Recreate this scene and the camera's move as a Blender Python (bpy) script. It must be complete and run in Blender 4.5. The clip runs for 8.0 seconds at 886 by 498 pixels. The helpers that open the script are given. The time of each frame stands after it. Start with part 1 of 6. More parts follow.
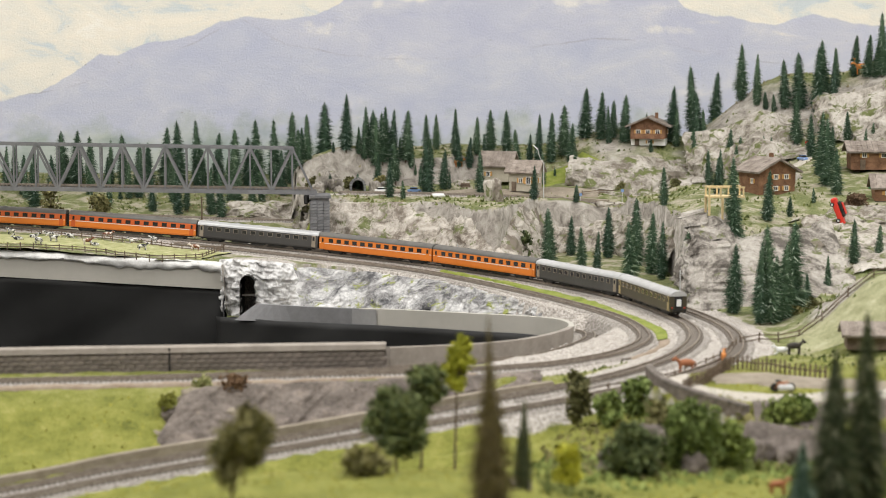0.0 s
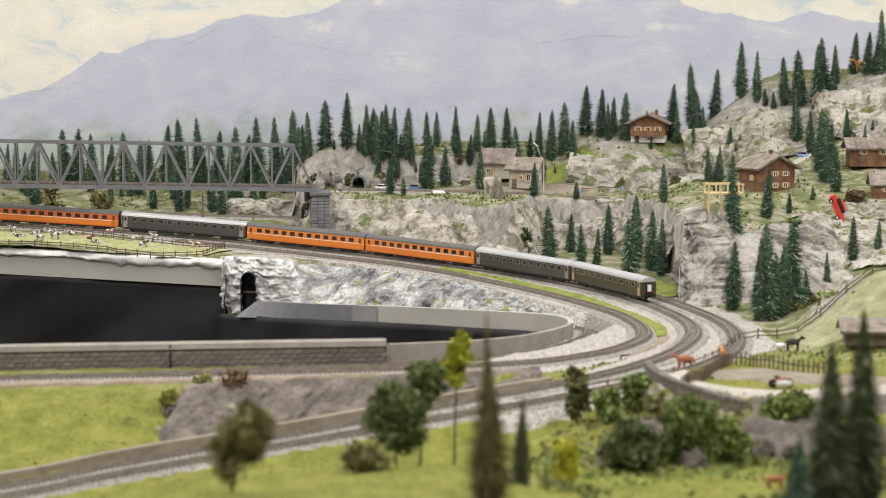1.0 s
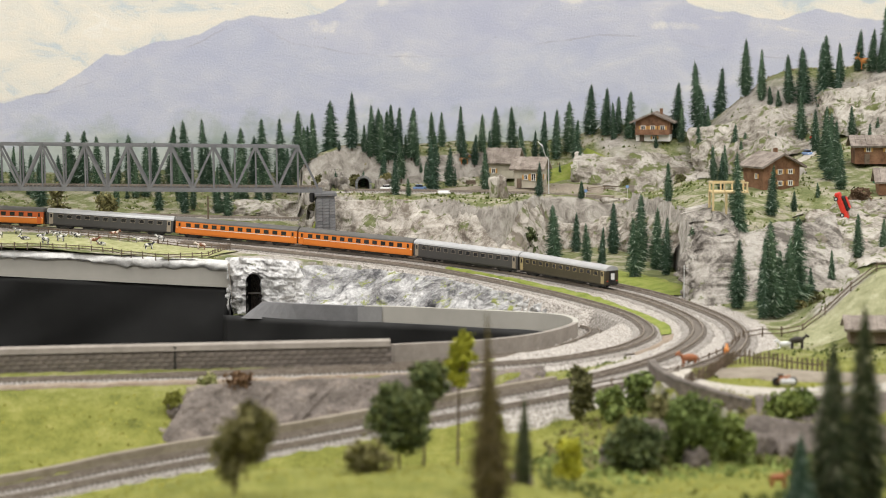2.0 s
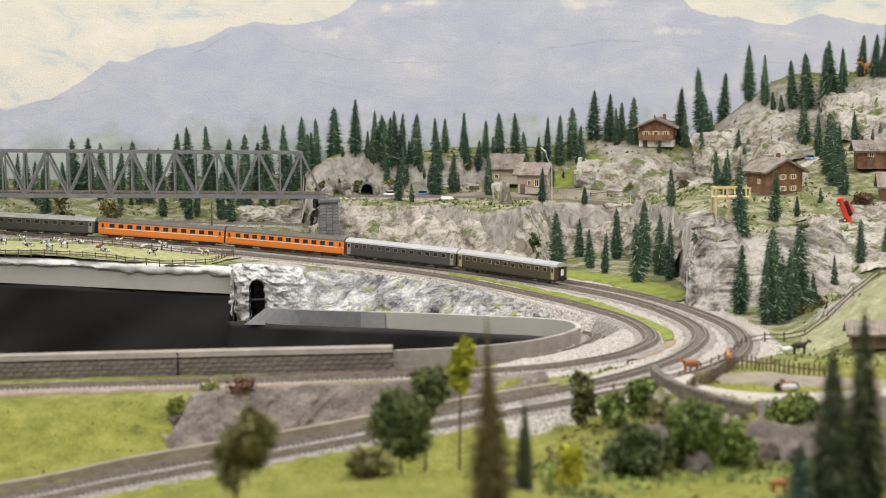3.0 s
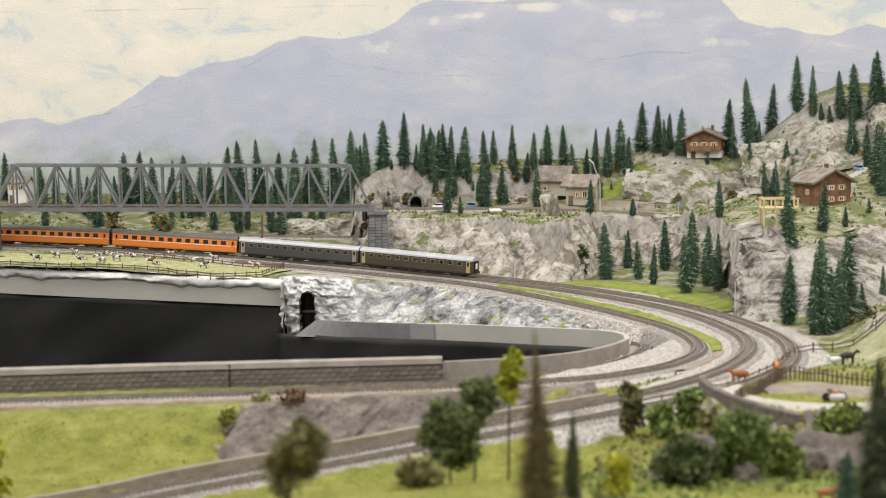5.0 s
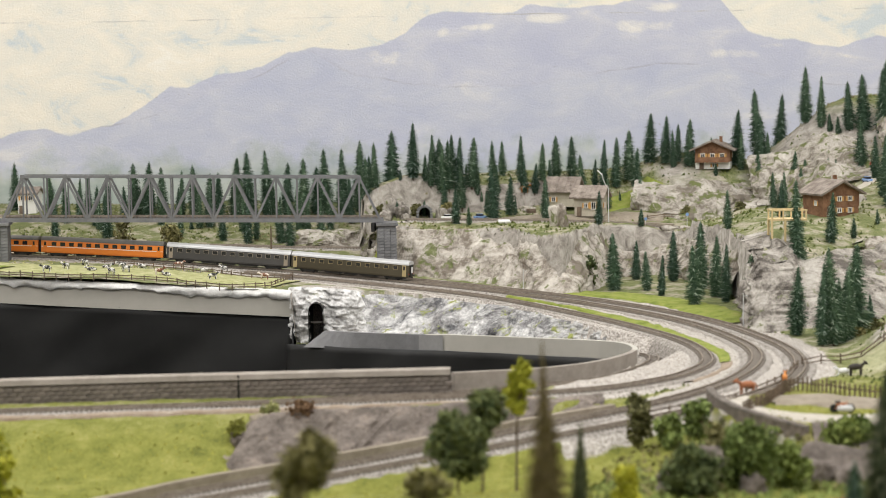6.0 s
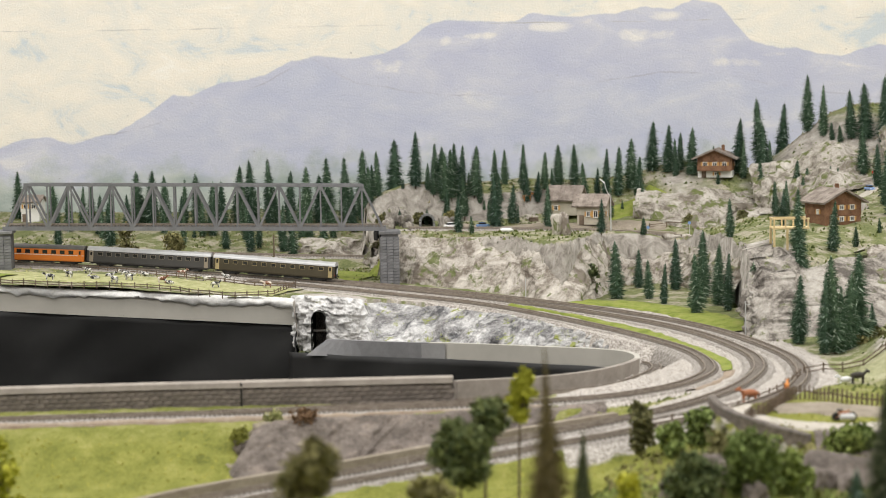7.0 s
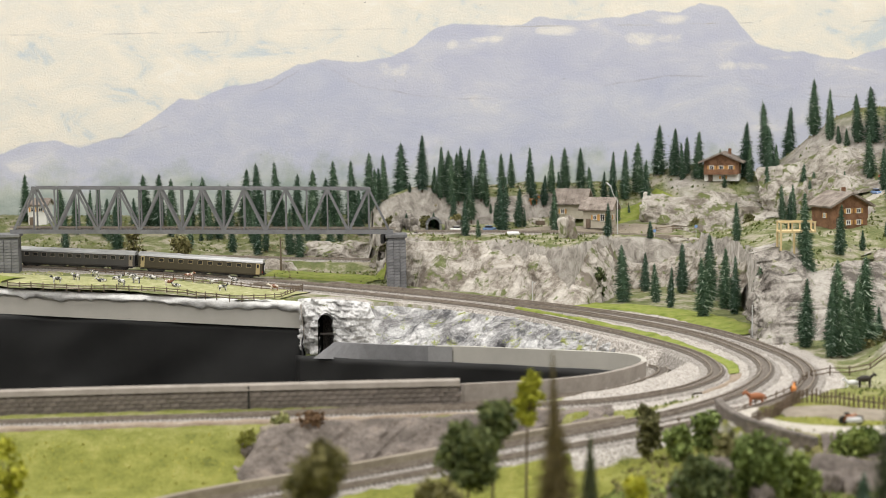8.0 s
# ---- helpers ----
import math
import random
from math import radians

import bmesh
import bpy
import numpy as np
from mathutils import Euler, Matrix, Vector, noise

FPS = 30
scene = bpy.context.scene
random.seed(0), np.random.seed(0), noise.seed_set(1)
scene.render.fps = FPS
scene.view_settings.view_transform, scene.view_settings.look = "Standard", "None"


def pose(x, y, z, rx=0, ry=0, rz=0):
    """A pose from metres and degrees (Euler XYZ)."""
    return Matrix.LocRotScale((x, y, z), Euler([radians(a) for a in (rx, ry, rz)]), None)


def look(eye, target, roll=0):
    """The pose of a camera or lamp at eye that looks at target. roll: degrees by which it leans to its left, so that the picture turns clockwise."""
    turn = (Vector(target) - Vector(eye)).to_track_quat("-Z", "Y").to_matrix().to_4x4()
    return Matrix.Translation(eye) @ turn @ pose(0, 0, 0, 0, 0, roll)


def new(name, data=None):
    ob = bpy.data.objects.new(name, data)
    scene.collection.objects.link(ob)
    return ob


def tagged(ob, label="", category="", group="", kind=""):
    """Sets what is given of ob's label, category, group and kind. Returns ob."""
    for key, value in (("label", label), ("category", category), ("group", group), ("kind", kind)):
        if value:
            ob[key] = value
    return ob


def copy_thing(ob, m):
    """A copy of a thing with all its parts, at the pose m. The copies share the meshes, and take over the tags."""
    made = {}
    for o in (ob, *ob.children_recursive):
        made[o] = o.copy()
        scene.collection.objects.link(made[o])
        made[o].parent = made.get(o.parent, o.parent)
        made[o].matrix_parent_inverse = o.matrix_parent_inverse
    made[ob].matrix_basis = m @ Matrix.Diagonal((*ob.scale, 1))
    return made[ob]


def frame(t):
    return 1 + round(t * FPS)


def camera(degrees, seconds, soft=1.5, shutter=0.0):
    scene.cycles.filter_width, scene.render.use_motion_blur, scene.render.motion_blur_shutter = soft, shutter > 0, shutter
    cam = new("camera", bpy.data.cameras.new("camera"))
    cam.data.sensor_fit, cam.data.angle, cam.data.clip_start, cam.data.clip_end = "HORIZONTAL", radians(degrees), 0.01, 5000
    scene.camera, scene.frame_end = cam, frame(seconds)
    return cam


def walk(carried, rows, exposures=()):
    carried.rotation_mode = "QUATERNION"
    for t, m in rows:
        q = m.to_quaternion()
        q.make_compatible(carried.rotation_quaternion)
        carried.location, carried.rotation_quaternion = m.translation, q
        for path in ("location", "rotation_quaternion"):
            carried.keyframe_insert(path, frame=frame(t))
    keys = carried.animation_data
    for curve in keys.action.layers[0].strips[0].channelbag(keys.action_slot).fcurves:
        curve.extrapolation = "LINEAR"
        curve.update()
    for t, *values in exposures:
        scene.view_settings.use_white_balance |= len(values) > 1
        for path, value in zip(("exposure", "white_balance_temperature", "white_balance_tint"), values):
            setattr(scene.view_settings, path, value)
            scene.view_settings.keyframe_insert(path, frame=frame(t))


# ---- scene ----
# The layout is an H0 model railway: one metre here is one metre of the room.
cam = camera(26.74, 8.0, soft=0.95)
cam.data.dof.use_dof = True
cam.data.dof.focus_distance = 4.35
cam.data.dof.aperture_fstop = 6.4
PATH = [
    (0.0, 0.0, -0.0, 0.459, 83.963, -0.0, -0.0),
    (0.5, 0.0008, -0.0065, 0.4596, 83.928, 0.059, -0.036),
    (1.0, 0.0026, -0.011, 0.4597, 83.875, -0.051, 0.043),
    (1.5, 0.006, -0.0126, 0.4596, 83.846, -0.291, 0.177),
    (3.0, 0.015, -0.0173, 0.4613, 84.046, -0.549, 0.468),
    (3.5, 0.0153, -0.0234, 0.4617, 84.139, -0.587, 0.749),
    (4.0, 0.0148, -0.0304, 0.4625, 84.235, -0.704, 1.202),
    (4.5, 0.0153, -0.0358, 0.4629, 84.313, -0.859, 1.654),
    (6.0, 0.0173, -0.0466, 0.4658, 84.753, -0.923, 2.251),
    (6.5, 0.0177, -0.0498, 0.4662, 84.906, -0.907, 2.27),
    (7.0, 0.0169, -0.0522, 0.4664, 85.01, -0.909, 2.318),
    (7.5, 0.0158, -0.0549, 0.4673, 85.052, -0.877, 2.402),
    (8.0, 0.0152, -0.0559, 0.4663, 85.121, -0.883, 2.499),
]
walk(cam, [(t, pose(x, y, z, rx, 0, rz) @ pose(0, 0, 0, 0, 0, roll)) for t, x, y, z, rx, roll, rz in PATH])
scene.view_settings.exposure = 0.35

# ---------------------------------------------------------------- light of the exhibition room
world = bpy.data.worlds.new("room_air")
scene.world = world
world.use_nodes = True
world.node_tree.nodes["Background"].inputs[0].default_value = (0.98, 0.98, 0.975, 1)
world.node_tree.nodes["Background"].inputs[1].default_value = 0.66


# Assumed area lamps supply the soft overhead room light; no fittings are seen.
def unseen_room_lamp(x, y, power):
    data = bpy.data.lights.new("unseen_room_lamp", "AREA")
    data.shape, data.size, data.size_y, data.energy, data.color = "RECTANGLE", 2.4, 1.0, power, (1.0, 0.968, 0.918)
    ob = new("unseen_room_lamp", data)
    ob.matrix_world = look((x, y, 2.25), (x, y + 0.25, 0))


for lx, ly, lp in ((-1.5, 1.2, 29), (1.5, 1.2, 29), (-1.5, 3.5, 33), (1.5, 3.5, 33)):
    unseen_room_lamp(lx, ly, lp)


# ---------------------------------------------------------------- materials
def node(nt, kind, **inputs):
    n = nt.nodes.new(kind)
    for key, value in inputs.items():
        n.inputs[key.replace("_", " ")].default_value = value
    return n


def ramp(nt, fac, stops):
    r = nt.nodes.new("ShaderNodeValToRGB")
    while len(r.color_ramp.elements) < len(stops):
        r.color_ramp.elements.new(0.5)
    for e, (at, c) in zip(r.color_ramp.elements, stops):
        e.position, e.color = at, (*c, 1)
    nt.links.new(fac, r.inputs[0])
    return r.outputs[0]


def mixed(nt, fac, a, b, mode="MIX"):
    m = nt.nodes.new("ShaderNodeMix")
    m.data_type, m.blend_type = "RGBA", mode
    for socket, value in ((0, fac), (6, a), (7, b)):
        if isinstance(value, (tuple, float, int)):
            m.inputs[socket].default_value = (*value, 1) if isinstance(value, tuple) else value
        else:
            nt.links.new(value, m.inputs[socket])
    return m.outputs[2]


def maths(nt, op, a, b=0.0, clamp=False):
    m = nt.nodes.new("ShaderNodeMath")
    m.operation, m.use_clamp = op, clamp
    for i, value in enumerate((a, b)):
        if isinstance(value, (int, float)):
            m.inputs[i].default_value = value
        else:
            nt.links.new(value, m.inputs[i])
    return m.outputs[0]


def noise_tex(nt, coord, scale, detail=5.0, rough=0.6, distort=0.0):
    n = node(nt, "ShaderNodeTexNoise", Scale=scale, Detail=detail, Roughness=rough, Distortion=distort)
    nt.links.new(coord, n.inputs["Vector"])
    return n.outputs[0]


def shell(name, rough, metal=0.0, spec=0.5):
    m = bpy.data.materials.new(name)
    m.use_nodes = True
    nt = m.node_tree
    b = nt.nodes["Principled BSDF"]
    b.inputs["Roughness"].default_value, b.inputs["Metallic"].default_value = rough, metal
    b.inputs["Specular IOR Level"].default_value = spec
    return m, nt, b


def bumped(nt, b, height, strength, distance):
    n = node(nt, "ShaderNodeBump", Strength=strength, Distance=distance)
    nt.links.new(height, n.inputs["Height"])
    nt.links.new(n.outputs[0], b.inputs["Normal"])


def surface(name, stops, scale, rough=0.8, bump=0.3, depth=0.002, metal=0.0, grain=6.0, spec=0.3, vary=0.0, drift=False):
    """A plain worn surface: a coarse noise picks the colour, a fine one grain and relief."""
    m, nt, b = shell(name, rough, metal, spec)
    co = nt.nodes.new("ShaderNodeTexCoord").outputs["Object"]
    if drift:
        shift = nt.nodes.new("ShaderNodeVectorMath")
        nt.links.new(co, shift.inputs[0])
        nt.links.new(maths(nt, "MULTIPLY", nt.nodes.new("ShaderNodeObjectInfo").outputs["Random"], 9.0), shift.inputs[1])
        co = shift.outputs[0]
    coarse, fine = noise_tex(nt, co, scale), noise_tex(nt, co, scale * grain, 4.0, 0.7)
    f = maths(nt, "ADD", maths(nt, "MULTIPLY", coarse, 0.65), maths(nt, "MULTIPLY", fine, 0.35))
    n = len(stops)
    colour = ramp(nt, f, [(0.36 + 0.28 * i / max(1, n - 1), c) for i, c in enumerate(stops)])
    if vary:
        r = nt.nodes.new("ShaderNodeObjectInfo").outputs["Random"]
        colour = mixed(nt, 1.0, colour, ramp(nt, r, [(0, (1 - vary,) * 3), (1, (1 + vary,) * 3)]), "MULTIPLY")
    nt.links.new(colour, b.inputs["Base Color"])
    bumped(nt, b, fine, bump, depth)
    return m


def leafy(name, dark, light, speck=None):
    """Flocked foliage: colour changes from tuft to tuft, with pale dusty tips."""
    m, nt, b = shell(name, 0.85, 0.0, 0.15)
    isl = nt.nodes.new("ShaderNodeNewGeometry").outputs["Random Per Island"]
    r = nt.nodes.new("ShaderNodeObjectInfo").outputs["Random"]
    colour = mixed(nt, isl, dark, light)
    if speck:
        colour = mixed(nt, maths(nt, "GREATER_THAN", isl, 0.90), colour, speck)
    colour = mixed(nt, 1.0, colour, ramp(nt, r, [(0, (0.75, 0.78, 0.8)), (1, (1.25, 1.2, 1.1))]), "MULTIPLY")
    nt.links.new(colour, b.inputs["Base Color"])
    return m


def land_material():
    """Plaster rock on steep ground, flock grass on flat ground, fading paler to the back of the layout."""
    m, nt, b = shell("landscape", 0.92, 0.0, 0.15)
    geo = nt.nodes.new("ShaderNodeNewGeometry")
    pos = geo.outputs["Position"]
    sep = nt.nodes.new("ShaderNodeSeparateXYZ")
    nt.links.new(geo.outputs["Normal"], sep.inputs[0])
    place = nt.nodes.new("ShaderNodeSeparateXYZ")
    nt.links.new(pos, place.inputs[0])
    big, mid, fine = noise_tex(nt, pos, 5, 4), noise_tex(nt, pos, 22, 5, 0.65), noise_tex(nt, pos, 240, 3, 0.7)
    rock = ramp(nt, noise_tex(nt, pos, 30, 8, 0.7, 0.6), [(0.30, (0.12, 0.105, 0.09)), (0.43, (0.27, 0.245, 0.215)), (0.56, (0.40, 0.37, 0.33)), (0.70, (0.52, 0.485, 0.44))])
    near = ramp(nt, maths(nt, "ADD", maths(nt, "MULTIPLY", mid, 0.6), maths(nt, "MULTIPLY", fine, 0.4)), [(0.33, (0.075, 0.085, 0.02)), (0.46, (0.18, 0.19, 0.04)), (0.58, (0.25, 0.25, 0.062)), (0.70, (0.34, 0.32, 0.12))])
    dull = ramp(nt, maths(nt, "ADD", maths(nt, "MULTIPLY", mid, 0.6), maths(nt, "MULTIPLY", fine, 0.4)), [(0.35, (0.085, 0.105, 0.04)), (0.5, (0.18, 0.195, 0.085)), (0.66, (0.33, 0.31, 0.20))])
    back = maths(nt, "MULTIPLY", maths(nt, "SUBTRACT", place.outputs[1], 2.6), 1.6, True)
    grass = mixed(nt, back, near, dull)
    earth = mixed(nt, maths(nt, "MULTIPLY", maths(nt, "SUBTRACT", mid, 0.49), 9.0, True), grass, ramp(nt, fine, [(0.3, (0.30, 0.26, 0.20)), (0.7, (0.48, 0.44, 0.37))]))
    ground = mixed(nt, maths(nt, "MULTIPLY", back, 0.75), grass, earth)
    slope = maths(nt, "ADD", sep.outputs[2], maths(nt, "MULTIPLY", maths(nt, "SUBTRACT", big, 0.5), 0.55))
    flat = maths(nt, "MULTIPLY", maths(nt, "SUBTRACT", slope, maths(nt, "ADD", 0.62, maths(nt, "MULTIPLY", back, 0.12))), 8.0, True)
    bed = nt.nodes.new("ShaderNodeAttribute")
    bed.attribute_name = "gravel"
    stones = ramp(nt, noise_tex(nt, pos, 260, 3, 0.7), [(0.33, (0.17, 0.15, 0.13)), (0.48, (0.38, 0.345, 0.31)), (0.64, (0.62, 0.58, 0.535))])
    cover = maths(nt, "MULTIPLY", maths(nt, "SUBTRACT", maths(nt, "ADD", bed.outputs["Fac"], maths(nt, "MULTIPLY", maths(nt, "SUBTRACT", mid, 0.5), 0.9)), 0.42), 6.0, True)
    nt.links.new(mixed(nt, cover, mixed(nt, flat, rock, ground), stones), b.inputs["Base Color"])
    bumped(nt, b, maths(nt, "ADD", mid, maths(nt, "MULTIPLY", fine, 0.6)), 0.6, 0.006)
    return m


def cliff_material(name, stops, moss, amount, start=0.33, wash=0.3, relief=0.6):
    """Cast plaster rock with dark washes in the hollows of its own grain and tufts of moss."""
    m, nt, b = shell(name, 0.9, 0.0, 0.15)
    pos = nt.nodes.new("ShaderNodeNewGeometry").outputs["Position"]
    stretch = nt.nodes.new("ShaderNodeMapping")
    stretch.inputs["Scale"].default_value = (1, 1, 0.55)
    stretch.inputs["Rotation"].default_value = (0.3, 0.35, 0)
    nt.links.new(pos, stretch.inputs[0])
    v = stretch.outputs[0]
    n1, n2, n3 = noise_tex(nt, v, 15, 8, 0.64, 1.0), noise_tex(nt, pos, 30, 6, 0.66, 0.5), noise_tex(nt, v, 150, 5, 0.7, 0.6)
    rock = ramp(nt, maths(nt, "ADD", maths(nt, "MULTIPLY", n1, 0.72), maths(nt, "MULTIPLY", n3, 0.28)), [(start + 0.06 * i, c) for i, c in enumerate(stops)])
    stain = maths(nt, "MULTIPLY", maths(nt, "SUBTRACT", noise_tex(nt, pos, 11, 6, 0.65, 0.8), 0.50), 6.0, True)
    rock = mixed(nt, maths(nt, "MULTIPLY", stain, wash), rock, mixed(nt, 1.0, rock, (0.52, 0.50, 0.50), "MULTIPLY"))
    f = maths(nt, "MULTIPLY", maths(nt, "SUBTRACT", n2, 1 - amount), 14.0, True)
    nt.links.new(mixed(nt, f, rock, mixed(nt, n3, tuple(0.6 * c for c in moss), moss)), b.inputs["Base Color"])
    facet = nt.nodes.new("ShaderNodeTexVoronoi")
    facet.feature = "SMOOTH_F1"
    facet.inputs["Scale"].default_value = 75
    nt.links.new(v, facet.inputs["Vector"])
    bumped(nt, b, maths(nt, "ADD", maths(nt, "ADD", n1, maths(nt, "MULTIPLY", n3, 0.5)), maths(nt, "MULTIPLY", facet.outputs["Distance"], 0.25)), relief, 0.008)
    return m


def backdrop_material():
    """A painted wall: cream cloud over lavender mountains, with cracks, flecks and a hazy green foot."""
    m, nt, b = shell("painted_backdrop", 0.85, 0.0, 0.2)
    pos = nt.nodes.new("ShaderNodeNewGeometry").outputs["Position"]
    s = nt.nodes.new("ShaderNodeSeparateXYZ")
    nt.links.new(pos, s.inputs[0])
    wob = noise_tex(nt, pos, 9, 6, 0.6)
    flow = nt.nodes.new("ShaderNodeMapping")
    flow.inputs["Scale"].default_value = (1, 1, 1.9)
    nt.links.new(pos, flow.inputs[0])
    brush, fine = noise_tex(nt, flow.outputs[0], 5.5, 7, 0.62, 0.5), noise_tex(nt, pos, 160, 3, 0.7)

    def crest(points, soft):
        c = nt.nodes.new("ShaderNodeFloatCurve")
        curve = c.mapping.curves[0]
        while len(curve.points) < len(points):
            curve.points.new(0.5, 0.5)
        for p, (x, z) in zip(curve.points, points):
            p.location = (max(0.0, (x + 1.8) / 3.6), z)
            p.handle_type = "VECTOR"
        c.mapping.update()
        nt.links.new(maths(nt, "DIVIDE", maths(nt, "ADD", s.outputs[0], 1.8), 3.6), c.inputs[1])
        line = maths(nt, "ADD", c.outputs[0], maths(nt, "MULTIPLY", maths(nt, "SUBTRACT", wob, 0.5), 0.030))
        return maths(nt, "MULTIPLY", maths(nt, "SUBTRACT", line, s.outputs[2]), soft, True)

    cloud = ramp(nt, brush, [(0.36, (0.64, 0.69, 0.72)), (0.44, (0.82, 0.795, 0.73)), (0.60, (0.90, 0.84, 0.74)), (0.75, (0.93, 0.90, 0.84))])
    far = ramp(nt, brush, [(0.30, (0.52, 0.535, 0.67)), (0.50, (0.58, 0.59, 0.695)), (0.63, (0.64, 0.64, 0.715)), (0.74, (0.84, 0.80, 0.77))])
    low = ramp(nt, brush, [(0.33, (0.50, 0.53, 0.67)), (0.55, (0.56, 0.58, 0.69)), (0.72, (0.64, 0.65, 0.72))])
    colour = mixed(nt, crest(CREST, 220.0), cloud, far)
    colour = mixed(nt, maths(nt, "MULTIPLY", crest(LOWCREST, 60.0), 0.55), colour, low)
    snow = noise_tex(nt, pos, 7, 5, 0.6, 0.6)
    torn = maths(nt, "ADD", maths(nt, "MULTIPLY", maths(nt, "SUBTRACT", snow, 0.5), 5.0), maths(nt, "MULTIPLY", maths(nt, "SUBTRACT", brush, 0.5), 4.0))
    for cx_, cz_, rx_, rz_ in SNOW:
        dx = maths(nt, "POWER", maths(nt, "DIVIDE", maths(nt, "ABSOLUTE", maths(nt, "SUBTRACT", s.outputs[0], cx_)), rx_), 2.0)
        dz = maths(nt, "POWER", maths(nt, "DIVIDE", maths(nt, "ABSOLUTE", maths(nt, "SUBTRACT", s.outputs[2], cz_)), rz_), 2.0)
        field = maths(nt, "MULTIPLY", maths(nt, "SUBTRACT", maths(nt, "ADD", 0.9, torn), maths(nt, "ADD", dx, dz)), 0.8, True)
        colour = mixed(nt, maths(nt, "MULTIPLY", field, 0.75), colour, (0.90, 0.86, 0.80))
    edge = maths(nt, "SUBTRACT", crest(LOWCREST, 300.0), crest([(x, z - 0.004) for x, z in LOWCREST], 300.0), True)
    colour = mixed(nt, maths(nt, "MULTIPLY", edge, maths(nt, "MULTIPLY", maths(nt, "SUBTRACT", snow, 0.47), 4.0, True)), colour, (0.40, 0.39, 0.46))
    seam = maths(nt, "MULTIPLY", maths(nt, "SUBTRACT", 0.0022, maths(nt, "ABSOLUTE", maths(nt, "SUBTRACT", s.outputs[2], maths(nt, "ADD", 0.646, maths(nt, "MULTIPLY", wob, 0.012))))), 500.0, True)
    colour = mixed(nt, maths(nt, "MULTIPLY", seam, maths(nt, "MULTIPLY", maths(nt, "SUBTRACT", snow, 0.48), 6.0, True)), colour, (0.45, 0.43, 0.42))
    haze = maths(nt, "MULTIPLY", maths(nt, "SUBTRACT", 0.262, maths(nt, "ADD", s.outputs[2], maths(nt, "MULTIPLY", maths(nt, "SUBTRACT", wob, 0.5), -0.35))), 10.0, True)
    colour = mixed(nt, maths(nt, "MULTIPLY", haze, 0.72), colour, ramp(nt, brush, [(0.4, (0.27, 0.34, 0.26)), (0.6, (0.46, 0.51, 0.43))]))
    fleck = maths(nt, "MULTIPLY", maths(nt, "SUBTRACT", noise_tex(nt, pos, 80, 3, 0.6), 0.700), 25.0, True)
    colour = mixed(nt, fleck, colour, (0.30, 0.28, 0.28))
    nt.links.new(colour, b.inputs["Base Color"])
    bumped(nt, b, maths(nt, "ADD", brush, maths(nt, "MULTIPLY", fine, 0.7)), 0.6, 0.005)
    return m


# Crests of the painted mountains: x and height on the wall.
CREST = [(-1.80, 0.285), (-1.586, 0.293), (-1.48, 0.329), (-1.41, 0.334), (-1.341, 0.307), (-1.27, 0.335), (-1.218, 0.338), (-1.112, 0.393), (-1.032, 0.457), (-0.972, 0.451), (-0.884, 0.484), (-0.746, 0.511), (-0.659, 0.554), (-0.58, 0.568), (-0.469, 0.558), (-0.383, 0.573), (-0.306, 0.611), (-0.245, 0.653),
         (-0.194, 0.665), (-0.075, 0.658), (0.019, 0.657), (0.062, 0.685), (0.146, 0.671), (0.316, 0.677), (0.401, 0.701), (0.485, 0.691), (0.553, 0.715), (0.628, 0.702), (0.67, 0.646), (0.721, 0.592), (0.805, 0.567), (0.855, 0.570), (0.923, 0.549), (0.99, 0.541), (1.105, 0.578), (1.241, 0.543), (1.80, 0.50)]
LOWCREST = [(-1.80, 0.25), (-1.10, 0.36), (-0.75, 0.485), (-0.606, 0.566), (-0.471, 0.486), (-0.197, 0.439), (0.10, 0.45), (0.45, 0.50), (0.62, 0.50), (0.90, 0.44), (1.80, 0.33)]
# Snow fields on the painted mountains: x, height, half width, half height.
SNOW = [(0.675, 0.525, 0.10, 0.017), (0.79, 0.545, 0.07, 0.010), (-0.385, 0.535, 0.055, 0.020), (-0.195, 0.605, 0.024, 0.030), (-0.10, 0.617, 0.055, 0.011), (0.129, 0.640, 0.060, 0.016), (0.40, 0.612, 0.08, 0.020), (0.47, 0.665, 0.06, 0.016)]
LAND = land_material()
GREY_ROCK = cliff_material("grey_plaster_rock", [(0.10, 0.10, 0.105), (0.26, 0.255, 0.255), (0.44, 0.435, 0.43), (0.62, 0.61, 0.60), (0.78, 0.77, 0.76)], (0.33, 0.36, 0.11), 0.43, 0.395, 0.75, 0.9)
WHITE_ROCK = cliff_material("white_plaster_rock", [(0.26, 0.255, 0.25), (0.50, 0.49, 0.48), (0.68, 0.67, 0.66), (0.78, 0.77, 0.76), (0.82, 0.81, 0.80)], (0.40, 0.41, 0.22), 0.36, 0.36, 0.35, 0.9)
BEIGE_ROCK = cliff_material("beige_plaster_rock", [(0.20, 0.17, 0.14), (0.36, 0.325, 0.28), (0.48, 0.44, 0.39), (0.56, 0.52, 0.46), (0.64, 0.605, 0.55)], (0.18, 0.20, 0.085), 0.45, 0.425, 0.4, 0.6)
CRAG_ROCK = cliff_material("crag_plaster_rock", [(0.13, 0.115, 0.10), (0.28, 0.255, 0.225), (0.40, 0.37, 0.33), (0.47, 0.44, 0.395), (0.55, 0.52, 0.47)], (0.18, 0.20, 0.085), 0.42, 0.43, 0.6, 0.8)
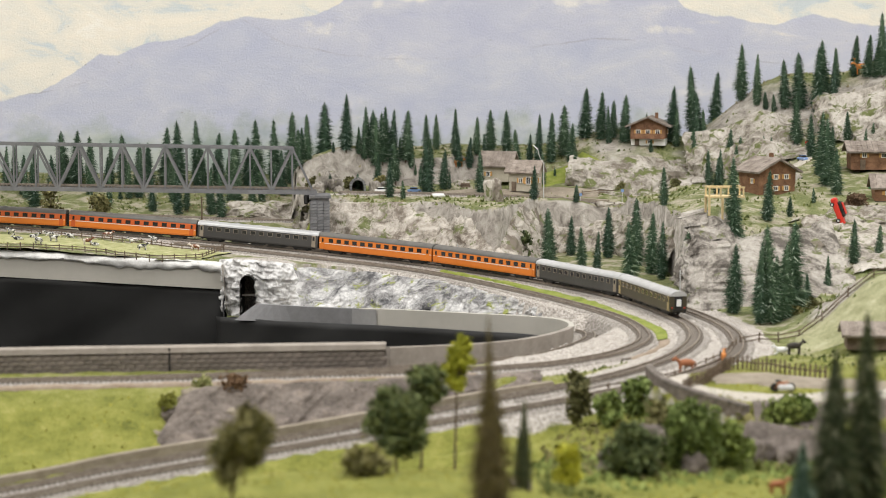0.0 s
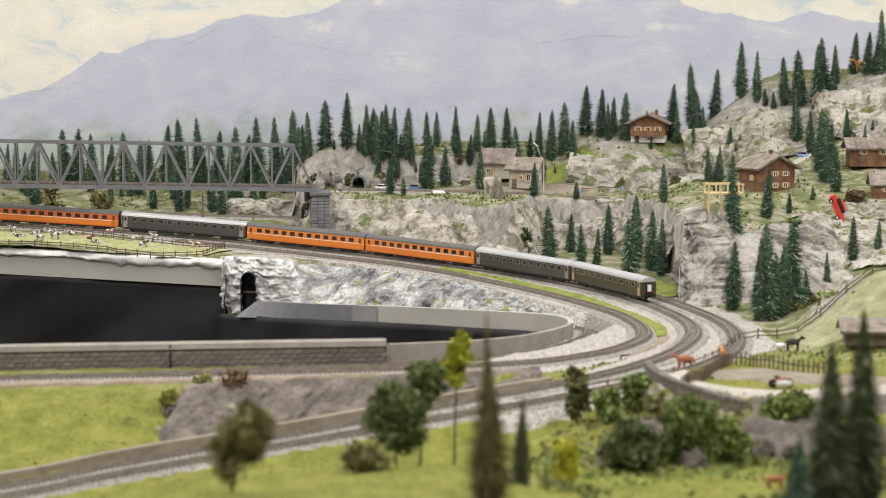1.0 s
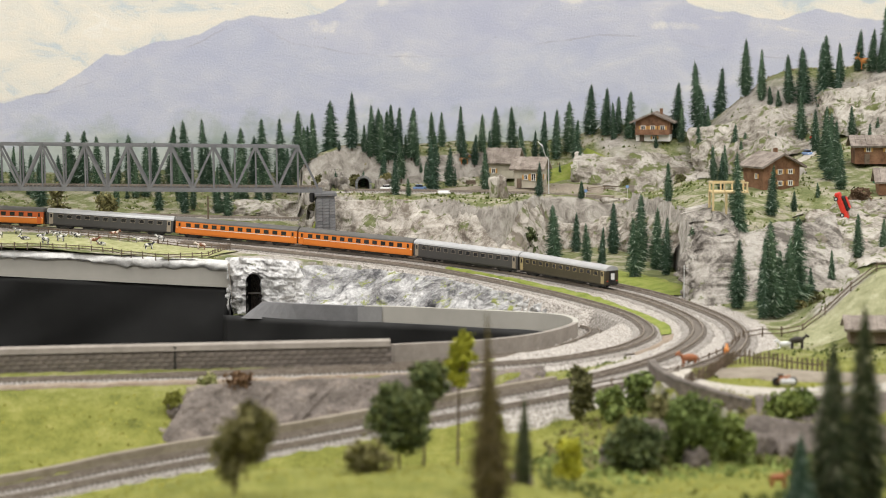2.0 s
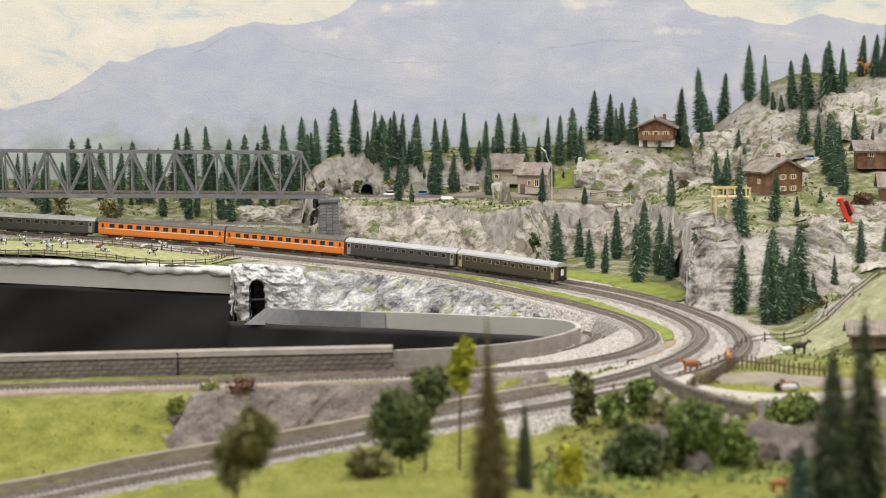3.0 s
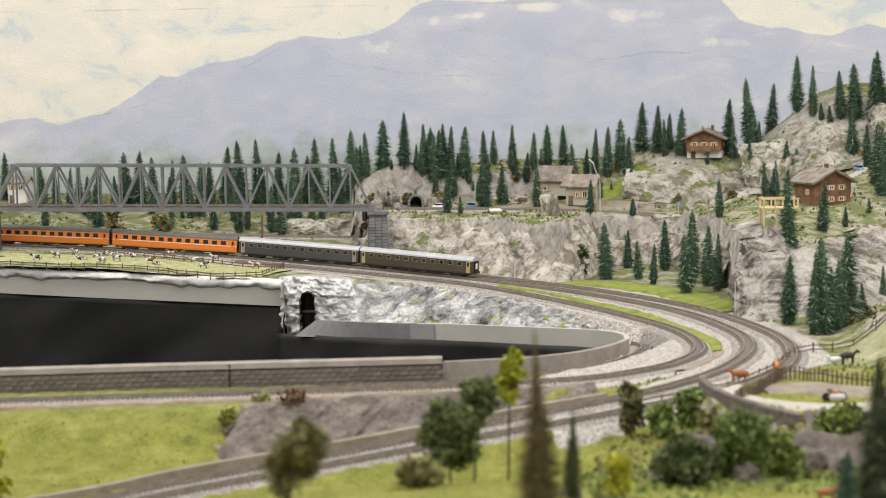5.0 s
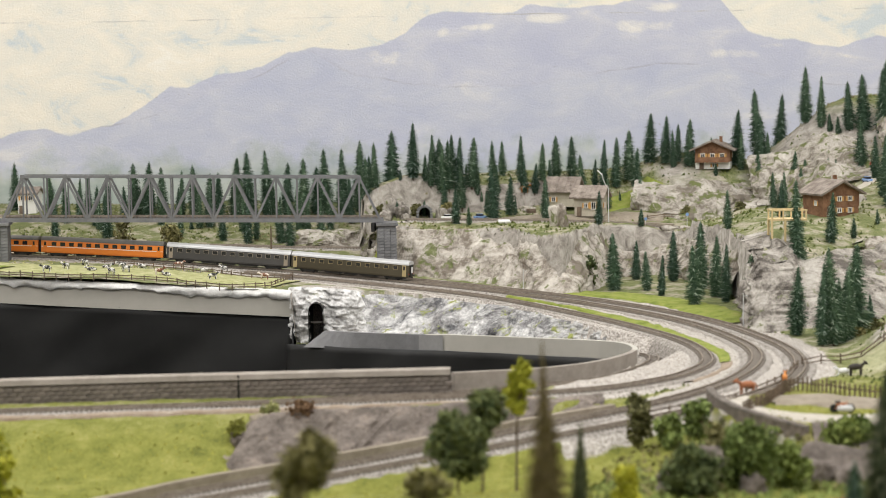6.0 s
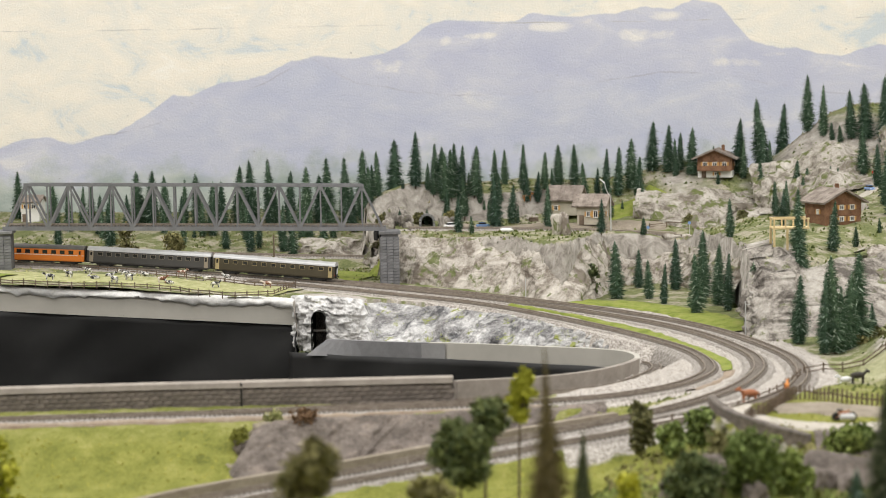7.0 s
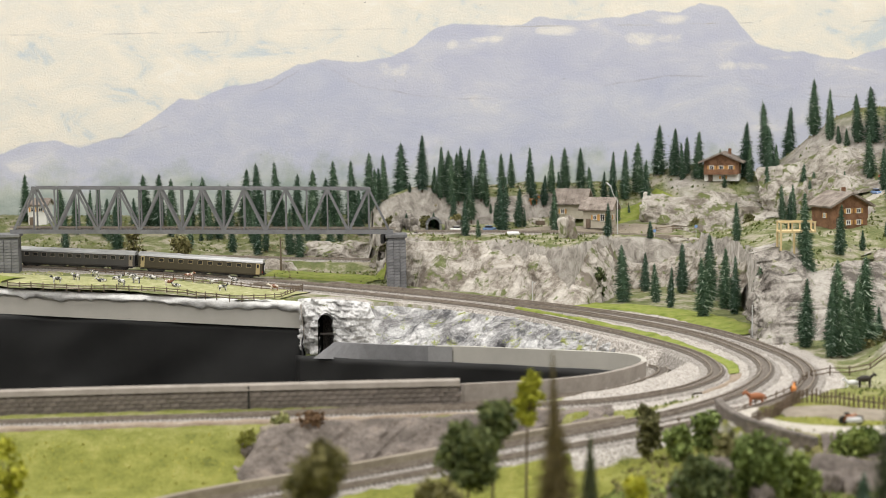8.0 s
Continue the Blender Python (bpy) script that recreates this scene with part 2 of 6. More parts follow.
FAR_ROCK = cliff_material("mossy_plaster_rock", [(0.18, 0.155, 0.125), (0.33, 0.30, 0.26), (0.45, 0.415, 0.365), (0.53, 0.495, 0.445), (0.61, 0.575, 0.525)], (0.17, 0.19, 0.075), 0.475, 0.42, 0.4, 0.6)
BACKDROP = backdrop_material()
BALLAST = surface("ballast", [(0.15, 0.132, 0.115), (0.33, 0.30, 0.27), (0.55, 0.515, 0.475)], 190, 0.95, 0.9, 0.003, grain=2.5)
SLEEPER = surface("sleeper_brown", [(0.13, 0.112, 0.095), (0.245, 0.215, 0.185)], 60, 0.85)
RAIL = surface("rusty_rail", [(0.18, 0.145, 0.115), (0.33, 0.285, 0.24)], 80, 0.5, 0.1, 0.0005, metal=0.2)
BOARD = surface("grey_fascia_board", [(0.42, 0.40, 0.355), (0.50, 0.475, 0.425)], 4, 0.7, 0.05, 0.001)
DARK_BOARD = surface("dark_grey_board", [(0.17, 0.168, 0.172), (0.24, 0.238, 0.242)], 14, 0.6, 0.1, 0.001)
TAPE = surface("grey_tape", [(0.27, 0.265, 0.262), (0.33, 0.325, 0.32)], 20, 0.45, 0.05, 0.0005)
PLASTER = surface("white_plaster", [(0.55, 0.54, 0.52), (0.80, 0.79, 0.77)], 40, 0.9, 0.6, 0.003)
CLOTH = surface("black_cloth", [(0.007, 0.007, 0.007), (0.015, 0.0148, 0.0145)], 3, 0.6, 0.2, 0.002, spec=0.5)
STONE = surface("parapet_stone", [(0.09, 0.077, 0.066), (0.18, 0.155, 0.135), (0.26, 0.225, 0.195)], 60, 0.9, 0.6, 0.002, vary=0.18)
CAP = surface("parapet_cap", [(0.26, 0.23, 0.20), (0.37, 0.33, 0.29)], 25, 0.85, 0.3)
WALLSTONE = surface("retaining_stone", [(0.10, 0.083, 0.072), (0.18, 0.152, 0.133), (0.30, 0.25, 0.215)], 30, 0.95, 0.8, 0.004)
IRON = surface("bridge_grey", [(0.13, 0.132, 0.138), (0.20, 0.20, 0.21)], 30, 0.55, 0.1, 0.0006)
PIERSTONE = surface("pier_brick", [(0.13, 0.13, 0.135), (0.22, 0.22, 0.225)], 60, 0.9, 0.5, 0.001, vary=0.2)
FIR = leafy("fir_needles", (0.034, 0.070, 0.046), (0.13, 0.21, 0.135), (0.44, 0.54, 0.46))
FIR_BROWN = leafy("fir_faded", (0.075, 0.06, 0.026), (0.20, 0.165, 0.08))
FIR_DARK = leafy("fir_teal", (0.030, 0.045, 0.024), (0.12, 0.14, 0.072), (0.28, 0.28, 0.18))
LEAF_DARK = leafy("leaf_dark", (0.042, 0.064, 0.028), (0.18, 0.21, 0.09))
LEAF_MID = leafy("leaf_green", (0.08, 0.115, 0.030), (0.28, 0.34, 0.11))
LEAF_OLIVE = leafy("leaf_olive", (0.075, 0.075, 0.030), (0.26, 0.24, 0.11))
RUST_LEAF = leafy("leaf_rust", (0.10, 0.06, 0.035), (0.26, 0.17, 0.11))
LEAF_YELLOW = leafy("leaf_yellow", (0.24, 0.26, 0.025), (0.50, 0.49, 0.07))
FLOCK = leafy("flock_green", (0.06, 0.08, 0.022), (0.20, 0.22, 0.07))
FLOCK_BRIGHT = leafy("flock_bright", (0.17, 0.17, 0.03), (0.36, 0.35, 0.08))
FLOCK_DRY = leafy("flock_dry", (0.16, 0.13, 0.07), (0.38, 0.33, 0.20))
FLOCK_PALE = leafy("flock_pale", (0.20, 0.22, 0.07), (0.46, 0.44, 0.22))
CHIP = leafy("rock_chip", (0.20, 0.18, 0.16), (0.52, 0.49, 0.45))
BARK = surface("bark", [(0.07, 0.05, 0.035), (0.17, 0.13, 0.095)], 90, 0.9)
WOOD = surface("cabin_wood", [(0.11, 0.055, 0.03), (0.21, 0.11, 0.062), (0.28, 0.155, 0.09)], 50, 0.75, 0.4, 0.001)
PALE_WOOD = surface("pale_timber", [(0.58, 0.44, 0.22), (0.72, 0.58, 0.34)], 40, 0.7)
DARK_WOOD = surface("weathered_wood", [(0.09, 0.065, 0.045), (0.20, 0.15, 0.11)], 60, 0.85)
SHINGLE = surface("shingle_roof", [(0.15, 0.12, 0.10), (0.25, 0.21, 0.18), (0.36, 0.31, 0.27)], 55, 0.85, 0.5, 0.001, vary=0.14)
RENDERED = surface("cream_render", [(0.38, 0.345, 0.275), (0.50, 0.455, 0.37)], 25, 0.85)
WHITEWASH = surface("whitewash", [(0.70, 0.69, 0.65), (0.80, 0.79, 0.76)], 25, 0.85)
PANE = surface("dark_pane", [(0.012, 0.012, 0.014), (0.03, 0.03, 0.034)], 10, 0.12, 0.0, spec=0.6)
SHUTTER = surface("shutter", [(0.50, 0.27, 0.08), (0.58, 0.34, 0.12)], 30, 0.6)
COW_WHITE = surface("cow_hide", [(0.75, 0.73, 0.70), (0.72, 0.70, 0.67), (0.04, 0.04, 0.04), (0.02, 0.02, 0.02)], 110, 0.6, 0.0, grain=1.0, drift=True)
COW_BROWN = surface("cow_hide_brown", [(0.75, 0.70, 0.65), (0.70, 0.62, 0.55), (0.20, 0.08, 0.04), (0.16, 0.06, 0.03)], 110, 0.6, 0.0, grain=1.0, drift=True)
RED_BROWN = surface("red_brown_hide", [(0.30, 0.11, 0.05), (0.42, 0.17, 0.08)], 40, 0.6)
FOX = surface("orange_hide", [(0.55, 0.20, 0.05), (0.68, 0.28, 0.08)], 40, 0.6)
DARK_HIDE = surface("dark_hide", [(0.035, 0.03, 0.028), (0.07, 0.06, 0.05)], 40, 0.6)
GRAVEL = surface("gravel_path", [(0.40, 0.36, 0.30), (0.56, 0.52, 0.46)], 90, 0.95, 0.6)
TURF = surface("island_turf", [(0.13, 0.165, 0.03), (0.22, 0.26, 0.05), (0.29, 0.29, 0.09)], 40, 0.95, 0.7, 0.003)
RUSTY = surface("rusty_earth", [(0.23, 0.165, 0.115), (0.37, 0.31, 0.245)], 50, 0.95)
EARTHEN = surface("beige_earth", [(0.22, 0.185, 0.14), (0.34, 0.295, 0.235)], 40, 0.95, 0.6)
CONCRETE = surface("pale_concrete", [(0.42, 0.40, 0.37), (0.52, 0.50, 0.46)], 30, 0.9)
ORANGE = surface("coach_orange", [(0.66, 0.180, 0.022), (0.72, 0.21, 0.028)], 12, 0.38, 0.02, 0.0003, spec=0.5)
RED_ORANGE = surface("coach_window_band", [(0.52, 0.095, 0.018), (0.58, 0.115, 0.022)], 12, 0.38, 0.02, 0.0003, spec=0.5)
CREAM_LINE = surface("coach_line", [(0.74, 0.66, 0.58), (0.80, 0.72, 0.64)], 20, 0.45, 0.0)
GREY_COACH = surface("coach_slate", [(0.054, 0.052, 0.050), (0.074, 0.071, 0.068)], 14, 0.45, 0.02, 0.0003, spec=0.35)
OLIVE_COACH = surface("coach_olive", [(0.055, 0.046, 0.028), (0.076, 0.064, 0.040)], 14, 0.45, 0.02, 0.0003, spec=0.35)
ROOF_DARK = surface("coach_roof_grey", [(0.10, 0.095, 0.088), (0.15, 0.142, 0.13)], 20, 0.5, 0.05)
ROOF_SILVER = surface("coach_roof_silver", [(0.42, 0.42, 0.425), (0.55, 0.55, 0.555)], 20, 0.42, 0.05, metal=0.25)
UNDER = surface("underframe_black", [(0.012, 0.012, 0.012), (0.035, 0.033, 0.03)], 60, 0.6)
# Brownish frame tones raised to suggest lit, cream windows; doors share them.
FRAME_BROWN_LIT = surface("window_frame_bronze_lit", [(0.34, 0.27, 0.14), (0.44, 0.35, 0.18)], 20, 0.45)
FRAME_TAN_LIT = surface("window_frame_tan_lit", [(0.24, 0.20, 0.15), (0.32, 0.27, 0.21)], 20, 0.45)
RED = surface("red_paint", [(0.55, 0.03, 0.02), (0.65, 0.05, 0.03)], 20, 0.4)
BLUE = surface("blue_paint", [(0.16, 0.26, 0.50), (0.24, 0.36, 0.60)], 20, 0.25)
PALE_PAINT = surface("white_paint", [(0.72, 0.72, 0.72), (0.80, 0.80, 0.80)], 20, 0.35)
GREEN_PAINT = surface("green_paint", [(0.03, 0.20, 0.09), (0.05, 0.26, 0.12)], 20, 0.4)
STEEL = surface("lamp_steel", [(0.45, 0.45, 0.44), (0.58, 0.58, 0.57)], 30, 0.4, 0.05)
ROOMPAINT = surface("room_paint", [(0.62, 0.60, 0.56), (0.70, 0.68, 0.64)], 2, 0.9, 0.1)

# ---------------------------------------------------------------- lie of the land
rng = np.random.default_rng(7)
LATTICE = rng.random((64, 64))


def value_noise(x, y):
    """Smooth lattice noise, 0 to 1."""
    xi, yi = np.floor(x).astype(int), np.floor(y).astype(int)
    fx, fy = x - xi, y - yi
    fx, fy = fx * fx * (3 - 2 * fx), fy * fy * (3 - 2 * fy)
    a, b = LATTICE[xi % 64, yi % 64], LATTICE[(xi + 1) % 64, yi % 64]
    c, d = LATTICE[xi % 64, (yi + 1) % 64], LATTICE[(xi + 1) % 64, (yi + 1) % 64]
    return (a * (1 - fx) + b * fx) * (1 - fy) + (c * (1 - fx) + d * fx) * fy


def fbm(x, y, octaves=4):
    total, amp = 0, 0.5
    for k in range(octaves):
        total = total + amp * (value_noise(x * 2 ** k + 17.3 * k, y * 2 ** k + 5.1 * k) - 0.5)
        amp *= 0.55
    return total


def ease(a, b, v):
    s = np.clip((v - a) / (b - a), 0, 1)
    return s * s * (3 - 2 * s)


def mound(x, y, cx, cy, rx, ry, amp):
    return amp * np.exp(-((x - cx) / rx) ** 2 - ((y - cy) / ry) ** 2)


def spline(points, step=0.02):
    """Catmull-Rom through the points, resampled to even steps."""
    p = np.array(points, float)
    q = np.vstack([2 * p[0] - p[1], p, 2 * p[-1] - p[-2]])
    out = []
    for i in range(1, len(q) - 2):
        s = np.linspace(0, 1, 24, endpoint=False)[:, None]
        a, b, c, d = q[i - 1], q[i], q[i + 1], q[i + 2]
        out.append(0.5 * (2 * b + (c - a) * s + (2 * a - 5 * b + 4 * c - d) * s ** 2 + (3 * b - a - 3 * c + d) * s ** 3))
    out = np.vstack(out + [p[-1:]])
    run = np.r_[0, np.cumsum(np.linalg.norm(np.diff(out, axis=0), axis=1))]
    at = np.linspace(0, run[-1], max(2, int(run[-1] / step)))
    return np.stack([np.interp(at, run, out[:, k]) for k in range(3)], 1)


# Track centre lines, rail level. The train runs on MAIN from the loop to the left.
MAIN = spline([(-3.6, 4.5, 0.10), (-2.4, 4.46, 0.09), (-1.6, 4.42, 0.072), (-1.2, 4.40, 0.058), (-0.887, 4.375, 0.043), (-0.581, 4.355, 0.021), (-0.288, 4.267, 0.002), (-0.023, 4.112, -0.011),
               (0.196, 3.90, -0.019), (0.349, 3.634, -0.020), (0.421, 3.33, -0.016), (0.424, 3.106, -0.013), (0.365, 2.90, -0.012), (0.274, 2.752, -0.014),
               (0.165, 2.665, -0.022), (0.03, 2.605, -0.036), (-0.19, 2.51, -0.06), (-0.431, 2.412, -0.083), (-0.60, 2.34, -0.101), (-1.1, 2.13, -0.13)])
OUTER = spline([(-0.45, 4.37, 0.012), (-0.27, 4.315, 0.001), (0.0, 4.165, -0.012), (0.225, 3.955, -0.019), (0.39, 3.68, -0.02), (0.475, 3.35, -0.016), (0.492, 3.10, -0.013),
                (0.445, 2.87, -0.012), (0.33, 2.70, -0.016), (0.19, 2.595, -0.024), (0.05, 2.54, -0.038), (-0.19, 2.45, -0.062), (-0.431, 2.352, -0.085), (-0.60, 2.28, -0.103), (-1.1, 2.07, -0.13)])
INNER = spline([(-0.62, 4.30, 0.021), (-0.288, 4.175, 0.0), (-0.06, 4.025, -0.010), (0.10, 3.82, -0.016), (0.24, 3.575, -0.019), (0.328, 3.345, -0.02), (0.345, 3.15, -0.021),
                (0.302, 3.02, -0.022), (0.225, 2.92, -0.022), (0.10, 2.835, -0.021), (-0.19, 2.765, -0.02), (-0.65, 2.71, -0.02), (-1.3, 2.62, -0.02)])
LOW = spline([(-0.40, 4.05, -0.098), (-0.36, 3.97, -0.096), (-0.1, 3.77, -0.092), (0.10, 3.60, -0.078), (0.205, 3.475, -0.058), (0.262, 3.40, -0.05), (0.260, 3.29, -0.047), (0.205, 3.145, -0.043), (0.15, 3.045, -0.038), (0.06, 2.945, -0.03),
              (-0.06, 2.85, -0.024), (-0.25, 2.775, -0.02), (-0.45, 2.738, -0.02)])
REAR = spline([(-1.9, 4.95, 0.05), (-0.9, 4.9, 0.035), (-0.55, 4.88, 0.026), (-0.3, 4.9, 0.02), (0.1, 5.05, 0.02)])
STATION = spline([(-0.255, 4.60, 0.117), (0.0, 4.66, 0.108), (0.2, 4.70, 0.098), (0.4, 4.66, 0.086), (0.6, 4.55, 0.075), (0.75, 4.4, 0.07)])

CLIFF_X = [-0.50, -0.40, -0.34, -0.275, -0.25, 0.0, 0.12, 0.17, 0.24, 0.38, 0.44, 0.485, 0.515, 0.56, 0.66, 0.8, 1.3]
CLIFF_Y = [9.0, 4.95, 4.75, 4.62, 4.46, 4.33, 4.14, 4.28, 4.50, 4.54, 4.50, 4.22, 3.60, 3.47, 3.42, 3.35, 3.2]
LEVEL_X = [-2.0, -1.6, -0.9, -0.58, -0.29, 0.0, 0.2, 0.45, 0.7]
LEVEL_Z = [0.085, 0.068, 0.037, 0.014, -0.005, -0.018, -0.026, -0.022, -0.02]
EDGE_X = [-2.4, -0.9, -0.47, -0.40, -0.28, 0.0, 0.10, 0.20, 0.265, 0.29]
EDGE_Y = [4.06, 4.02, 3.99, 4.03, 4.07, 3.93, 3.73, 3.52, 3.36, 3.27]
RIM = spline([(-0.47, 3.93, -0.07), (-0.25, 3.80, -0.063), (-0.095, 3.70, -0.054), (0.072, 3.555, -0.042), (0.17, 3.475, -0.036), (0.222, 3.40, -0.032), (0.226, 3.29, -0.029), (0.158, 3.12, -0.02), (0.061, 2.985, -0.010),
              (-0.085, 2.872, 0.001)], 0.015)


def near_track(x, y, path, flat, fade):
    """How far the ground follows a track bed, and that bed's level."""
    best, level = np.full(x.shape, 9.0), np.zeros(x.shape)
    for px, py, pz in path[::2]:
        d = (x - px) ** 2 + (y - py) ** 2
        hit = d < best
        best, level = np.where(hit, d, best), np.where(hit, pz, level)
    return 1 - ease(flat, fade, np.sqrt(best)), level - 0.008


def land(x, y):
    """Height of the modelled ground at x, y (arrays)."""
    x, y = np.asarray(x, float), np.asarray(y, float)
    away = ease(3.1, 3.6, y)
    level = np.interp(x, LEVEL_X, LEVEL_Z) * away - 0.024 * (1 - away)
    rough = fbm(x * 5, y * 5, 5)
    # far country: valley under the bridge, station shelf, ridge, chalet hill, right-hand mountain
    d = y - np.interp(x, CLIFF_X, CLIFF_Y)
    w = np.interp(x, [0.47, 0.52, 0.6, 0.75], [0.07, 0.16, 0.6, 0.9])
    shelf = 0.105 + 0.0 * x
    shelf = shelf + 0.035 * ease(0.46, 0.6, x) * (1 - ease(4.45, 4.7, y)) - 0.03 * mound(x, y, 0.5, 4.7, 0.2, 0.12, 1)
    ridge = 0.075 * ease(4.86, 5.15, y) * ease(-0.33, -0.2, x) + mound(x, y, -0.30, 5.0, 0.13, 0.12, 0.09)
    hills = mound(x, y, 0.50, 5.12, 0.20, 0.20, 0.065) + mound(x, y, 0.88, 5.08, 0.17, 0.22, 0.13) + mound(x, y, 1.25, 4.95, 0.24, 0.28, 0.24)
    hills = hills + 0.075 * ease(0.62, 1.0, x) * ease(4.1, 4.7, y)
    high = shelf + ridge + hills + 0.035 * rough
    low = level * (1 - ease(4.6, 5.2, y)) + 0.10 * ease(4.75, 5.5, y) + 0.035 * rough * ease(4.5, 4.8, y)
    m = ease(0, 1, d / w)
    far = low * (1 - m) + high * m
    far = far + 0.10 * np.clip(fbm(x * 9 + 3, y * 9, 4), -0.25, 0.25) * m * (1 - m) * 4 * 0.5
    # bank of the right-hand meadow
    far = far + 0.11 * ease(0.58, 0.76, x) * (1 - ease(3.16, 3.45, y)) * ease(2.84, 3.10, y)
    # lower shelf inside the loop
    rim_y = np.interp(x, EDGE_X, EDGE_Y)
    inside = (x > -0.47) & (x < 0.235) & (y < rim_y) & (y > 3.25 - 0.35 * ease(0.2, 0.0, x))
    far = np.where(inside, np.interp(x, [-0.4, 0.0, 0.2], [-0.10, -0.095, -0.057]), far)
    # foreground
    left = np.interp(y, [1.0, 1.7, 2.0, 2.25, 2.42, 2.50, 2.66, 2.72], [0.13, 0.045, 0.0, -0.06, -0.09, -0.082, -0.03, -0.024])
    shifted = np.where(y > 2.4, y - np.interp(x, [-0.37, -0.19, 0.03, 0.14], [-0.005, 0.03, 0.085, 0.12]), y)
    walled = np.interp(shifted, [1.0, 1.7, 2.0, 2.25, 2.42, 2.61, 2.66, 2.72], [0.13, 0.045, 0.0, -0.06, -0.09, -0.088, -0.035, -0.024])
    left = left + (walled - left) * ease(-0.40, -0.35, x)
    right = np.interp(y, [1.0, 1.7, 2.0, 2.25, 2.36, 2.44, 2.8, 3.0], [0.12, 0.02, -0.03, -0.035, -0.02, 0.0, 0.002, -0.006])
    front = left + (right - left) * ease(-0.02, 0.26, x) + 0.03 * fbm(x * 4, y * 4 + 9, 3)
    front = front - 0.045 * ease(-0.20, -0.50, x) * (1 - ease(2.2, 2.35, y))
    edge = np.interp(x, [0.10, 0.34], [2.74, 2.97])
    f = 1 - ease(edge - np.interp(x, [0.10, 0.34], [0.07, 0.22]), edge, y)
    wall_x = np.interp(y, [2.40, 2.44, 2.51, 2.60, 2.665], [0.40, 0.36, 0.318, 0.30, 0.298])
    front = front - 0.034 * ease(0.0, 0.03, wall_x - x) * ease(2.30, 2.38, y) * ease(0.02, 0.16, x)
    z = far * (1 - f) + front * f
    for path, flat, fade in ((MAIN, 0.035, 0.075), (OUTER, 0.035, 0.075), (INNER, 0.03, 0.06), (STATION, 0.05, 0.10), (REAR, 0.03, 0.08)):
        k, bed = near_track(x, y, path, flat, fade)
        if path is INNER:
            k = k * np.where(inside & (y > 3.3), 0, 1)
        z = z * (1 - k) + bed * k
    k, bed = near_track(x, y, LOW, 0.024, 0.055)
    k = k * (y < 3.42)
    z = z * (1 - k) + bed * k
    return z + 0.006 * fbm(x * 40, y * 40, 3)


def land_at(x, y):
    return float(land(np.array([x]), np.array([y]))[0])


# ---------------------------------------------------------------- building helpers
def finish(bm, name, material, smooth=True):
    me = bpy.data.meshes.new(name)
    bm.to_mesh(me)
    bm.free()
    me.materials.append(material)
    for p in me.polygons:
        p.use_smooth = smooth
    return me


def part(name, bm, material, parent=None, label="", smooth=False):
    ob = new(name, finish(bm, name, material, smooth))
    ob.parent = parent
    if label:
        tagged(ob, label)
    return ob


def thing(name, label, category, at=None, group="", kind=""):
    ob = new(name)
    ob.empty_display_size = 0.02
    if at is not None:
        ob.matrix_basis = at
    return tagged(ob, label, category, group, kind)


def box(bm, cx, cy, cz, sx, sy, sz, bevel=0.0, turn=None):
    g = bmesh.ops.create_cube(bm, size=1.0)
    m = Matrix.Translation((cx, cy, cz)) @ (turn or Matrix.Identity(4)) @ Matrix.Diagonal((sx, sy, sz, 1))
    bmesh.ops.transform(bm, matrix=m, verts=g["verts"])
    if bevel:
        edges = list({e for v in g["verts"] for e in v.link_edges})
        bmesh.ops.bevel(bm, geom=edges, offset=bevel, segments=1, affect="EDGES")
    return bm


def boxed(*args, **more):
    return box(bmesh.new(), *args, **more)


def rod(bm, a, b, r, sides=6, r2=None):
    a, b = Vector(a), Vector(b)
    d = b - a
    g = bmesh.ops.create_cone(bm, cap_ends=True, segments=sides, radius1=r, radius2=r if r2 is None else r2, depth=d.length)
    bmesh.ops.transform(bm, matrix=Matrix.Translation((a + b) / 2) @ d.to_track_quat("Z", "Y").to_matrix().to_4x4(), verts=g["verts"])
    return bm


def beam(bm, a, b, w, h):
    """A square bar from a to b, w wide across and h high."""
    a, b = Vector(a), Vector(b)
    d = b - a
    g = bmesh.ops.create_cube(bm, size=1.0)
    side = d.cross(Vector((0, 0, 1)))
    side = side.normalized() if side.length > 1e-6 else Vector((0, 1, 0))
    x = d.normalized()
    m = Matrix((x * d.length, side * w, side.cross(x) * -h)).transposed().to_4x4()
    bmesh.ops.transform(bm, matrix=Matrix.Translation((a + b) / 2) @ m, verts=g["verts"])
    return bm


def grid_mesh(name, points, material, keep=None, smooth=True):
    """A sheet from an array of rows x columns x 3."""
    r, c = points.shape[:2]
    faces = [(i * c + j, i * c + j + 1, (i + 1) * c + j + 1, (i + 1) * c + j) for i in range(r - 1) for j in range(c - 1) if keep is None or keep[i, j]]
    me = bpy.data.meshes.new(name)
    me.from_pydata(points.reshape(-1, 3).tolist(), [], faces)
    me.materials.append(material)
    me.update()
    for p in me.polygons:
        p.use_smooth = smooth
    return me


def sides_of(path):
    """Unit vectors to the left of a level path."""
    t = np.gradient(path[:, :2], axis=0)
    t /= np.linalg.norm(t, axis=1)[:, None] + 1e-12
    return np.stack([-t[:, 1], t[:, 0], 0 * t[:, 0]], 1)


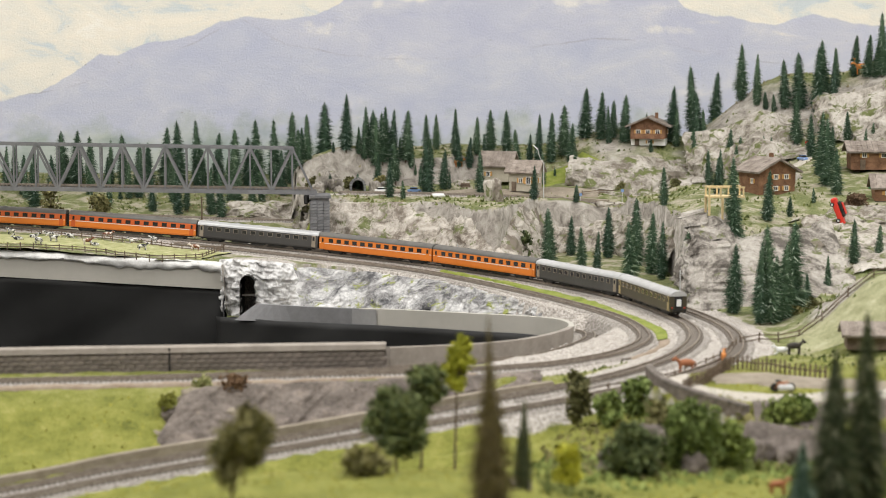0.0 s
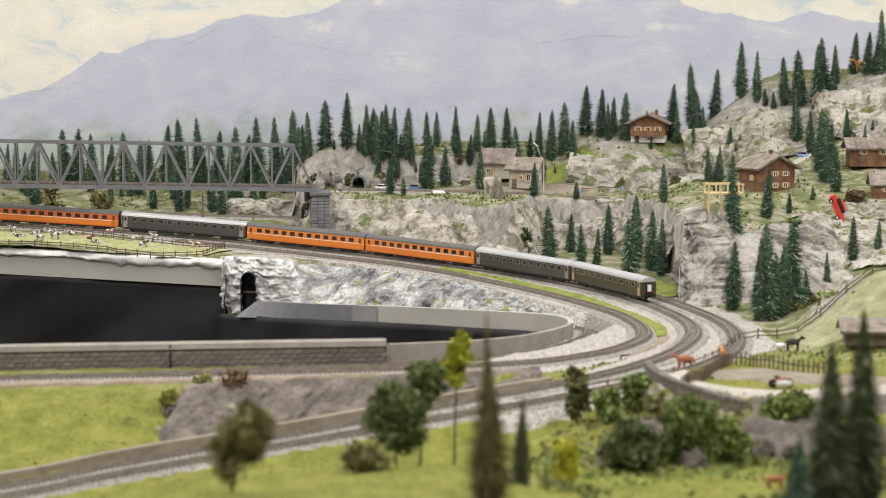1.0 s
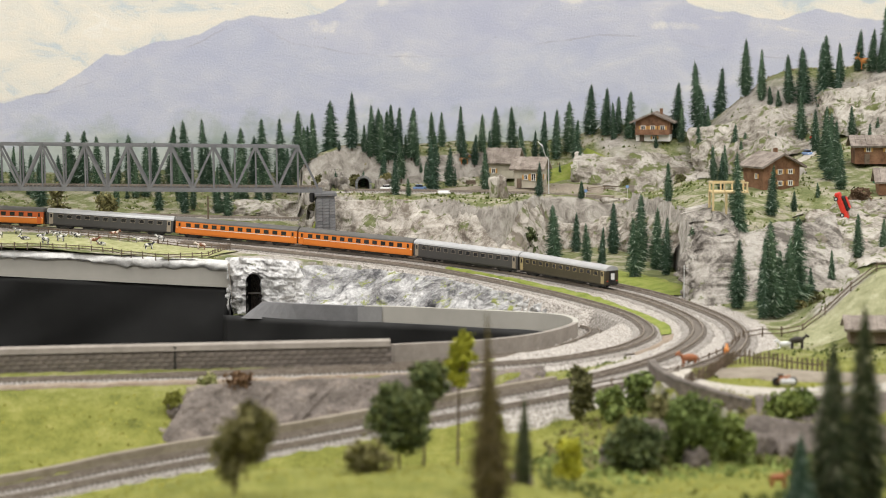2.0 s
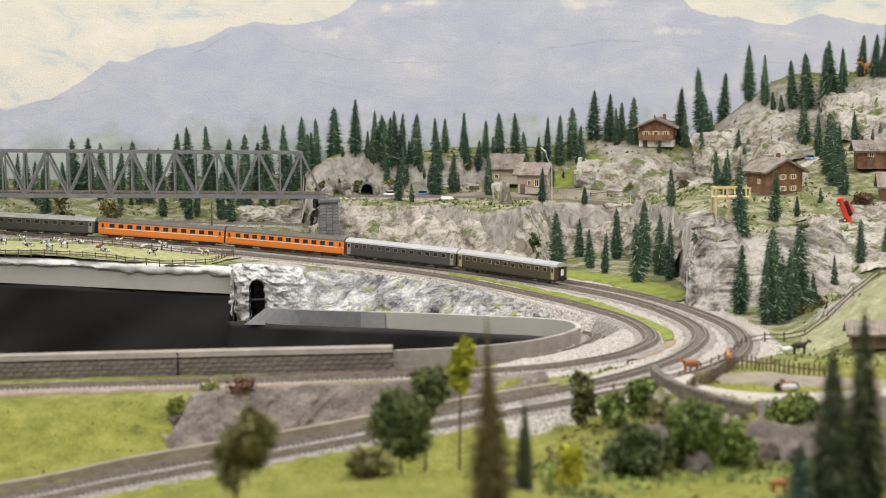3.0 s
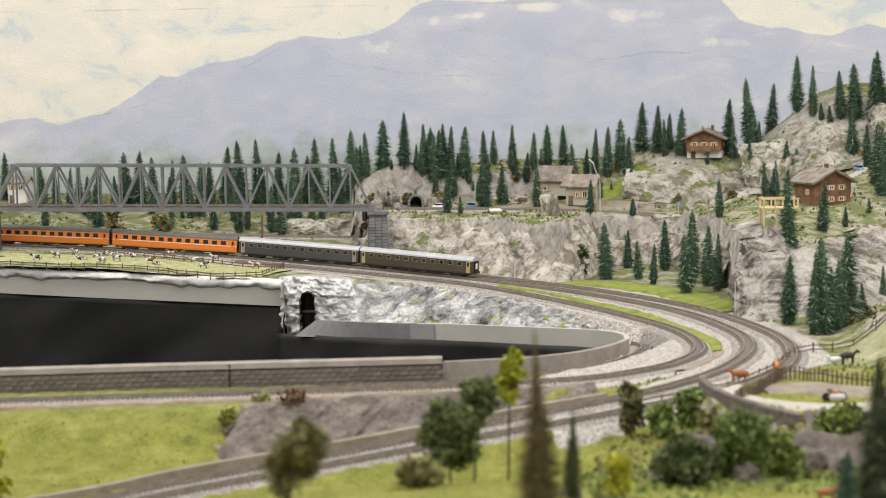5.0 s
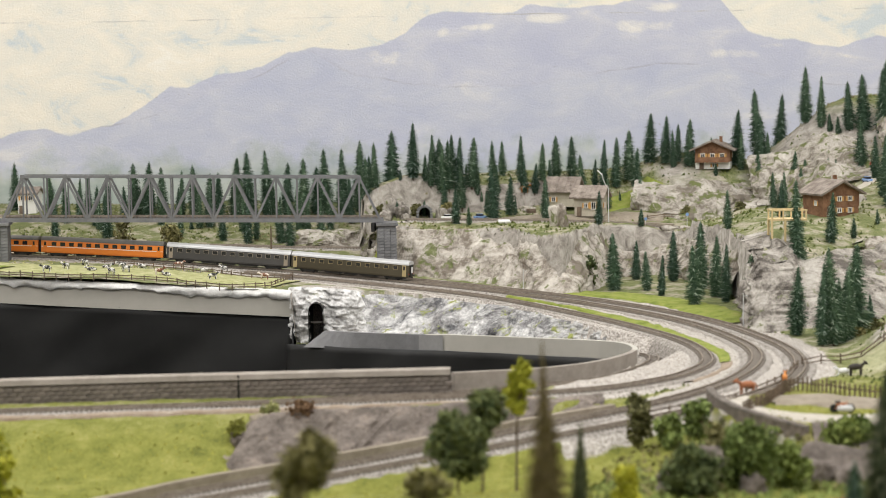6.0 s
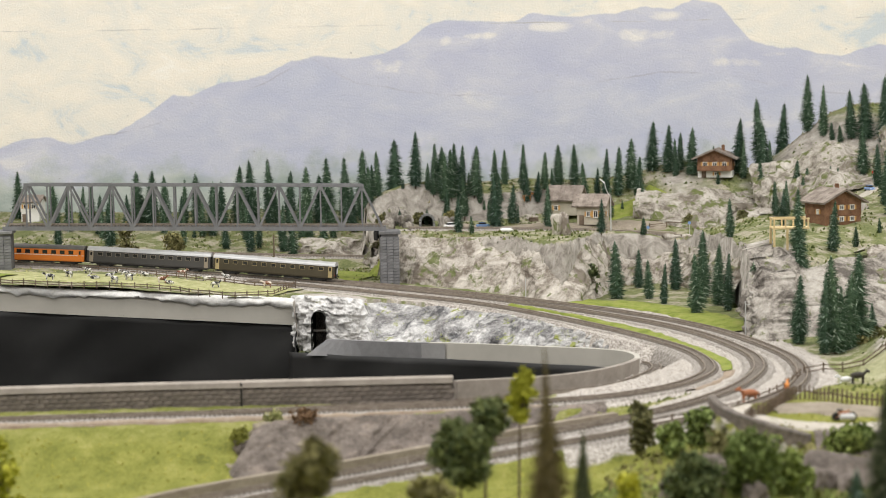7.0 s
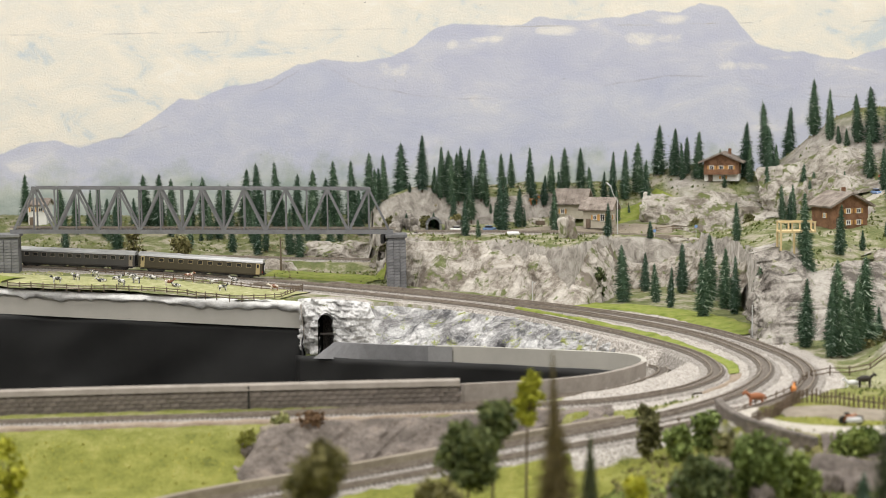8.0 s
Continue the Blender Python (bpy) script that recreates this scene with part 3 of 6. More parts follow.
def swept(name, path, profile, material, parent=None, label="", closed=False, jag=0.0):
    """A profile of (across, up) carried along a path."""
    n = sides_of(path)
    rows = []
    for k, (a, u) in enumerate(profile):
        row = path + n * a
        row[:, 2] += u + (jag * np.array([random.uniform(-1, 1) for _ in path]) if jag and u > -0.001 else 0)
        rows.append(row)
    if closed:
        rows.append(rows[0])
    me = grid_mesh(name, np.array(rows), material, smooth=False)
    bm = bmesh.new()
    bm.from_mesh(me)
    if closed:
        bmesh.ops.remove_doubles(bm, verts=bm.verts, dist=1e-6)
        bmesh.ops.holes_fill(bm, edges=bm.edges, sides=0)
    bmesh.ops.recalc_face_normals(bm, faces=bm.faces)
    bm.to_mesh(me)
    bm.free()
    ob = new(name, me)
    ob.parent = parent
    if label:
        tagged(ob, label)
    return ob


def in_polygon(x, y, poly):
    hit = np.zeros(x.shape, bool)
    for (ax, ay), (bx, by) in zip(poly, np.roll(poly, -1, 0)):
        with np.errstate(divide="ignore", invalid="ignore"):
            hit ^= ((ay > y) != (by > y)) & (x < (bx - ax) * (y - ay) / (by - ay) + ax)
    return hit


# ---------------------------------------------------------------- the room and its painted wall
def slab(name, cx, cy, cz, sx, sy, sz, material, label):
    return tagged(part(name, boxed(cx, cy, cz, sx, sy, sz), material), label, name.split("_")[0], kind="structure")


slab("backdrop", 0, 5.65, 0.45, 8.0, 0.1, 2.9, BACKDROP, "wall painted with cream clouds over pale lavender mountains")
slab("floor", 0, 2.0, -1.0, 8.2, 7.4, 0.06, CONCRETE, "grey floor of the exhibition room")

# ---------------------------------------------------------------- ground of the layout
xs, ys = np.arange(-2.0, 1.75, 0.0115), np.arange(1.25, 5.602, 0.0115)
gx, gy = np.meshgrid(xs, ys)
gz = land(gx, gy)
HOLE = np.vstack([RIM[:, :2], [(-0.09, 2.845), (-0.68, 2.785), (-2.6, 2.56), (-2.6, 4.045), (-0.9, 3.998), (-0.47, 3.972)]])
cx, cy = (gx[:-1, :-1] + gx[1:, 1:]) / 2, (gy[:-1, :-1] + gy[1:, 1:]) / 2
ground = new("ground", grid_mesh("ground", np.stack([gx, gy, gz], 2), LAND, ~in_polygon(cx, cy, HOLE)))
stone_bed = np.zeros(gx.shape)
for path, reach in ((MAIN, 0.065), (OUTER, 0.065), (INNER, 0.085), (LOW, 0.085), (STATION, 0.04), (REAR, 0.03)):
    reach = reach * np.where((gx < 0.08) & (gy < 2.9), 0.52, 1.0)
    d = near_track(gx, gy, path, 0.0, 0.2)[0]
    away = 0.2 * (0.5 - np.sin(np.arcsin(np.clip(2 * d - 1, -1, 1)) / 3))
    stone_bed = np.maximum(stone_bed, 1 - ease(0.6, 1.25, away / reach))
ground.data.attributes.new("gravel", "FLOAT", "POINT").data.foreach_set("value", stone_bed.ravel().astype(np.float32))
tagged(ground, "modelled landscape of green flock grass and pale plaster rock", "ground", kind="structure")


# the boarded stand that carries the layout, and the room behind the camera
slab("apron_front", -0.13, 1.24, -0.44, 3.76, 0.02, 1.08, BOARD, "grey boarded front of the layout stand")
slab("apron_end", 1.748, 3.42, -0.36, 0.02, 4.36, 1.24, BOARD, "grey boarded end of the layout stand")
slab("apron_side", -2.02, 2.0, -0.52, 0.02, 1.5, 0.92, BOARD, "grey boarded side of the layout stand")
slab("wall_south", 0, -1.75, 0.7, 8.2, 0.1, 3.4, ROOMPAINT, "plain pale wall of the exhibition room")
slab("wall_west", -4.05, 2.0, 0.7, 0.1, 7.4, 3.4, ROOMPAINT, "plain pale wall of the exhibition room")
slab("wall_east", 4.05, 2.0, 0.7, 0.1, 7.4, 3.4, ROOMPAINT, "plain pale wall of the exhibition room")


def rock_face(name, label, top, foot, material, amp=0.02, freq=14, sink=True, rows=51):
    """A cast rock face between a top line and a foot line, with ledges and clefts."""
    top, foot = spline(top, 0.005), spline(foot, 0.005)
    top[:, 2] = np.minimum(top[:, 2], land(top[:, 0], top[:, 1] + 0.02) + 0.022) if sink else top[:, 2]
    foot[:, 2] = np.minimum(foot[:, 2], land(foot[:, 0], foot[:, 1]) - 0.004) if sink else foot[:, 2]
    n = max(len(top), len(foot))
    pick = lambda p: np.stack([np.interp(np.linspace(0, 1, n), np.linspace(0, 1, len(p)), p[:, k]) for k in range(3)], 1)
    top, foot = pick(top), pick(foot)
    s = np.linspace(0, 1, rows)[:, None, None]
    sheet = foot * (1 - s) + top * s
    out = -sides_of(foot)
    out = np.where((out[:, 1:2] > 0), -out, out)
    run = np.r_[0, np.cumsum(np.linalg.norm(np.diff(foot, axis=0), axis=1))]
    u, v = np.meshgrid(run, np.linspace(0, 1, rows) * np.linalg.norm(top - foot, axis=1).mean())
    big = fbm(u * freq + 0.6 * v * freq, v * freq * 0.8 + 11, 5)
    cleft = np.abs(fbm(u * freq * 1.6 - v * freq * 0.9 + 5, v * freq * 0.7, 4))
    bulge = np.sin(np.pi * np.clip(s[:, :, 0], 0, 1)) ** 0.5
    split = np.abs(fbm(u * freq * 3.1 + v * freq * 0.8 + 2, v * freq * 0.9 + 8, 4))
    step = np.round(fbm(u * freq * 0.8 + 9, v * freq * 2.2, 3) * 9) / 9
    d = amp * (1.8 * big - 2.4 * cleft - 1.0 * split + 1.0 * step + 0.4) * (0.35 + 0.65 * bulge) + 0.012 * (1 - s[:, :, 0])
    d = d + (0.018 if sink else 0.0)
    d = d + amp * (0.20 * fbm(u * 90, v * 90, 3) - 0.45 * np.abs(fbm(u * 42 + v * 15, v * 38, 3)))
    sheet = sheet + out[None] * d[:, :, None]
    sheet[:, :, 2] += amp * 0.5 * fbm(u * 30, v * 30 + 2, 3)
    back = sheet[-1:] * 1.0 - out[None] * 0.05 - np.array([0, 0, 0.012])
    sheet = np.concatenate([sheet, back], 0)
    return tagged(new(name, grid_mesh(name, sheet, material)), label, "rock")


# rock bank under the far tracks, falling to the lower shelf
rock_face("rock_bank", "whitish grey plaster rock bank below the railway, with mossy tufts",
          [(-0.36, 4.00, -0.006), (-0.28, 4.05, -0.012), (-0.1, 3.965, -0.017), (0.04, 3.83, -0.024), (0.14, 3.66, -0.027), (0.228, 3.535, -0.028), (0.272, 3.46, -0.031)],
          [(-0.375, 3.91, -0.10), (-0.26, 3.90, -0.10), (-0.12, 3.83, -0.10), (0.0, 3.72, -0.095), (0.11, 3.61, -0.085), (0.205, 3.52, -0.068), (0.258, 3.455, -0.056)], GREY_ROCK, 0.022, 16, False)


def tunnel_rock():
    """The rock knob with an arched tunnel mouth at the corner of the lower shelf."""
    th = thing("tunnel_portal", "pale plaster rock knob with an arched black tunnel mouth", "tunnel")
    cols, rows = 96, 64
    s, v = np.meshgrid(np.linspace(0, 1, cols), np.linspace(0, 1, rows))
    path = spline([(-0.485, 4.02, 0), (-0.475, 3.955, 0), (-0.44, 3.925, 0), (-0.39, 3.905, 0), (-0.34, 3.905, 0), (-0.31, 3.94, 0)], 0.003)
    base = np.stack([np.interp(s[0], np.linspace(0, 1, len(path)), path[:, k]) for k in range(3)], 1)
    n = sides_of(base)
    n = np.where(n[:, 1:2] > 0, -n, n)
    z = -0.10 + v * (0.108 + 0.012 * np.sin(np.pi * s))
    x = base[None, :, 0] + 0 * v
    y = base[None, :, 1] + 0 * v + 0.09 * np.clip(v - 0.62, 0, 1) ** 1.5
    d = 0.013 * (fbm(s * 12, v * 7, 5) * 2 - np.abs(fbm(s * 15 + v * 6, v * 9 + 4, 4)) * 2 - np.abs(fbm(s * 26, v * 15, 3)) * 1.2)
    pts = np.stack([x + n[None, :, 0] * d, y + n[None, :, 1] * d, z], 2)
    ax, az, half = -0.413, -0.028, 0.0140
    mouth = (np.abs(x - ax) < half) & (z > -0.10) & (z < az + np.sqrt(np.clip(half ** 2 - (x - ax) ** 2, 0, 1)) * 1.3)
    keep = ~(mouth[:-1, :-1] | mouth[1:, 1:])
    ob = new("rock", grid_mesh("rock", pts, WHITE_ROCK, keep))
    ob.parent = th
    # Closed black box puts the darkness of the tunnel into its colour.
    bm = bmesh.new()
    arch = [(-half, -0.10)] + [(-half * math.cos(a), az + half * 1.3 * math.sin(a)) for a in np.linspace(0, math.pi, 9)] + [(half, -0.10)]
    rings = [[bm.verts.new((ax + px * (1.25 if k else 1.15), 3.90 + k * 0.16, pz)) for px, pz in arch] for k in (0, 1)]
    for i in range(len(arch) - 1):
        bm.faces.new((rings[0][i], rings[0][i + 1], rings[1][i + 1], rings[1][i]))
    bm.faces.new(rings[1])
    part("dark_box", bm, UNDER, th, "black box for the dark inside of the tunnel")
    part("batten", boxed(ax, 3.955, -0.058, 0.045, 0.004, 0.004), CONCRETE, th, "grey cross batten")


tunnel_rock()

rock_face("station_cliff", "pale beige plaster cliff below the station, streaked with grass",
          [(-0.27, 4.53, 0.098), (-0.1, 4.46, 0.100), (0.02, 4.42, 0.105), (0.10, 4.31, 0.095), (0.16, 4.38, 0.095), (0.24, 4.60, 0.088), (0.38, 4.62, 0.075), (0.455, 4.50, 0.065), (0.500, 4.28, 0.075), (0.530, 4.02, 0.09)],
          [(-0.28, 4.45, -0.02), (-0.1, 4.36, -0.025), (0.02, 4.25, -0.03), (0.11, 4.12, -0.035), (0.17, 4.22, -0.035), (0.25, 4.50, -0.035), (0.38, 4.52, -0.035), (0.440, 4.40, -0.035), (0.474, 4.18, -0.035), (0.497, 3.96, -0.035)], BEIGE_ROCK, 0.020, 9, rows=66)
rock_face("crag", "tall grey weathered crag with deep vertical clefts",
          [(0.575, 4.30, 0.09), (0.545, 4.00, 0.125), (0.513, 3.74, 0.130), (0.532, 3.655, 0.126), (0.548, 3.74, 0.118)],
          [(0.535, 4.30, -0.035), (0.507, 3.95, -0.035), (0.480, 3.62, -0.035), (0.497, 3.475, -0.035), (0.513, 3.56, -0.035)], CRAG_ROCK, 0.046, 10, rows=81)
rock_face("crag_slope", "broad pale rock slope beside the crag",
          [(0.530, 3.80, 0.126), (0.60, 3.76, 0.126), (0.68, 3.80, 0.122), (0.80, 3.86, 0.118)],
          [(0.510, 3.56, -0.035), (0.56, 3.51, -0.03), (0.66, 3.52, -0.03), (0.80, 3.56, -0.02)], CRAG_ROCK, 0.022, 7, rows=66)
rock_face("knoll_rock", "weathered pale rock outcrop beside the tunnel", [(-0.36, 4.93, 0.14), (-0.28, 4.88, 0.20), (-0.2, 4.92, 0.16)], [(-0.38, 4.84, 0.05), (-0.29, 4.78, 0.085), (-0.19, 4.83, 0.085)], FAR_ROCK, 0.04, 9, rows=36)
rock_face("chalet_crag", "pale rock ledge below the chalet", [(0.35, 4.97, 0.185), (0.45, 4.93, 0.19), (0.56, 4.95, 0.18), (0.66, 5.0, 0.17)], [(0.33, 4.86, 0.095), (0.43, 4.80, 0.085), (0.56, 4.80, 0.085), (0.68, 4.85, 0.10)], FAR_ROCK, 0.035, 9, rows=39)
rock_face("hill_crag", "rounded pale rock on the hilltop", [(0.66, 5.04, 0.24), (0.76, 4.98, 0.31), (0.88, 4.94, 0.30), (0.97, 4.96, 0.28)], [(0.66, 4.86, 0.17), (0.76, 4.80, 0.20), (0.88, 4.76, 0.20), (0.98, 4.80, 0.21)], FAR_ROCK, 0.04, 8, rows=39)
rock_face("summit_crag", "pale summit crag with grassy ledges", [(1.0, 4.93, 0.34), (1.05, 4.88, 0.375), (1.15, 4.84, 0.39), (1.3, 4.82, 0.41)], [(0.98, 4.80, 0.24), (1.05, 4.72, 0.23), (1.15, 4.66, 0.23), (1.3, 4.64, 0.25)], FAR_ROCK, 0.035, 9, rows=39)
rock_face("valley_rock", "mossy broken rocks in the valley beyond the bridge", [(-0.62, 5.08, 0.11), (-0.5, 5.03, 0.12), (-0.40, 5.02, 0.14)], [(-0.64, 5.0, 0.04), (-0.5, 4.96, 0.04), (-0.39, 4.95, 0.05)], FAR_ROCK, 0.04, 10, rows=36)
rock_face("slope_rock", "broken grey rocks on the steep bank", [(0.74, 3.9, 0.125), (0.86, 4.0, 0.13), (1.0, 4.02, 0.13)], [(0.70, 3.62, 0.0), (0.80, 3.66, 0.03), (0.98, 3.7, 0.05)], FAR_ROCK, 0.04, 9, rows=45)


# ---------------------------------------------------------------- edge of the open well: boards, cloth, parapet
back_edge = spline([(-2.4, 4.05, 0.075), (-1.5, 4.035, 0.052), (-0.9, 4.01, 0.022), (-0.468, 3.975, 0.002)], 0.02)
swept("fascia_board", back_edge, [(-0.006, 0.0), (0.006, 0.0), (0.006, -0.050), (-0.006, -0.050)], BOARD, closed=True)
tagged(bpy.data.objects["fascia_board"], "long grey fascia board under the cow pasture", "board")


def plaster_lip():
    """Plaster trowelled over the board's edge, hanging down it in ragged tongues."""
    line = spline(back_edge, 0.004)
    n, run = sides_of(line), np.arange(len(line)) * 0.004
    hang = 0.009 + 0.020 * np.clip(fbm(run * 16, run * 0 + 3, 4), -0.2, 0.35) + 0.016 * np.clip(fbm(run * 60, run * 0 + 7, 2), 0, 1)
    rows = []
    for k, (a, u) in enumerate(((0.045, -0.006), (0.030, 0.003), (0.012, 0.007), (-0.002, 0.007), (-0.009, 0.004), (-0.0125, -0.002), (-0.0125, -0.5), (-0.0105, -1.0), (-0.005, -1.0))):
        row = line + n * (a + 0.006 * fbm(run * 45 + 9 * k, run * 0 + k, 3))[:, None]
        row[:, 2] += np.where(u <= -0.5, u * hang, u) + 0.007 * fbm(run * 38 + 5 * k, run * 0 + 1.7 * k, 3)
        rows.append(row)
    return new("plaster_lip", grid_mesh("plaster_lip", np.array(rows), PLASTER))


lip = plaster_lip()
tagged(lip, "ragged white plaster edge along the pasture", "plaster edge")
turn_at = int(np.argmax(RIM[:, 0])) + 2
bend = swept("curved_parapet", RIM[turn_at:], [(-0.005, 0.0), (0.005, 0.0), (0.005, -0.05), (-0.005, -0.05)], CAP, closed=True)
tagged(bend, "curved brownish stone parapet beside the lowest track", "parapet wall")


def rim_board(first, last, slant, label, material, out=0.0):
    """A length of the board round the well; slant draws its lower corner out to the left."""
    top = RIM[first:last].copy()
    n = sides_of(top)
    low = top.copy()
    low[:, 2] -= 0.034
    low[:, 0] -= slant * np.clip(1 - np.arange(len(low)) / 6, 0, 1)
    rows = np.array([top + n * 0.005, top - n * (0.005 + out), low - n * (0.005 + out), low + n * 0.005, top + n * 0.005])
    ob = tagged(new("rim_board", grid_mesh("rim_board", rows, material, smooth=False)), label, "board")
    return ob


joint_at = int(np.argmin(np.abs(RIM[:24, 0] + 0.095)))
rim_board(6, joint_at + 1, 0.045, "dark grey board edging the open well below the rocks", DARK_BOARD)
rim_board(joint_at, turn_at + 1, 0.0, "curved grey rim board round the open well", BOARD)
tagged(new("tape_patch", grid_mesh("tape_patch", np.array([RIM[joint_at - 1:joint_at + 4] - sides_of(RIM)[joint_at - 1:joint_at + 4] * 0.0075 + np.array([0, 0, -0.001]), RIM[joint_at - 1:joint_at + 4] - sides_of(RIM)[joint_at - 1:joint_at + 4] * 0.0075 + np.array([0, 0, -0.033])]), TAPE)), "strip of grey tape over the joint of two boards", "tape")


def hanging_cloth(line, drop, folds):
    n = sides_of(line)
    run = np.r_[0, np.cumsum(np.linalg.norm(np.diff(line, axis=0), axis=1))]
    rows = []
    for k in np.linspace(0, 1, 30):
        wave = 0.026 * k * (np.sin(run * folds) + 0.6 * np.sin(run * folds * 2.3 + 1)) + 0.035 * fbm(run * 5 + k * 2.2, run * 0 + k * 2, 3)
        wave = wave + 0.030 * k ** 0.7 * np.abs(fbm(run * 4.5 + k * 1.1, run * 0 + 4 + k * 0.8, 2)) + 0.006 * fbm(run * 22 + k * 5, run * 0 + k * 9, 2)
        row = line + n * wave[:, None]
        row[:, 2] -= drop * k
        rows.append(row)
    ob = new("black_cloth", grid_mesh("black_cloth", np.array(rows), CLOTH))
    mod = ob.modifiers.new("thick", "SOLIDIFY")
    mod.thickness = 0.002
    return tagged(ob, "black cloth hanging inside the open well", "cloth")


low_edge = back_edge.copy()
low_edge[:, 2] -= 0.046
low_edge[:, 1] += 0.004
hanging_cloth(low_edge, 0.5, 9)
far_rim = RIM[RIM[:, 1] > 3.4].copy()
far_rim[:, 2] -= 0.03
far_rim[:, 0] -= 0.014
far_rim[:, 1] -= 0.014
hanging_cloth(far_rim, 0.4, 14)
corner = spline([(-0.472, 3.975, -0.05), (-0.474, 3.94, -0.08), (-0.47, 3.93, -0.10)], 0.01)
hanging_cloth(corner, 0.4, 30)
part("well_bottom", boxed(-0.9, 3.4, -0.55, 3.4, 1.4, 0.02), CLOTH)
tagged(bpy.data.objects["well_bottom"], "black covered bottom of the open well", "cloth", kind="structure")


def parapet():
    th = thing("parapet", "dark stone parapet wall with a pale rounded coping", "parapet wall")
    line = spline([(-0.088, 2.842, -0.022), (-0.4, 2.812, -0.022), (-0.68, 2.783, -0.022), (-1.3, 2.70, -0.022)], 0.01)
    swept("core", line, [(-0.006, -0.03), (-0.006, 0.026), (0.006, 0.026), (0.006, -0.06)], STONE, th, closed=True)
    swept("coping", line, [(-0.010, 0.026), (-0.008, 0.034), (0.0, 0.037), (0.008, 0.034), (0.010, 0.026)], CAP, th, "pale rounded coping", closed=True)
    n = sides_of(line)
    brick = finish(box(bmesh.new(), 0, 0, 0, 0.0134, 0.004, 0.0067, 0.0007), "brick", STONE, False)
    run = np.r_[0, np.cumsum(np.linalg.norm(np.diff(line, axis=0), axis=1))]
    made = 0
    for course in range(4):
        for s in np.arange(0.004 + 0.007 * (course % 2), 0.99, 0.0140):
            if made >= 290:
                break
            at = [np.interp(s, run, line[:, k]) for k in range(3)]
            sx, sy = np.interp(s, run, n[:, 0]), np.interp(s, run, n[:, 1])
            sgn = -1 if sy > 0 else 1
            ob = new("brick", brick)
            ob.parent = th
            ob.matrix_basis = pose(at[0] + sgn * sx * 0.0065, at[1] + sgn * sy * 0.0065, at[2] - 0.002 + course * 0.0072, 0, 0, math.degrees(math.atan2(sx, -sy)) + 0)
            made += 1
    part("joint_post", boxed(-0.416, 2.803, -0.007, 0.003, 0.004, 0.036), UNDER, th, "dark joint in the wall")


parapet()


# ---------------------------------------------------------------- railway tracks
def track(path, label, shoulder=0.024, limit=0, name="railway_track"):
    th = thing(name, label, "railway track", group="tracks of the layout")
    swept("ballast", path, [(-shoulder - 0.022, -0.036), (-shoulder - 0.008, -0.011), (-shoulder, -0.0055), (0.0, -0.0045), (shoulder, -0.0055), (shoulder + 0.008, -0.011), (shoulder + 0.022, -0.036)], BALLAST, th, "loose grey ballast")
    for off in (-0.0083, 0.0083):
        swept("rail", path, [(off - 0.0011, -0.0035), (off - 0.0009, 0.0), (off + 0.0009, 0.0), (off + 0.0011, -0.0035)], RAIL, th, "rusty rail")
    n = sides_of(path)
    run = np.r_[0, np.cumsum(np.linalg.norm(np.diff(path, axis=0), axis=1))]
    verts, faces = [], []
    single = finish(box(bmesh.new(), 0, 0, -0.0049, 0.030, 0.0030, 0.0034, 0.0004), "sleeper", SLEEPER, False)
    made = 0
    for s in np.arange(0.003, run[-1], 0.0075):
        c = np.array([np.interp(s, run, path[:, k]) for k in range(3)])
        a = np.array([np.interp(s, run, n[:, 0]), np.interp(s, run, n[:, 1]), 0])
        t = np.array([a[1], -a[0], 0])
        if made < limit and c[1] < 3.9 and c[0] > -0.62:
            ob = new("sleeper", single)
            ob.parent = th
            ob.matrix_basis = pose(c[0], c[1], c[2], 0, random.uniform(-0.6, 0.6), math.degrees(math.atan2(a[1], a[0])) + random.uniform(-1.5, 1.5))
            made += 1
            continue
        k = len(verts)
        for up, half in ((-0.0065, 0.0016), (-0.0032, 0.0013)):
            for i, j in ((-1, -1), (1, -1), (1, 1), (-1, 1)):
                verts.append(c + a * 0.015 * i + t * half * j + np.array([0, 0, up]))
        faces += [(k + 4, k + 5, k + 6, k + 7), (k, k + 1, k + 5, k + 4), (k + 1, k + 2, k + 6, k + 5), (k + 2, k + 3, k + 7, k + 6), (k + 3, k, k + 4, k + 7)]
    me = bpy.data.meshes.new("sleeper_bed")
    me.from_pydata([tuple(v) for v in verts], [], faces)
    me.materials.append(SLEEPER)
    ob = tagged(new("sleeper_bed", me), "weathered brown sleepers", kind="stuff")
    ob.parent = th
    return th


track(MAIN, "curved railway track on grey ballast under the train", limit=290)
track(OUTER, "outermost curved railway track on grey ballast", limit=290)
track(INNER, "inner curved railway track beside the turf island", limit=290)
track(LOW, "innermost lower railway track leading to the tunnel", 0.02)
track(REAR, "rear railway track beyond the bridge")
track(STATION, "station railway track on the rocky shelf")

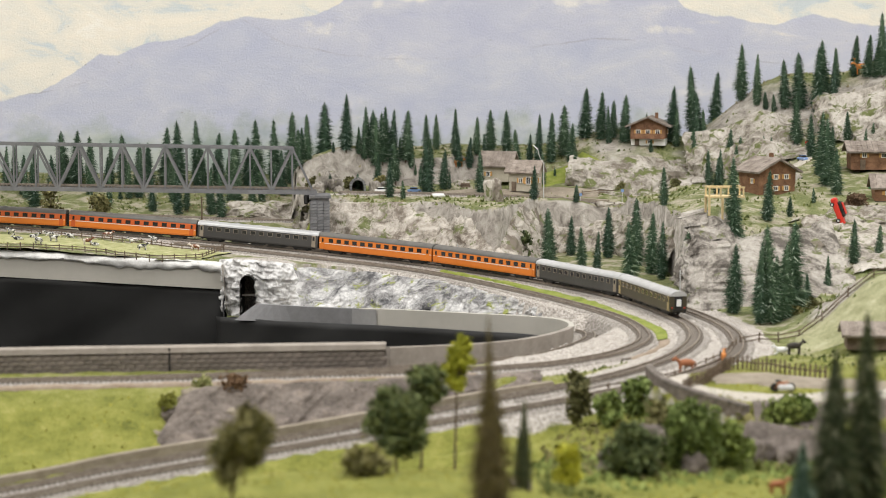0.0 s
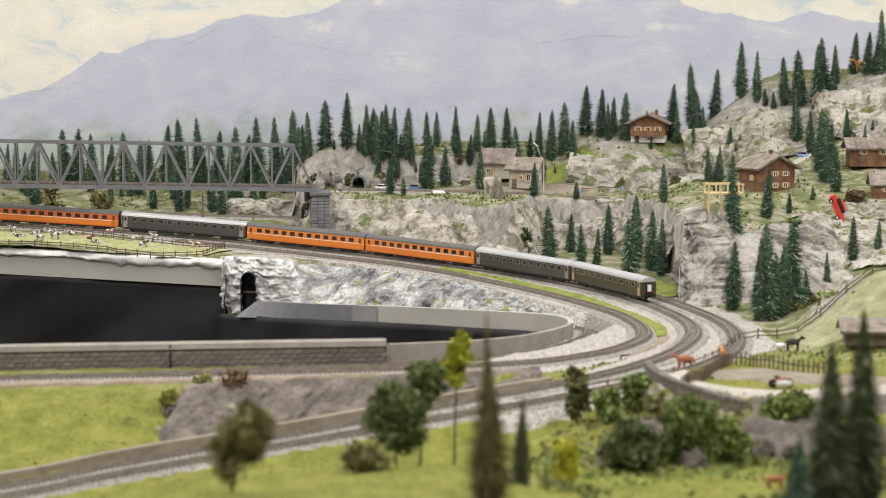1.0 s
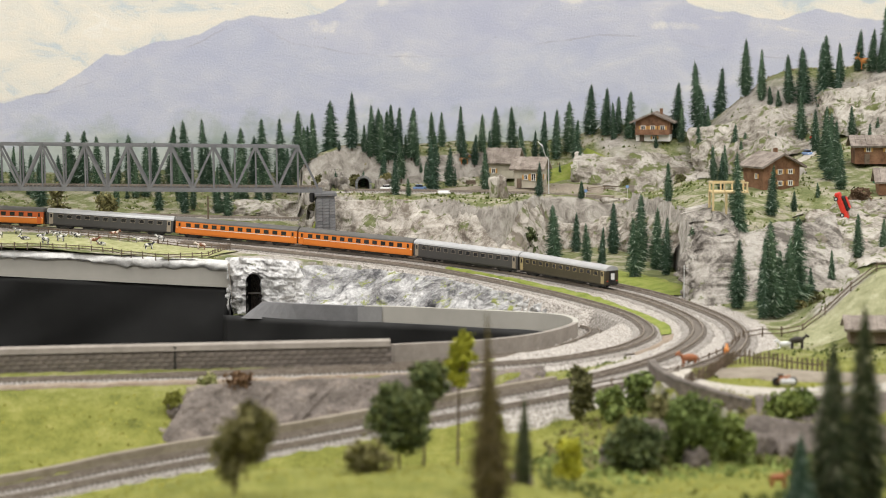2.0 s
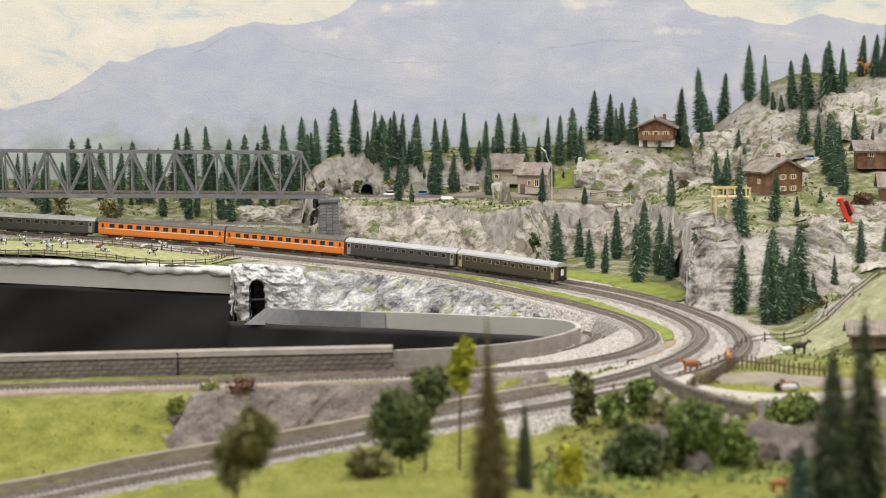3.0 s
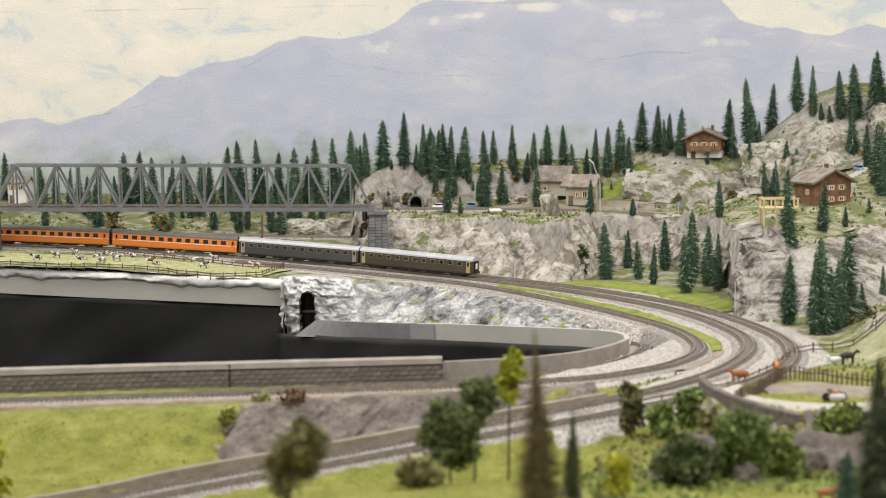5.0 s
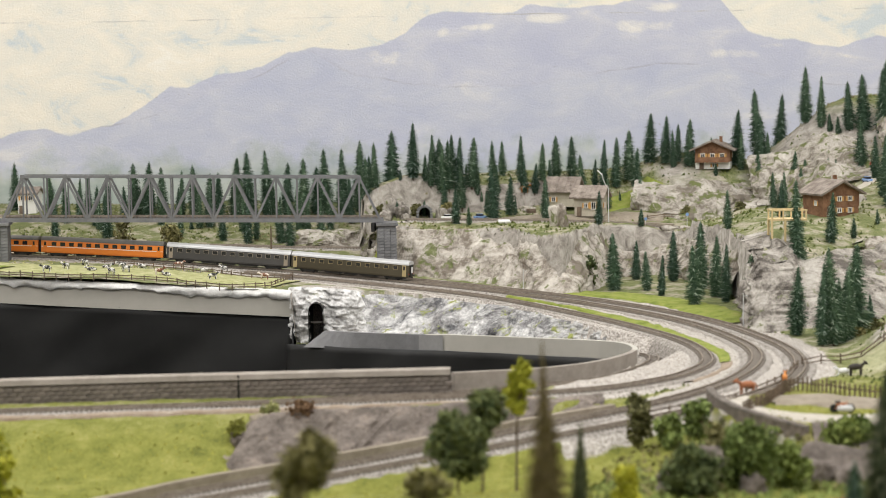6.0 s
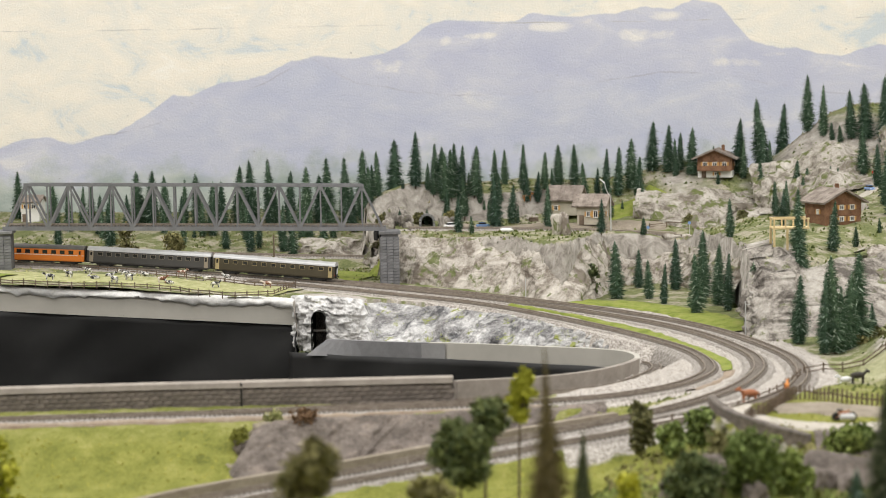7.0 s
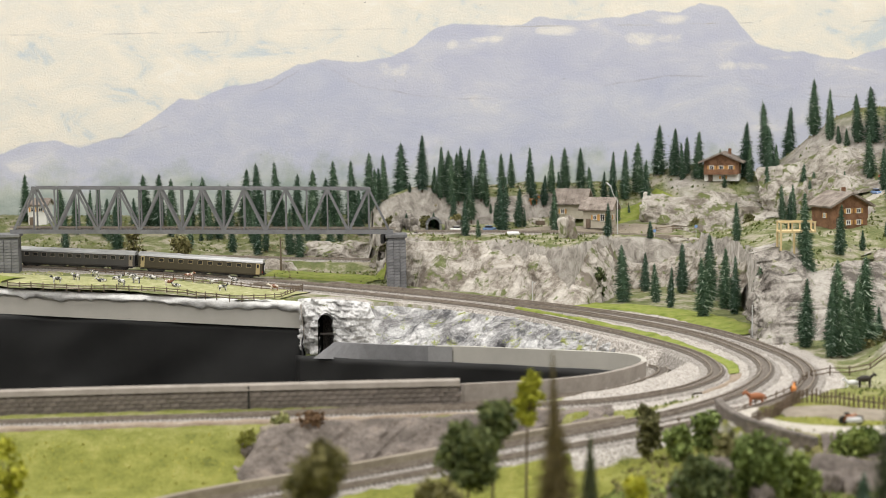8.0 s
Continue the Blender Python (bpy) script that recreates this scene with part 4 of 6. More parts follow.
# turf island between the diverging tracks
def island():
    a = spline([(0.0, 4.06, 0), (0.10, 3.93, 0), (0.245, 3.66, 0), (0.335, 3.40, 0), (0.375, 3.24, 0), (0.372, 3.12, 0)], 0.012)
    n = len(a)
    w = 0.016 * np.sin(np.linspace(0.25, 1, n) * np.pi * 0.93) + 0.008 * np.linspace(0, 1, n)
    side = sides_of(a)
    rows = []
    for k in np.linspace(-1, 1, 9):
        r = a + side * (w * k)[:, None]
        r[:, 2] = land(r[:, 0], r[:, 1]) + 0.0022 * (1 - k * k) + 0.0025
        rows.append(r)
    for q in (0, -1):
        rows[q][:, 2] -= 0.01
    return tagged(new("turf_island", grid_mesh("turf_island", np.array(rows), TURF)), "bright green turf strip between the tracks", "grass", kind="stuff")


island()


# ---------------------------------------------------------------- trees
def fir_mesh(seed, layers=46, full=1.0, slim=0.15, taper=0.56):
    """A bottle-brush fir, one unit tall: a dark core set all round with short needle twigs in uneven whorls."""
    r = random.Random(seed)
    verts, faces = [], []
    swell = [r.uniform(0.9, 1.1) for _ in range(9)]
    for k in range(layers):
        f = k / (layers - 1)
        z = 0.05 + 0.93 * f ** 0.95
        reach = (slim * (1 - f) ** taper * min(1.0, 0.60 + 2.2 * f) + 0.010) * swell[int(f * 8)] * r.uniform(0.86, 1.1)
        count = int((40 - 24 * f) * full)
        for i in range(count):
            a = 2 * math.pi * (i + r.uniform(-0.4, 0.4)) / count + k * 1.7
            length = reach * r.uniform(0.62, 1.22)
            zz = z + r.uniform(-0.012, 0.012)
            drop = length * r.uniform(-0.05, 0.42)
            wide = 0.0068 * (1 - 0.45 * f) * r.uniform(0.7, 1.4)
            c, q = math.cos(a), math.sin(a)
            inner = length * 0.22
            b = len(verts)
            verts += [(c * inner - q * wide, q * inner + c * wide, zz), (c * inner + q * wide, q * inner - c * wide, zz),
                      (c * inner, q * inner, zz - wide * 1.8), (c * length, q * length, zz - drop)]
            faces += [(b, b + 1, b + 3), (b + 1, b + 2, b + 3), (b + 2, b, b + 3)]
    b = len(verts)
    for k in range(10):
        f = k / 9
        for i in range(7):
            a = 2 * math.pi * i / 7 + k
            w = (slim * (1 - f) ** taper * min(1.0, 0.5 + 5 * f)) * 0.42 + 0.004
            verts.append((math.cos(a) * w, math.sin(a) * w, 0.05 + 0.90 * f))
    for k in range(9):
        for i in range(7):
            p, q = b + k * 7 + i, b + k * 7 + (i + 1) % 7
            faces.append((p, q, q + 7, p + 7))
    b = len(verts)
    verts += [(0.007, 0, 0.93), (-0.004, 0.006, 0.93), (-0.004, -0.006, 0.93), (0, 0, 1.02)]
    faces += [(b, b + 1, b + 3), (b + 1, b + 2, b + 3), (b + 2, b, b + 3)]
    return verts, faces


def fir(seed, material, label, slim=0.15, layers=46, full=1.0, taper=0.56):
    th = thing("fir_tree", label, "tree", group="model fir trees")
    part("trunk", rod(bmesh.new(), (0, 0, -0.06), (0, 0, 0.95), 0.017, 6, 0.003), BARK, th, "thin brown trunk")
    verts, faces = fir_mesh(seed, layers, full, slim, taper)
    me = bpy.data.meshes.new("crown")
    me.from_pydata(verts, [], faces)
    me.materials.append(material)
    crown = new("crown", me)
    crown.parent = th
    return th


FIRS = [fir(s, FIR, "dark green bottle-brush model fir with dusty tips", sl, la) for s, sl, la in ((1, 0.150, 48), (2, 0.172, 44), (3, 0.135, 50), (4, 0.182, 46), (5, 0.160, 44))]
GROVES = {
    "ridge": [(-0.360, 4.970, 0.127), (-0.342, 5.400, 0.223), (-0.259, 4.990, 0.154), (-0.226, 5.000, 0.076), (-0.204, 5.010, 0.125), (-0.193, 5.010, 0.134), (-0.181, 5.010, 0.138), (-0.163, 5.020, 0.139), (-0.155, 5.060, 0.128), (-0.139, 5.030, 0.148), (-0.128, 5.030, 0.112), (-0.101, 5.050, 0.142), (-0.047, 5.310, 0.100), (-0.019, 5.260, 0.103), (0.033, 5.110, 0.134), (0.092, 5.130, 0.108), (0.134, 5.250, 0.120), (0.180, 5.250, 0.120), (-0.293, 4.980, 0.030), (-0.211, 5.000, 0.102), (-0.116, 5.050, 0.062)],
    "shelf": [(-0.086, 5.050, 0.074), (-0.058, 4.890, 0.059), (0.043, 5.100, 0.093), (0.071, 5.110, 0.088), (0.115, 5.120, 0.077), (0.199, 5.010, 0.110), (0.261, 4.890, 0.088), (-0.171, 4.860, 0.088), (-0.130, 4.550, 0.096), (-0.128, 5.020, 0.125), (-0.075, 5.050, 0.030), (-0.038, 4.690, 0.141), (-0.034, 5.070, 0.087), (0.001, 4.860, 0.107), (0.016, 4.880, 0.051), (0.095, 4.750, 0.120), (0.145, 4.960, 0.065), (0.220, 4.500, 0.085), (0.234, 5.040, 0.079), (0.256, 5.020, 0.137), (0.290, 5.010, 0.140), (0.327, 5.040, 0.141), (0.343, 5.000, 0.109), (0.351, 4.940, 0.068), (0.297, 4.940, 0.030), (-0.097, 4.550, 0.047), (-0.221, 4.790, 0.043), (-0.288, 4.770, 0.044)],
    "behind": [(-1.457, 5.400, 0.146), (-1.325, 5.300, 0.128), (-1.239, 5.270, 0.126), (-1.167, 5.310, 0.108), (-1.080, 5.300, 0.160), (-1.044, 5.280, 0.163), (-0.995, 5.250, 0.133), (-0.944, 5.280, 0.135), (-0.903, 5.270, 0.152), (-0.861, 5.260, 0.133), (-0.790, 5.300, 0.172), (-0.750, 5.300, 0.190), (-0.694, 5.300, 0.192), (-0.643, 5.310, 0.157), (-0.592, 5.300, 0.168), (-0.555, 5.310, 0.144), (-0.530, 5.310, 0.193), (-0.479, 5.310, 0.193), (-0.439, 5.380, 0.202), (-0.382, 4.960, 0.104), (-0.783, 5.010, 0.097), (-0.709, 4.970, 0.120), (-0.692, 5.010, 0.097), (-0.583, 4.890, 0.133), (-0.619, 4.980, 0.098), (-0.894, 5.150, 0.036)],
    "chalet": [(0.387, 5.090, 0.142), (0.428, 5.060, 0.134), (0.449, 5.040, 0.104), (0.461, 5.060, 0.106), (0.490, 5.040, 0.133), (0.560, 5.120, 0.057), (0.618, 5.050, 0.157), (0.629, 5.030, 0.107), (0.682, 5.070, 0.200), (0.687, 5.030, 0.139), (0.664, 4.970, 0.085), (0.558, 5.000, 0.037), (0.785, 5.400, 0.188), (0.701, 5.020, 0.094)],
    "hill": [(0.812, 5.090, 0.159), (0.842, 5.010, 0.142), (0.907, 4.950, 0.134), (0.941, 4.930, 0.154), (0.987, 4.900, 0.176), (1.001, 4.920, 0.175), (1.022, 4.890, 0.138), (1.043, 4.960, 0.112), (1.094, 4.980, 0.114), (1.120, 4.940, 0.117), (1.137, 4.920, 0.094), (1.153, 4.910, 0.170), (0.910, 4.800, 0.132), (0.861, 4.980, 0.050), (0.879, 4.960, 0.048), (1.022, 4.710, 0.082), (1.079, 4.680, 0.045), (0.992, 4.850, 0.054)],
    "bench": [(0.686, 4.800, 0.095), (0.667, 4.930, 0.086), (0.746, 4.860, 0.108), (0.928, 4.700, 0.112), (0.998, 4.410, 0.097), (0.497, 4.180, 0.092), (0.488, 3.720, 0.114), (0.590, 3.745, 0.152), (0.606, 3.890, 0.133), (0.646, 4.330, 0.094), (0.332, 4.590, 0.036), (0.760, 4.830, 0.062), (0.791, 4.870, 0.056), (0.810, 4.850, 0.056), (0.827, 4.820, 0.059), (0.845, 4.800, 0.057), (0.774, 4.850, 0.070), (0.686, 3.930, 0.112), (0.753, 4.030, 0.047), (0.816, 4.090, 0.036), (0.883, 4.370, 0.155), (0.877, 4.260, 0.160), (0.880, 4.160, 0.107), (0.920, 4.420, 0.107), (0.616, 4.190, 0.088)],
    "bay": [(0.242, 4.215, 0.137), (0.305, 4.42, 0.098), (0.315, 4.195, 0.094), (0.339, 4.085, 0.094), (0.388, 4.35, 0.125), (0.438, 4.20, 0.156), (0.395, 3.895, 0.132), (0.452, 4.02, 0.138), (0.464, 3.93, 0.128), (0.488, 3.71, 0.128), (0.328, 4.585, 0.046), (0.425, 4.10, 0.12)],
    "bank": [(0.538, 3.420, 0.132), (0.563, 3.280, 0.151), (0.585, 3.290, 0.181), (0.611, 3.320, 0.142), (0.635, 3.370, 0.176), (0.685, 3.470, 0.069), (0.747, 3.590, 0.068), (0.817, 3.680, 0.092), (0.877, 3.730, 0.068), (0.589, 3.390, 0.125), (0.598, 3.300, 0.124)],
}
wood = random.Random(12)
GROVES["valley"] = [(-1.27 + 0.030 * i + wood.uniform(-0.014, 0.014), wood.uniform(5.02, 5.36), wood.uniform(0.085, 0.135)) for i in range(31)]
for ob in FIRS:
    ob.scale = (0.1, 0.1, 0.1)
used = set()
for where, rows in GROVES.items():
    for i, (x, y, h) in enumerate(rows):
        src = FIRS[(i * 3 + len(where)) % 5]
        m = pose(x, y, land_at(x, y) - 0.002, random.uniform(-3, 3), random.uniform(-3, 3), random.uniform(0, 360))
        if src.name in used:
            ob = copy_thing(src, m)
        else:
            ob, _ = src, used.add(src.name)
            ob.matrix_basis = m
        wide = h * random.uniform(0.94, 1.18) if h > 0.05 else h * 1.35
        ob.scale = (wide, wide, h)


def leafy_tree(name, label, x, y, foot, top, crown_foot, radius, material, seed, count=900, lean=0.0, leaf=0.006, squash=1.0):
    """A trunk with forked limbs and a crown of many small tufts with gaps."""
    r = random.Random(seed)
    z0 = land_at(x, y) if foot is None else foot
    th = thing(name, label, "tree" if "tree" in name else "bush", pose(x, y, z0))
    top, crown_foot = top - z0, crown_foot - z0
    if "bush" in name:
        crown_foot = 0.0
    mid = (top + crown_foot) / 2
    bm = bmesh.new()
    rod(bm, (0, 0, -0.01), (lean * 0.5, 0, mid), 0.0017, 7, 0.0012)
    for k in range(6):
        a = r.uniform(0, 6.28)
        rod(bm, (lean * 0.4, 0, crown_foot + (mid - crown_foot) * 0.4), (lean + math.cos(a) * radius * 0.6, math.sin(a) * radius * 0.6, mid + r.uniform(-0.2, 0.5) * (top - mid)), 0.0010, 5, 0.0005)
    part("trunk", bm, BARK, th, "forked brown trunk")
    lumps = []
    for k in range(17):
        a, h = r.uniform(0, 6.28), r.uniform(-0.9, 0.9)
        w = math.sqrt(max(0.05, 1 - h * h)) * r.uniform(0.2, 0.7)
        lumps.append((lean * (0.5 + 0.5 * h) + math.cos(a) * w * radius, math.sin(a) * w * radius * squash, mid + h * (top - crown_foot) / 2 * 0.82, radius * r.uniform(0.28, 0.5)))
    verts, faces = [], []
    for k in range(count):
        lx, ly, lz, lr = r.choice(lumps)
        d = Vector((r.gauss(0, 1), r.gauss(0, 1), r.gauss(0, 1))).normalized() * lr * r.uniform(0.35, 1.25)
        c = Vector((lx, ly, lz)) + d
        b = len(verts)
        for q in range(4):
            verts.append(tuple(c + Vector((r.uniform(-1, 1), r.uniform(-1, 1), r.uniform(-1, 1))) * leaf))
        faces += [(b, b + 1, b + 2), (b, b + 2, b + 3), (b + 1, b + 3, b + 2)]
    me = bpy.data.meshes.new("crown")
    me.from_pydata(verts, [], faces)
    me.materials.append(material)
    crown = new("crown", me)
    crown.parent = th
    return th


leafy_tree("birch_tree", "small olive-brown foliage tree on a bent trunk", -0.196, 1.68, None, 0.140, 0.066, 0.029, LEAF_OLIVE, 1, 2600, 0.016, 0.0042, 1.0)
leafy_tree("leafy_tree", "round dark green foliage tree in the meadow", -0.052, 2.05, None, 0.086, 0.010, 0.036, LEAF_DARK, 2, 3000, 0, 0.0045, 1.0)
leafy_tree("leafy_tree", "small dark green foliage tree beside the track", -0.026, 2.10, None, 0.102, 0.045, 0.027, LEAF_DARK, 3, 1800, 0.010, 0.0045, 1.0)
leafy_tree("leafy_tree", "bright yellow-green foliage tree", 0.014, 2.2, None, 0.127, 0.050, 0.018, LEAF_YELLOW, 4, 1800, 0.006, 0.0042, 1.0)
leafy_tree("yellow_bush", "yellow-green foliage bush in the grass", 0.135, 1.98, None, 0.036, -0.016, 0.019, LEAF_YELLOW, 5, 700, 0, 0.0045, 1.0)
leafy_tree("leafy_bush", "olive foliage bush beside the track fence", 0.183, 2.5, None, 0.035, -0.017, 0.019, LEAF_OLIVE, 6, 900, 0, 0.005, 1.0)
leafy_tree("leafy_bush", "large dark green bush before the rocks", 0.222, 2.12, None, 0.030, -0.052, 0.036, LEAF_DARK, 7, 3200, 0, 0.0045, 1.0)
leafy_tree("leafy_bush", "large fresh green bush before the wall", 0.292, 2.15, None, 0.054, -0.061, 0.038, LEAF_MID, 8, 3600, 0, 0.0045, 1.0)
leafy_tree("leafy_bush", "green bush below the yard wall", 0.345, 2.18, None, 0.020, -0.058, 0.026, LEAF_MID, 9, 1800, 0, 0.0045, 1.0)
leafy_tree("leafy_bush", "low green shrub beside the fence", 0.268, 2.52, None, 0.013, -0.019, 0.026, LEAF_MID, 10, 700, 0, 0.006, 1.0)
leafy_tree("leafy_bush", "low green shrub on the bank", 0.219, 2.45, None, 0.004, -0.023, 0.022, LEAF_MID, 11, 700, 0, 0.006, 1.0)
leafy_tree("leafy_bush", "green shrub on the gravel bank", 0.44, 2.38, None, 0.008, -0.024, 0.029, LEAF_MID, 12, 800, 0, 0.006, 1.0)
leafy_tree("leafy_bush", "dusky low shrub in the meadow", -0.082, 1.90, None, 0.048, 0.0, 0.034, LEAF_OLIVE, 13, 420, 0, 0.005, 1.0)
leafy_tree("leafy_bush", "reddish dry bush on the slope", 0.890, 4.00, None, 0.161, 0.125, 0.026, RUST_LEAF, 14, 700, 0, 0.005, 1.0)
leafy_tree("leafy_bush", "brown dry scrub along the fence", 0.636, 3.35, None, -0.006, -0.033, 0.022, LEAF_OLIVE, 15, 500, 0, 0.005, 1.0)
leafy_tree("leafy_bush", "brown dry scrub beside the fence", 0.682, 3.4, None, 0.001, -0.027, 0.023, LEAF_OLIVE, 16, 500, 0, 0.005, 1.0)
leafy_tree("leafy_bush", "brown heather bush beyond the bridge", -1.001, 4.75, None, 0.121, 0.081, 0.032, LEAF_OLIVE, 17, 400, 0, 0.006, 1.0)
leafy_tree("leafy_bush", "dry brown scrub on the valley rocks", -0.869, 4.7, None, 0.107, 0.075, 0.034, LEAF_OLIVE, 18, 400, 0, 0.006, 1.0)
leafy_tree("leafy_bush", "small green bush in the station garden", 0.189, 4.25, None, 0.056, 0.011, 0.021, LEAF_DARK, 19, 400, 0, 0.005, 1.0)
leafy_tree("leafy_bush", "light green shrub at the meadow corner", -0.596, 2.1, None, 0.075, 0.043, 0.025, LEAF_YELLOW, 20, 700, 0, 0.006, 1.0)
leafy_tree("leafy_bush", "overgrown bush on the near bank", 0.273, 2.3, None, 0.021, -0.015, 0.031, LEAF_OLIVE, 42, 900, 0, 0.006, 1.0)
leafy_tree("leafy_bush", "overgrown bush on the near bank", 0.469, 2.4, None, 0.002, -0.036, 0.029, LEAF_MID, 47, 900, 0, 0.006, 1.0)


def near_fir(x, y, top, lean, material, label, slim, seed, full=1.5, taper=0.8):
    z = land_at(x, y)
    ob = fir(seed, material, label, slim, 58, full, taper)
    h = top - z
    ob.matrix_basis = pose(x, y, z, 0, math.degrees(math.atan2(lean, h)), seed * 40)
    ob.scale = (h, h, h)


near_fir(0.043, 1.60, 0.232, 0.004, FIR_BROWN, "faded brown model fir standing in the meadow", 0.20, 31, 0.8, 1.5)
near_fir(0.078, 1.80, 0.120, -0.002, FIR_DARK, "small slim teal-green model fir", 0.14, 32)
near_fir(0.373, 1.75, 0.182, -0.001, FIR_DARK, "dark green model fir with dense branches", 0.19, 33)
near_fir(0.411, 1.78, 0.211, -0.004, FIR_DARK, "tall dark green model fir with dense branches", 0.15, 34)
near_fir(0.337, 1.72, 0.098, 0.001, FIR, "low broad teal-green model fir", 0.24, 35)


# ---------------------------------------------------------------- truss bridge with its piers
BRIDGE_A, BRIDGE_B = (-1.197, 4.33, 0.147), (-0.308, 4.42, 0.128)


def bridge():
    th = thing("truss_bridge", "long grey steel truss railway bridge on stone piers", "bridge")
    a, b = Vector((BRIDGE_A[0], BRIDGE_A[1], 0)), Vector((BRIDGE_B[0], BRIDGE_B[1], 0))
    za0, zb0, height, gap, panels = BRIDGE_A[2], BRIDGE_B[2], 0.1035, 0.052, 18
    d = (b - a).normalized()
    side = Vector((-d.y, d.x, 0))

    def at(k, top, s):
        f = k / panels
        p = a.lerp(b, f)
        return Vector((p.x, p.y, za0 + (zb0 - za0) * f + (height if top else 0))) + side * s

    for s in (-gap / 2, gap / 2):
        bm = bmesh.new()
        beam(bm, at(-0.15, 0, s), at(panels + 0.15, 0, s), 0.005, 0.009)
        part("bottom_chord", bm, IRON, th)
        bm = bmesh.new()
        beam(bm, at(0.95, 1, s), at(panels - 0.95, 1, s), 0.005, 0.006)
        part("top_chord", bm, IRON, th)
        for k in range(1, panels):
            bm = bmesh.new()
            beam(bm, at(k, 0, s), at(k, 1, s), 0.0034, 0.0034)
            part("post", bm, IRON, th)
        for k in range(panels):
            lo, hi = (k, k + 1) if k % 2 == 0 else (k + 1, k)
            up = hi
            bm = bmesh.new()
            beam(bm, at(lo, 0, s), at(up, 1, s), 0.0042, 0.0050)
            part("diagonal", bm, IRON, th)
    for k in range(1, panels):
        bm = bmesh.new()
        beam(bm, at(k, 1, -gap / 2), at(k, 1, gap / 2), 0.004, 0.004)
        part("cross_beam", bm, IRON, th)
        if k < panels - 1:
            bm = bmesh.new()
            beam(bm, at(k, 1, -gap / 2), at(k + 1, 1, gap / 2), 0.0022, 0.002)
            beam(bm, at(k, 1, gap / 2), at(k + 1, 1, -gap / 2), 0.0022, 0.002)
            part("wind_brace", bm, IRON, th)
        bm = bmesh.new()
        box(bm, *at(k, 1, -gap / 2 - 0.0005), 0.009, 0.004, 0.008)
        part("gusset", bm, IRON, th)
    for k in range(panels + 1):
        bm = bmesh.new()
        beam(bm, at(k, 0, -gap / 2), at(k, 0, gap / 2), 0.004, 0.006)
        part("floor_beam", bm, IRON, th)
    for s in (-0.0083, 0.0083):
        bm = bmesh.new()
        beam(bm, at(-0.2, 0, s) + Vector((0, 0, 0.009)), at(panels + 0.3, 0, s) + Vector((0, 0, 0.009)), 0.002, 0.003)
        part("rail", bm, RAIL, th, "rusty rail")
    bm = bmesh.new()
    for k in range(104):
        p = at(k / 103 * panels, 0, 0) + Vector((0, 0, 0.006))
        box(bm, *p, 0.0035, 0.034, 0.003, turn=Matrix.Rotation(math.atan2(d.y, d.x), 4, "Z"))
    tagged(part("sleeper_bed", bm, SLEEPER, th), "dark bridge sleepers", kind="stuff")


bridge()


def pier(cx, cy, w, d, top, foot, turn, label):
    """A masonry pier: rough core, its own blocks on the faces, a cap and bearing plates."""
    th = thing("bridge_pier", label, "bridge pier", pose(cx, cy, foot, 0, 0, turn))
    h = top - foot
    part("core", boxed(0, 0, h / 2, w - 0.004, d - 0.004, h - 0.004), PIERSTONE, th)
    part("cap", boxed(0, 0, h - 0.003, w + 0.006, d + 0.006, 0.008, 0.001), PIERSTONE, th)
    block = finish(box(bmesh.new(), 0, 0, 0, 0.0128, 0.003, 0.0068, 0.0006), "block", PIERSTONE, False)
    for row in range(int((h - 0.008) / 0.0075)):
        for face in (0, 1):
            span = w if face == 0 else d
            n = int(span / 0.0135)
            for i in range(n):
                u = -span / 2 + (i + 0.5) * span / n
                ob = new("block", block)
                ob.parent = th
                ob.matrix_basis = pose(u, -d / 2 + 0.001, 0.005 + row * 0.0075) if face == 0 else pose(-w / 2 + 0.001, u, 0.005 + row * 0.0075, 0, 0, 90)
                ob.scale.x = span / n / 0.0138


pier(-0.293, 4.415, 0.046, 0.062, 0.122, -0.02, 6, "dark grey stone bridge pier against the cliff")
pier(-1.209, 4.318, 0.052, 0.056, 0.141, 0.03, 6, "dark grey stone bridge pier beside the pasture")
part("bearing", boxed(-0.324, 4.412, 0.112, 0.010, 0.045, 0.022, 0.002), UNDER)
tagged(bpy.data.objects["bearing"], "black bridge bearing block on the pier", "bearing")


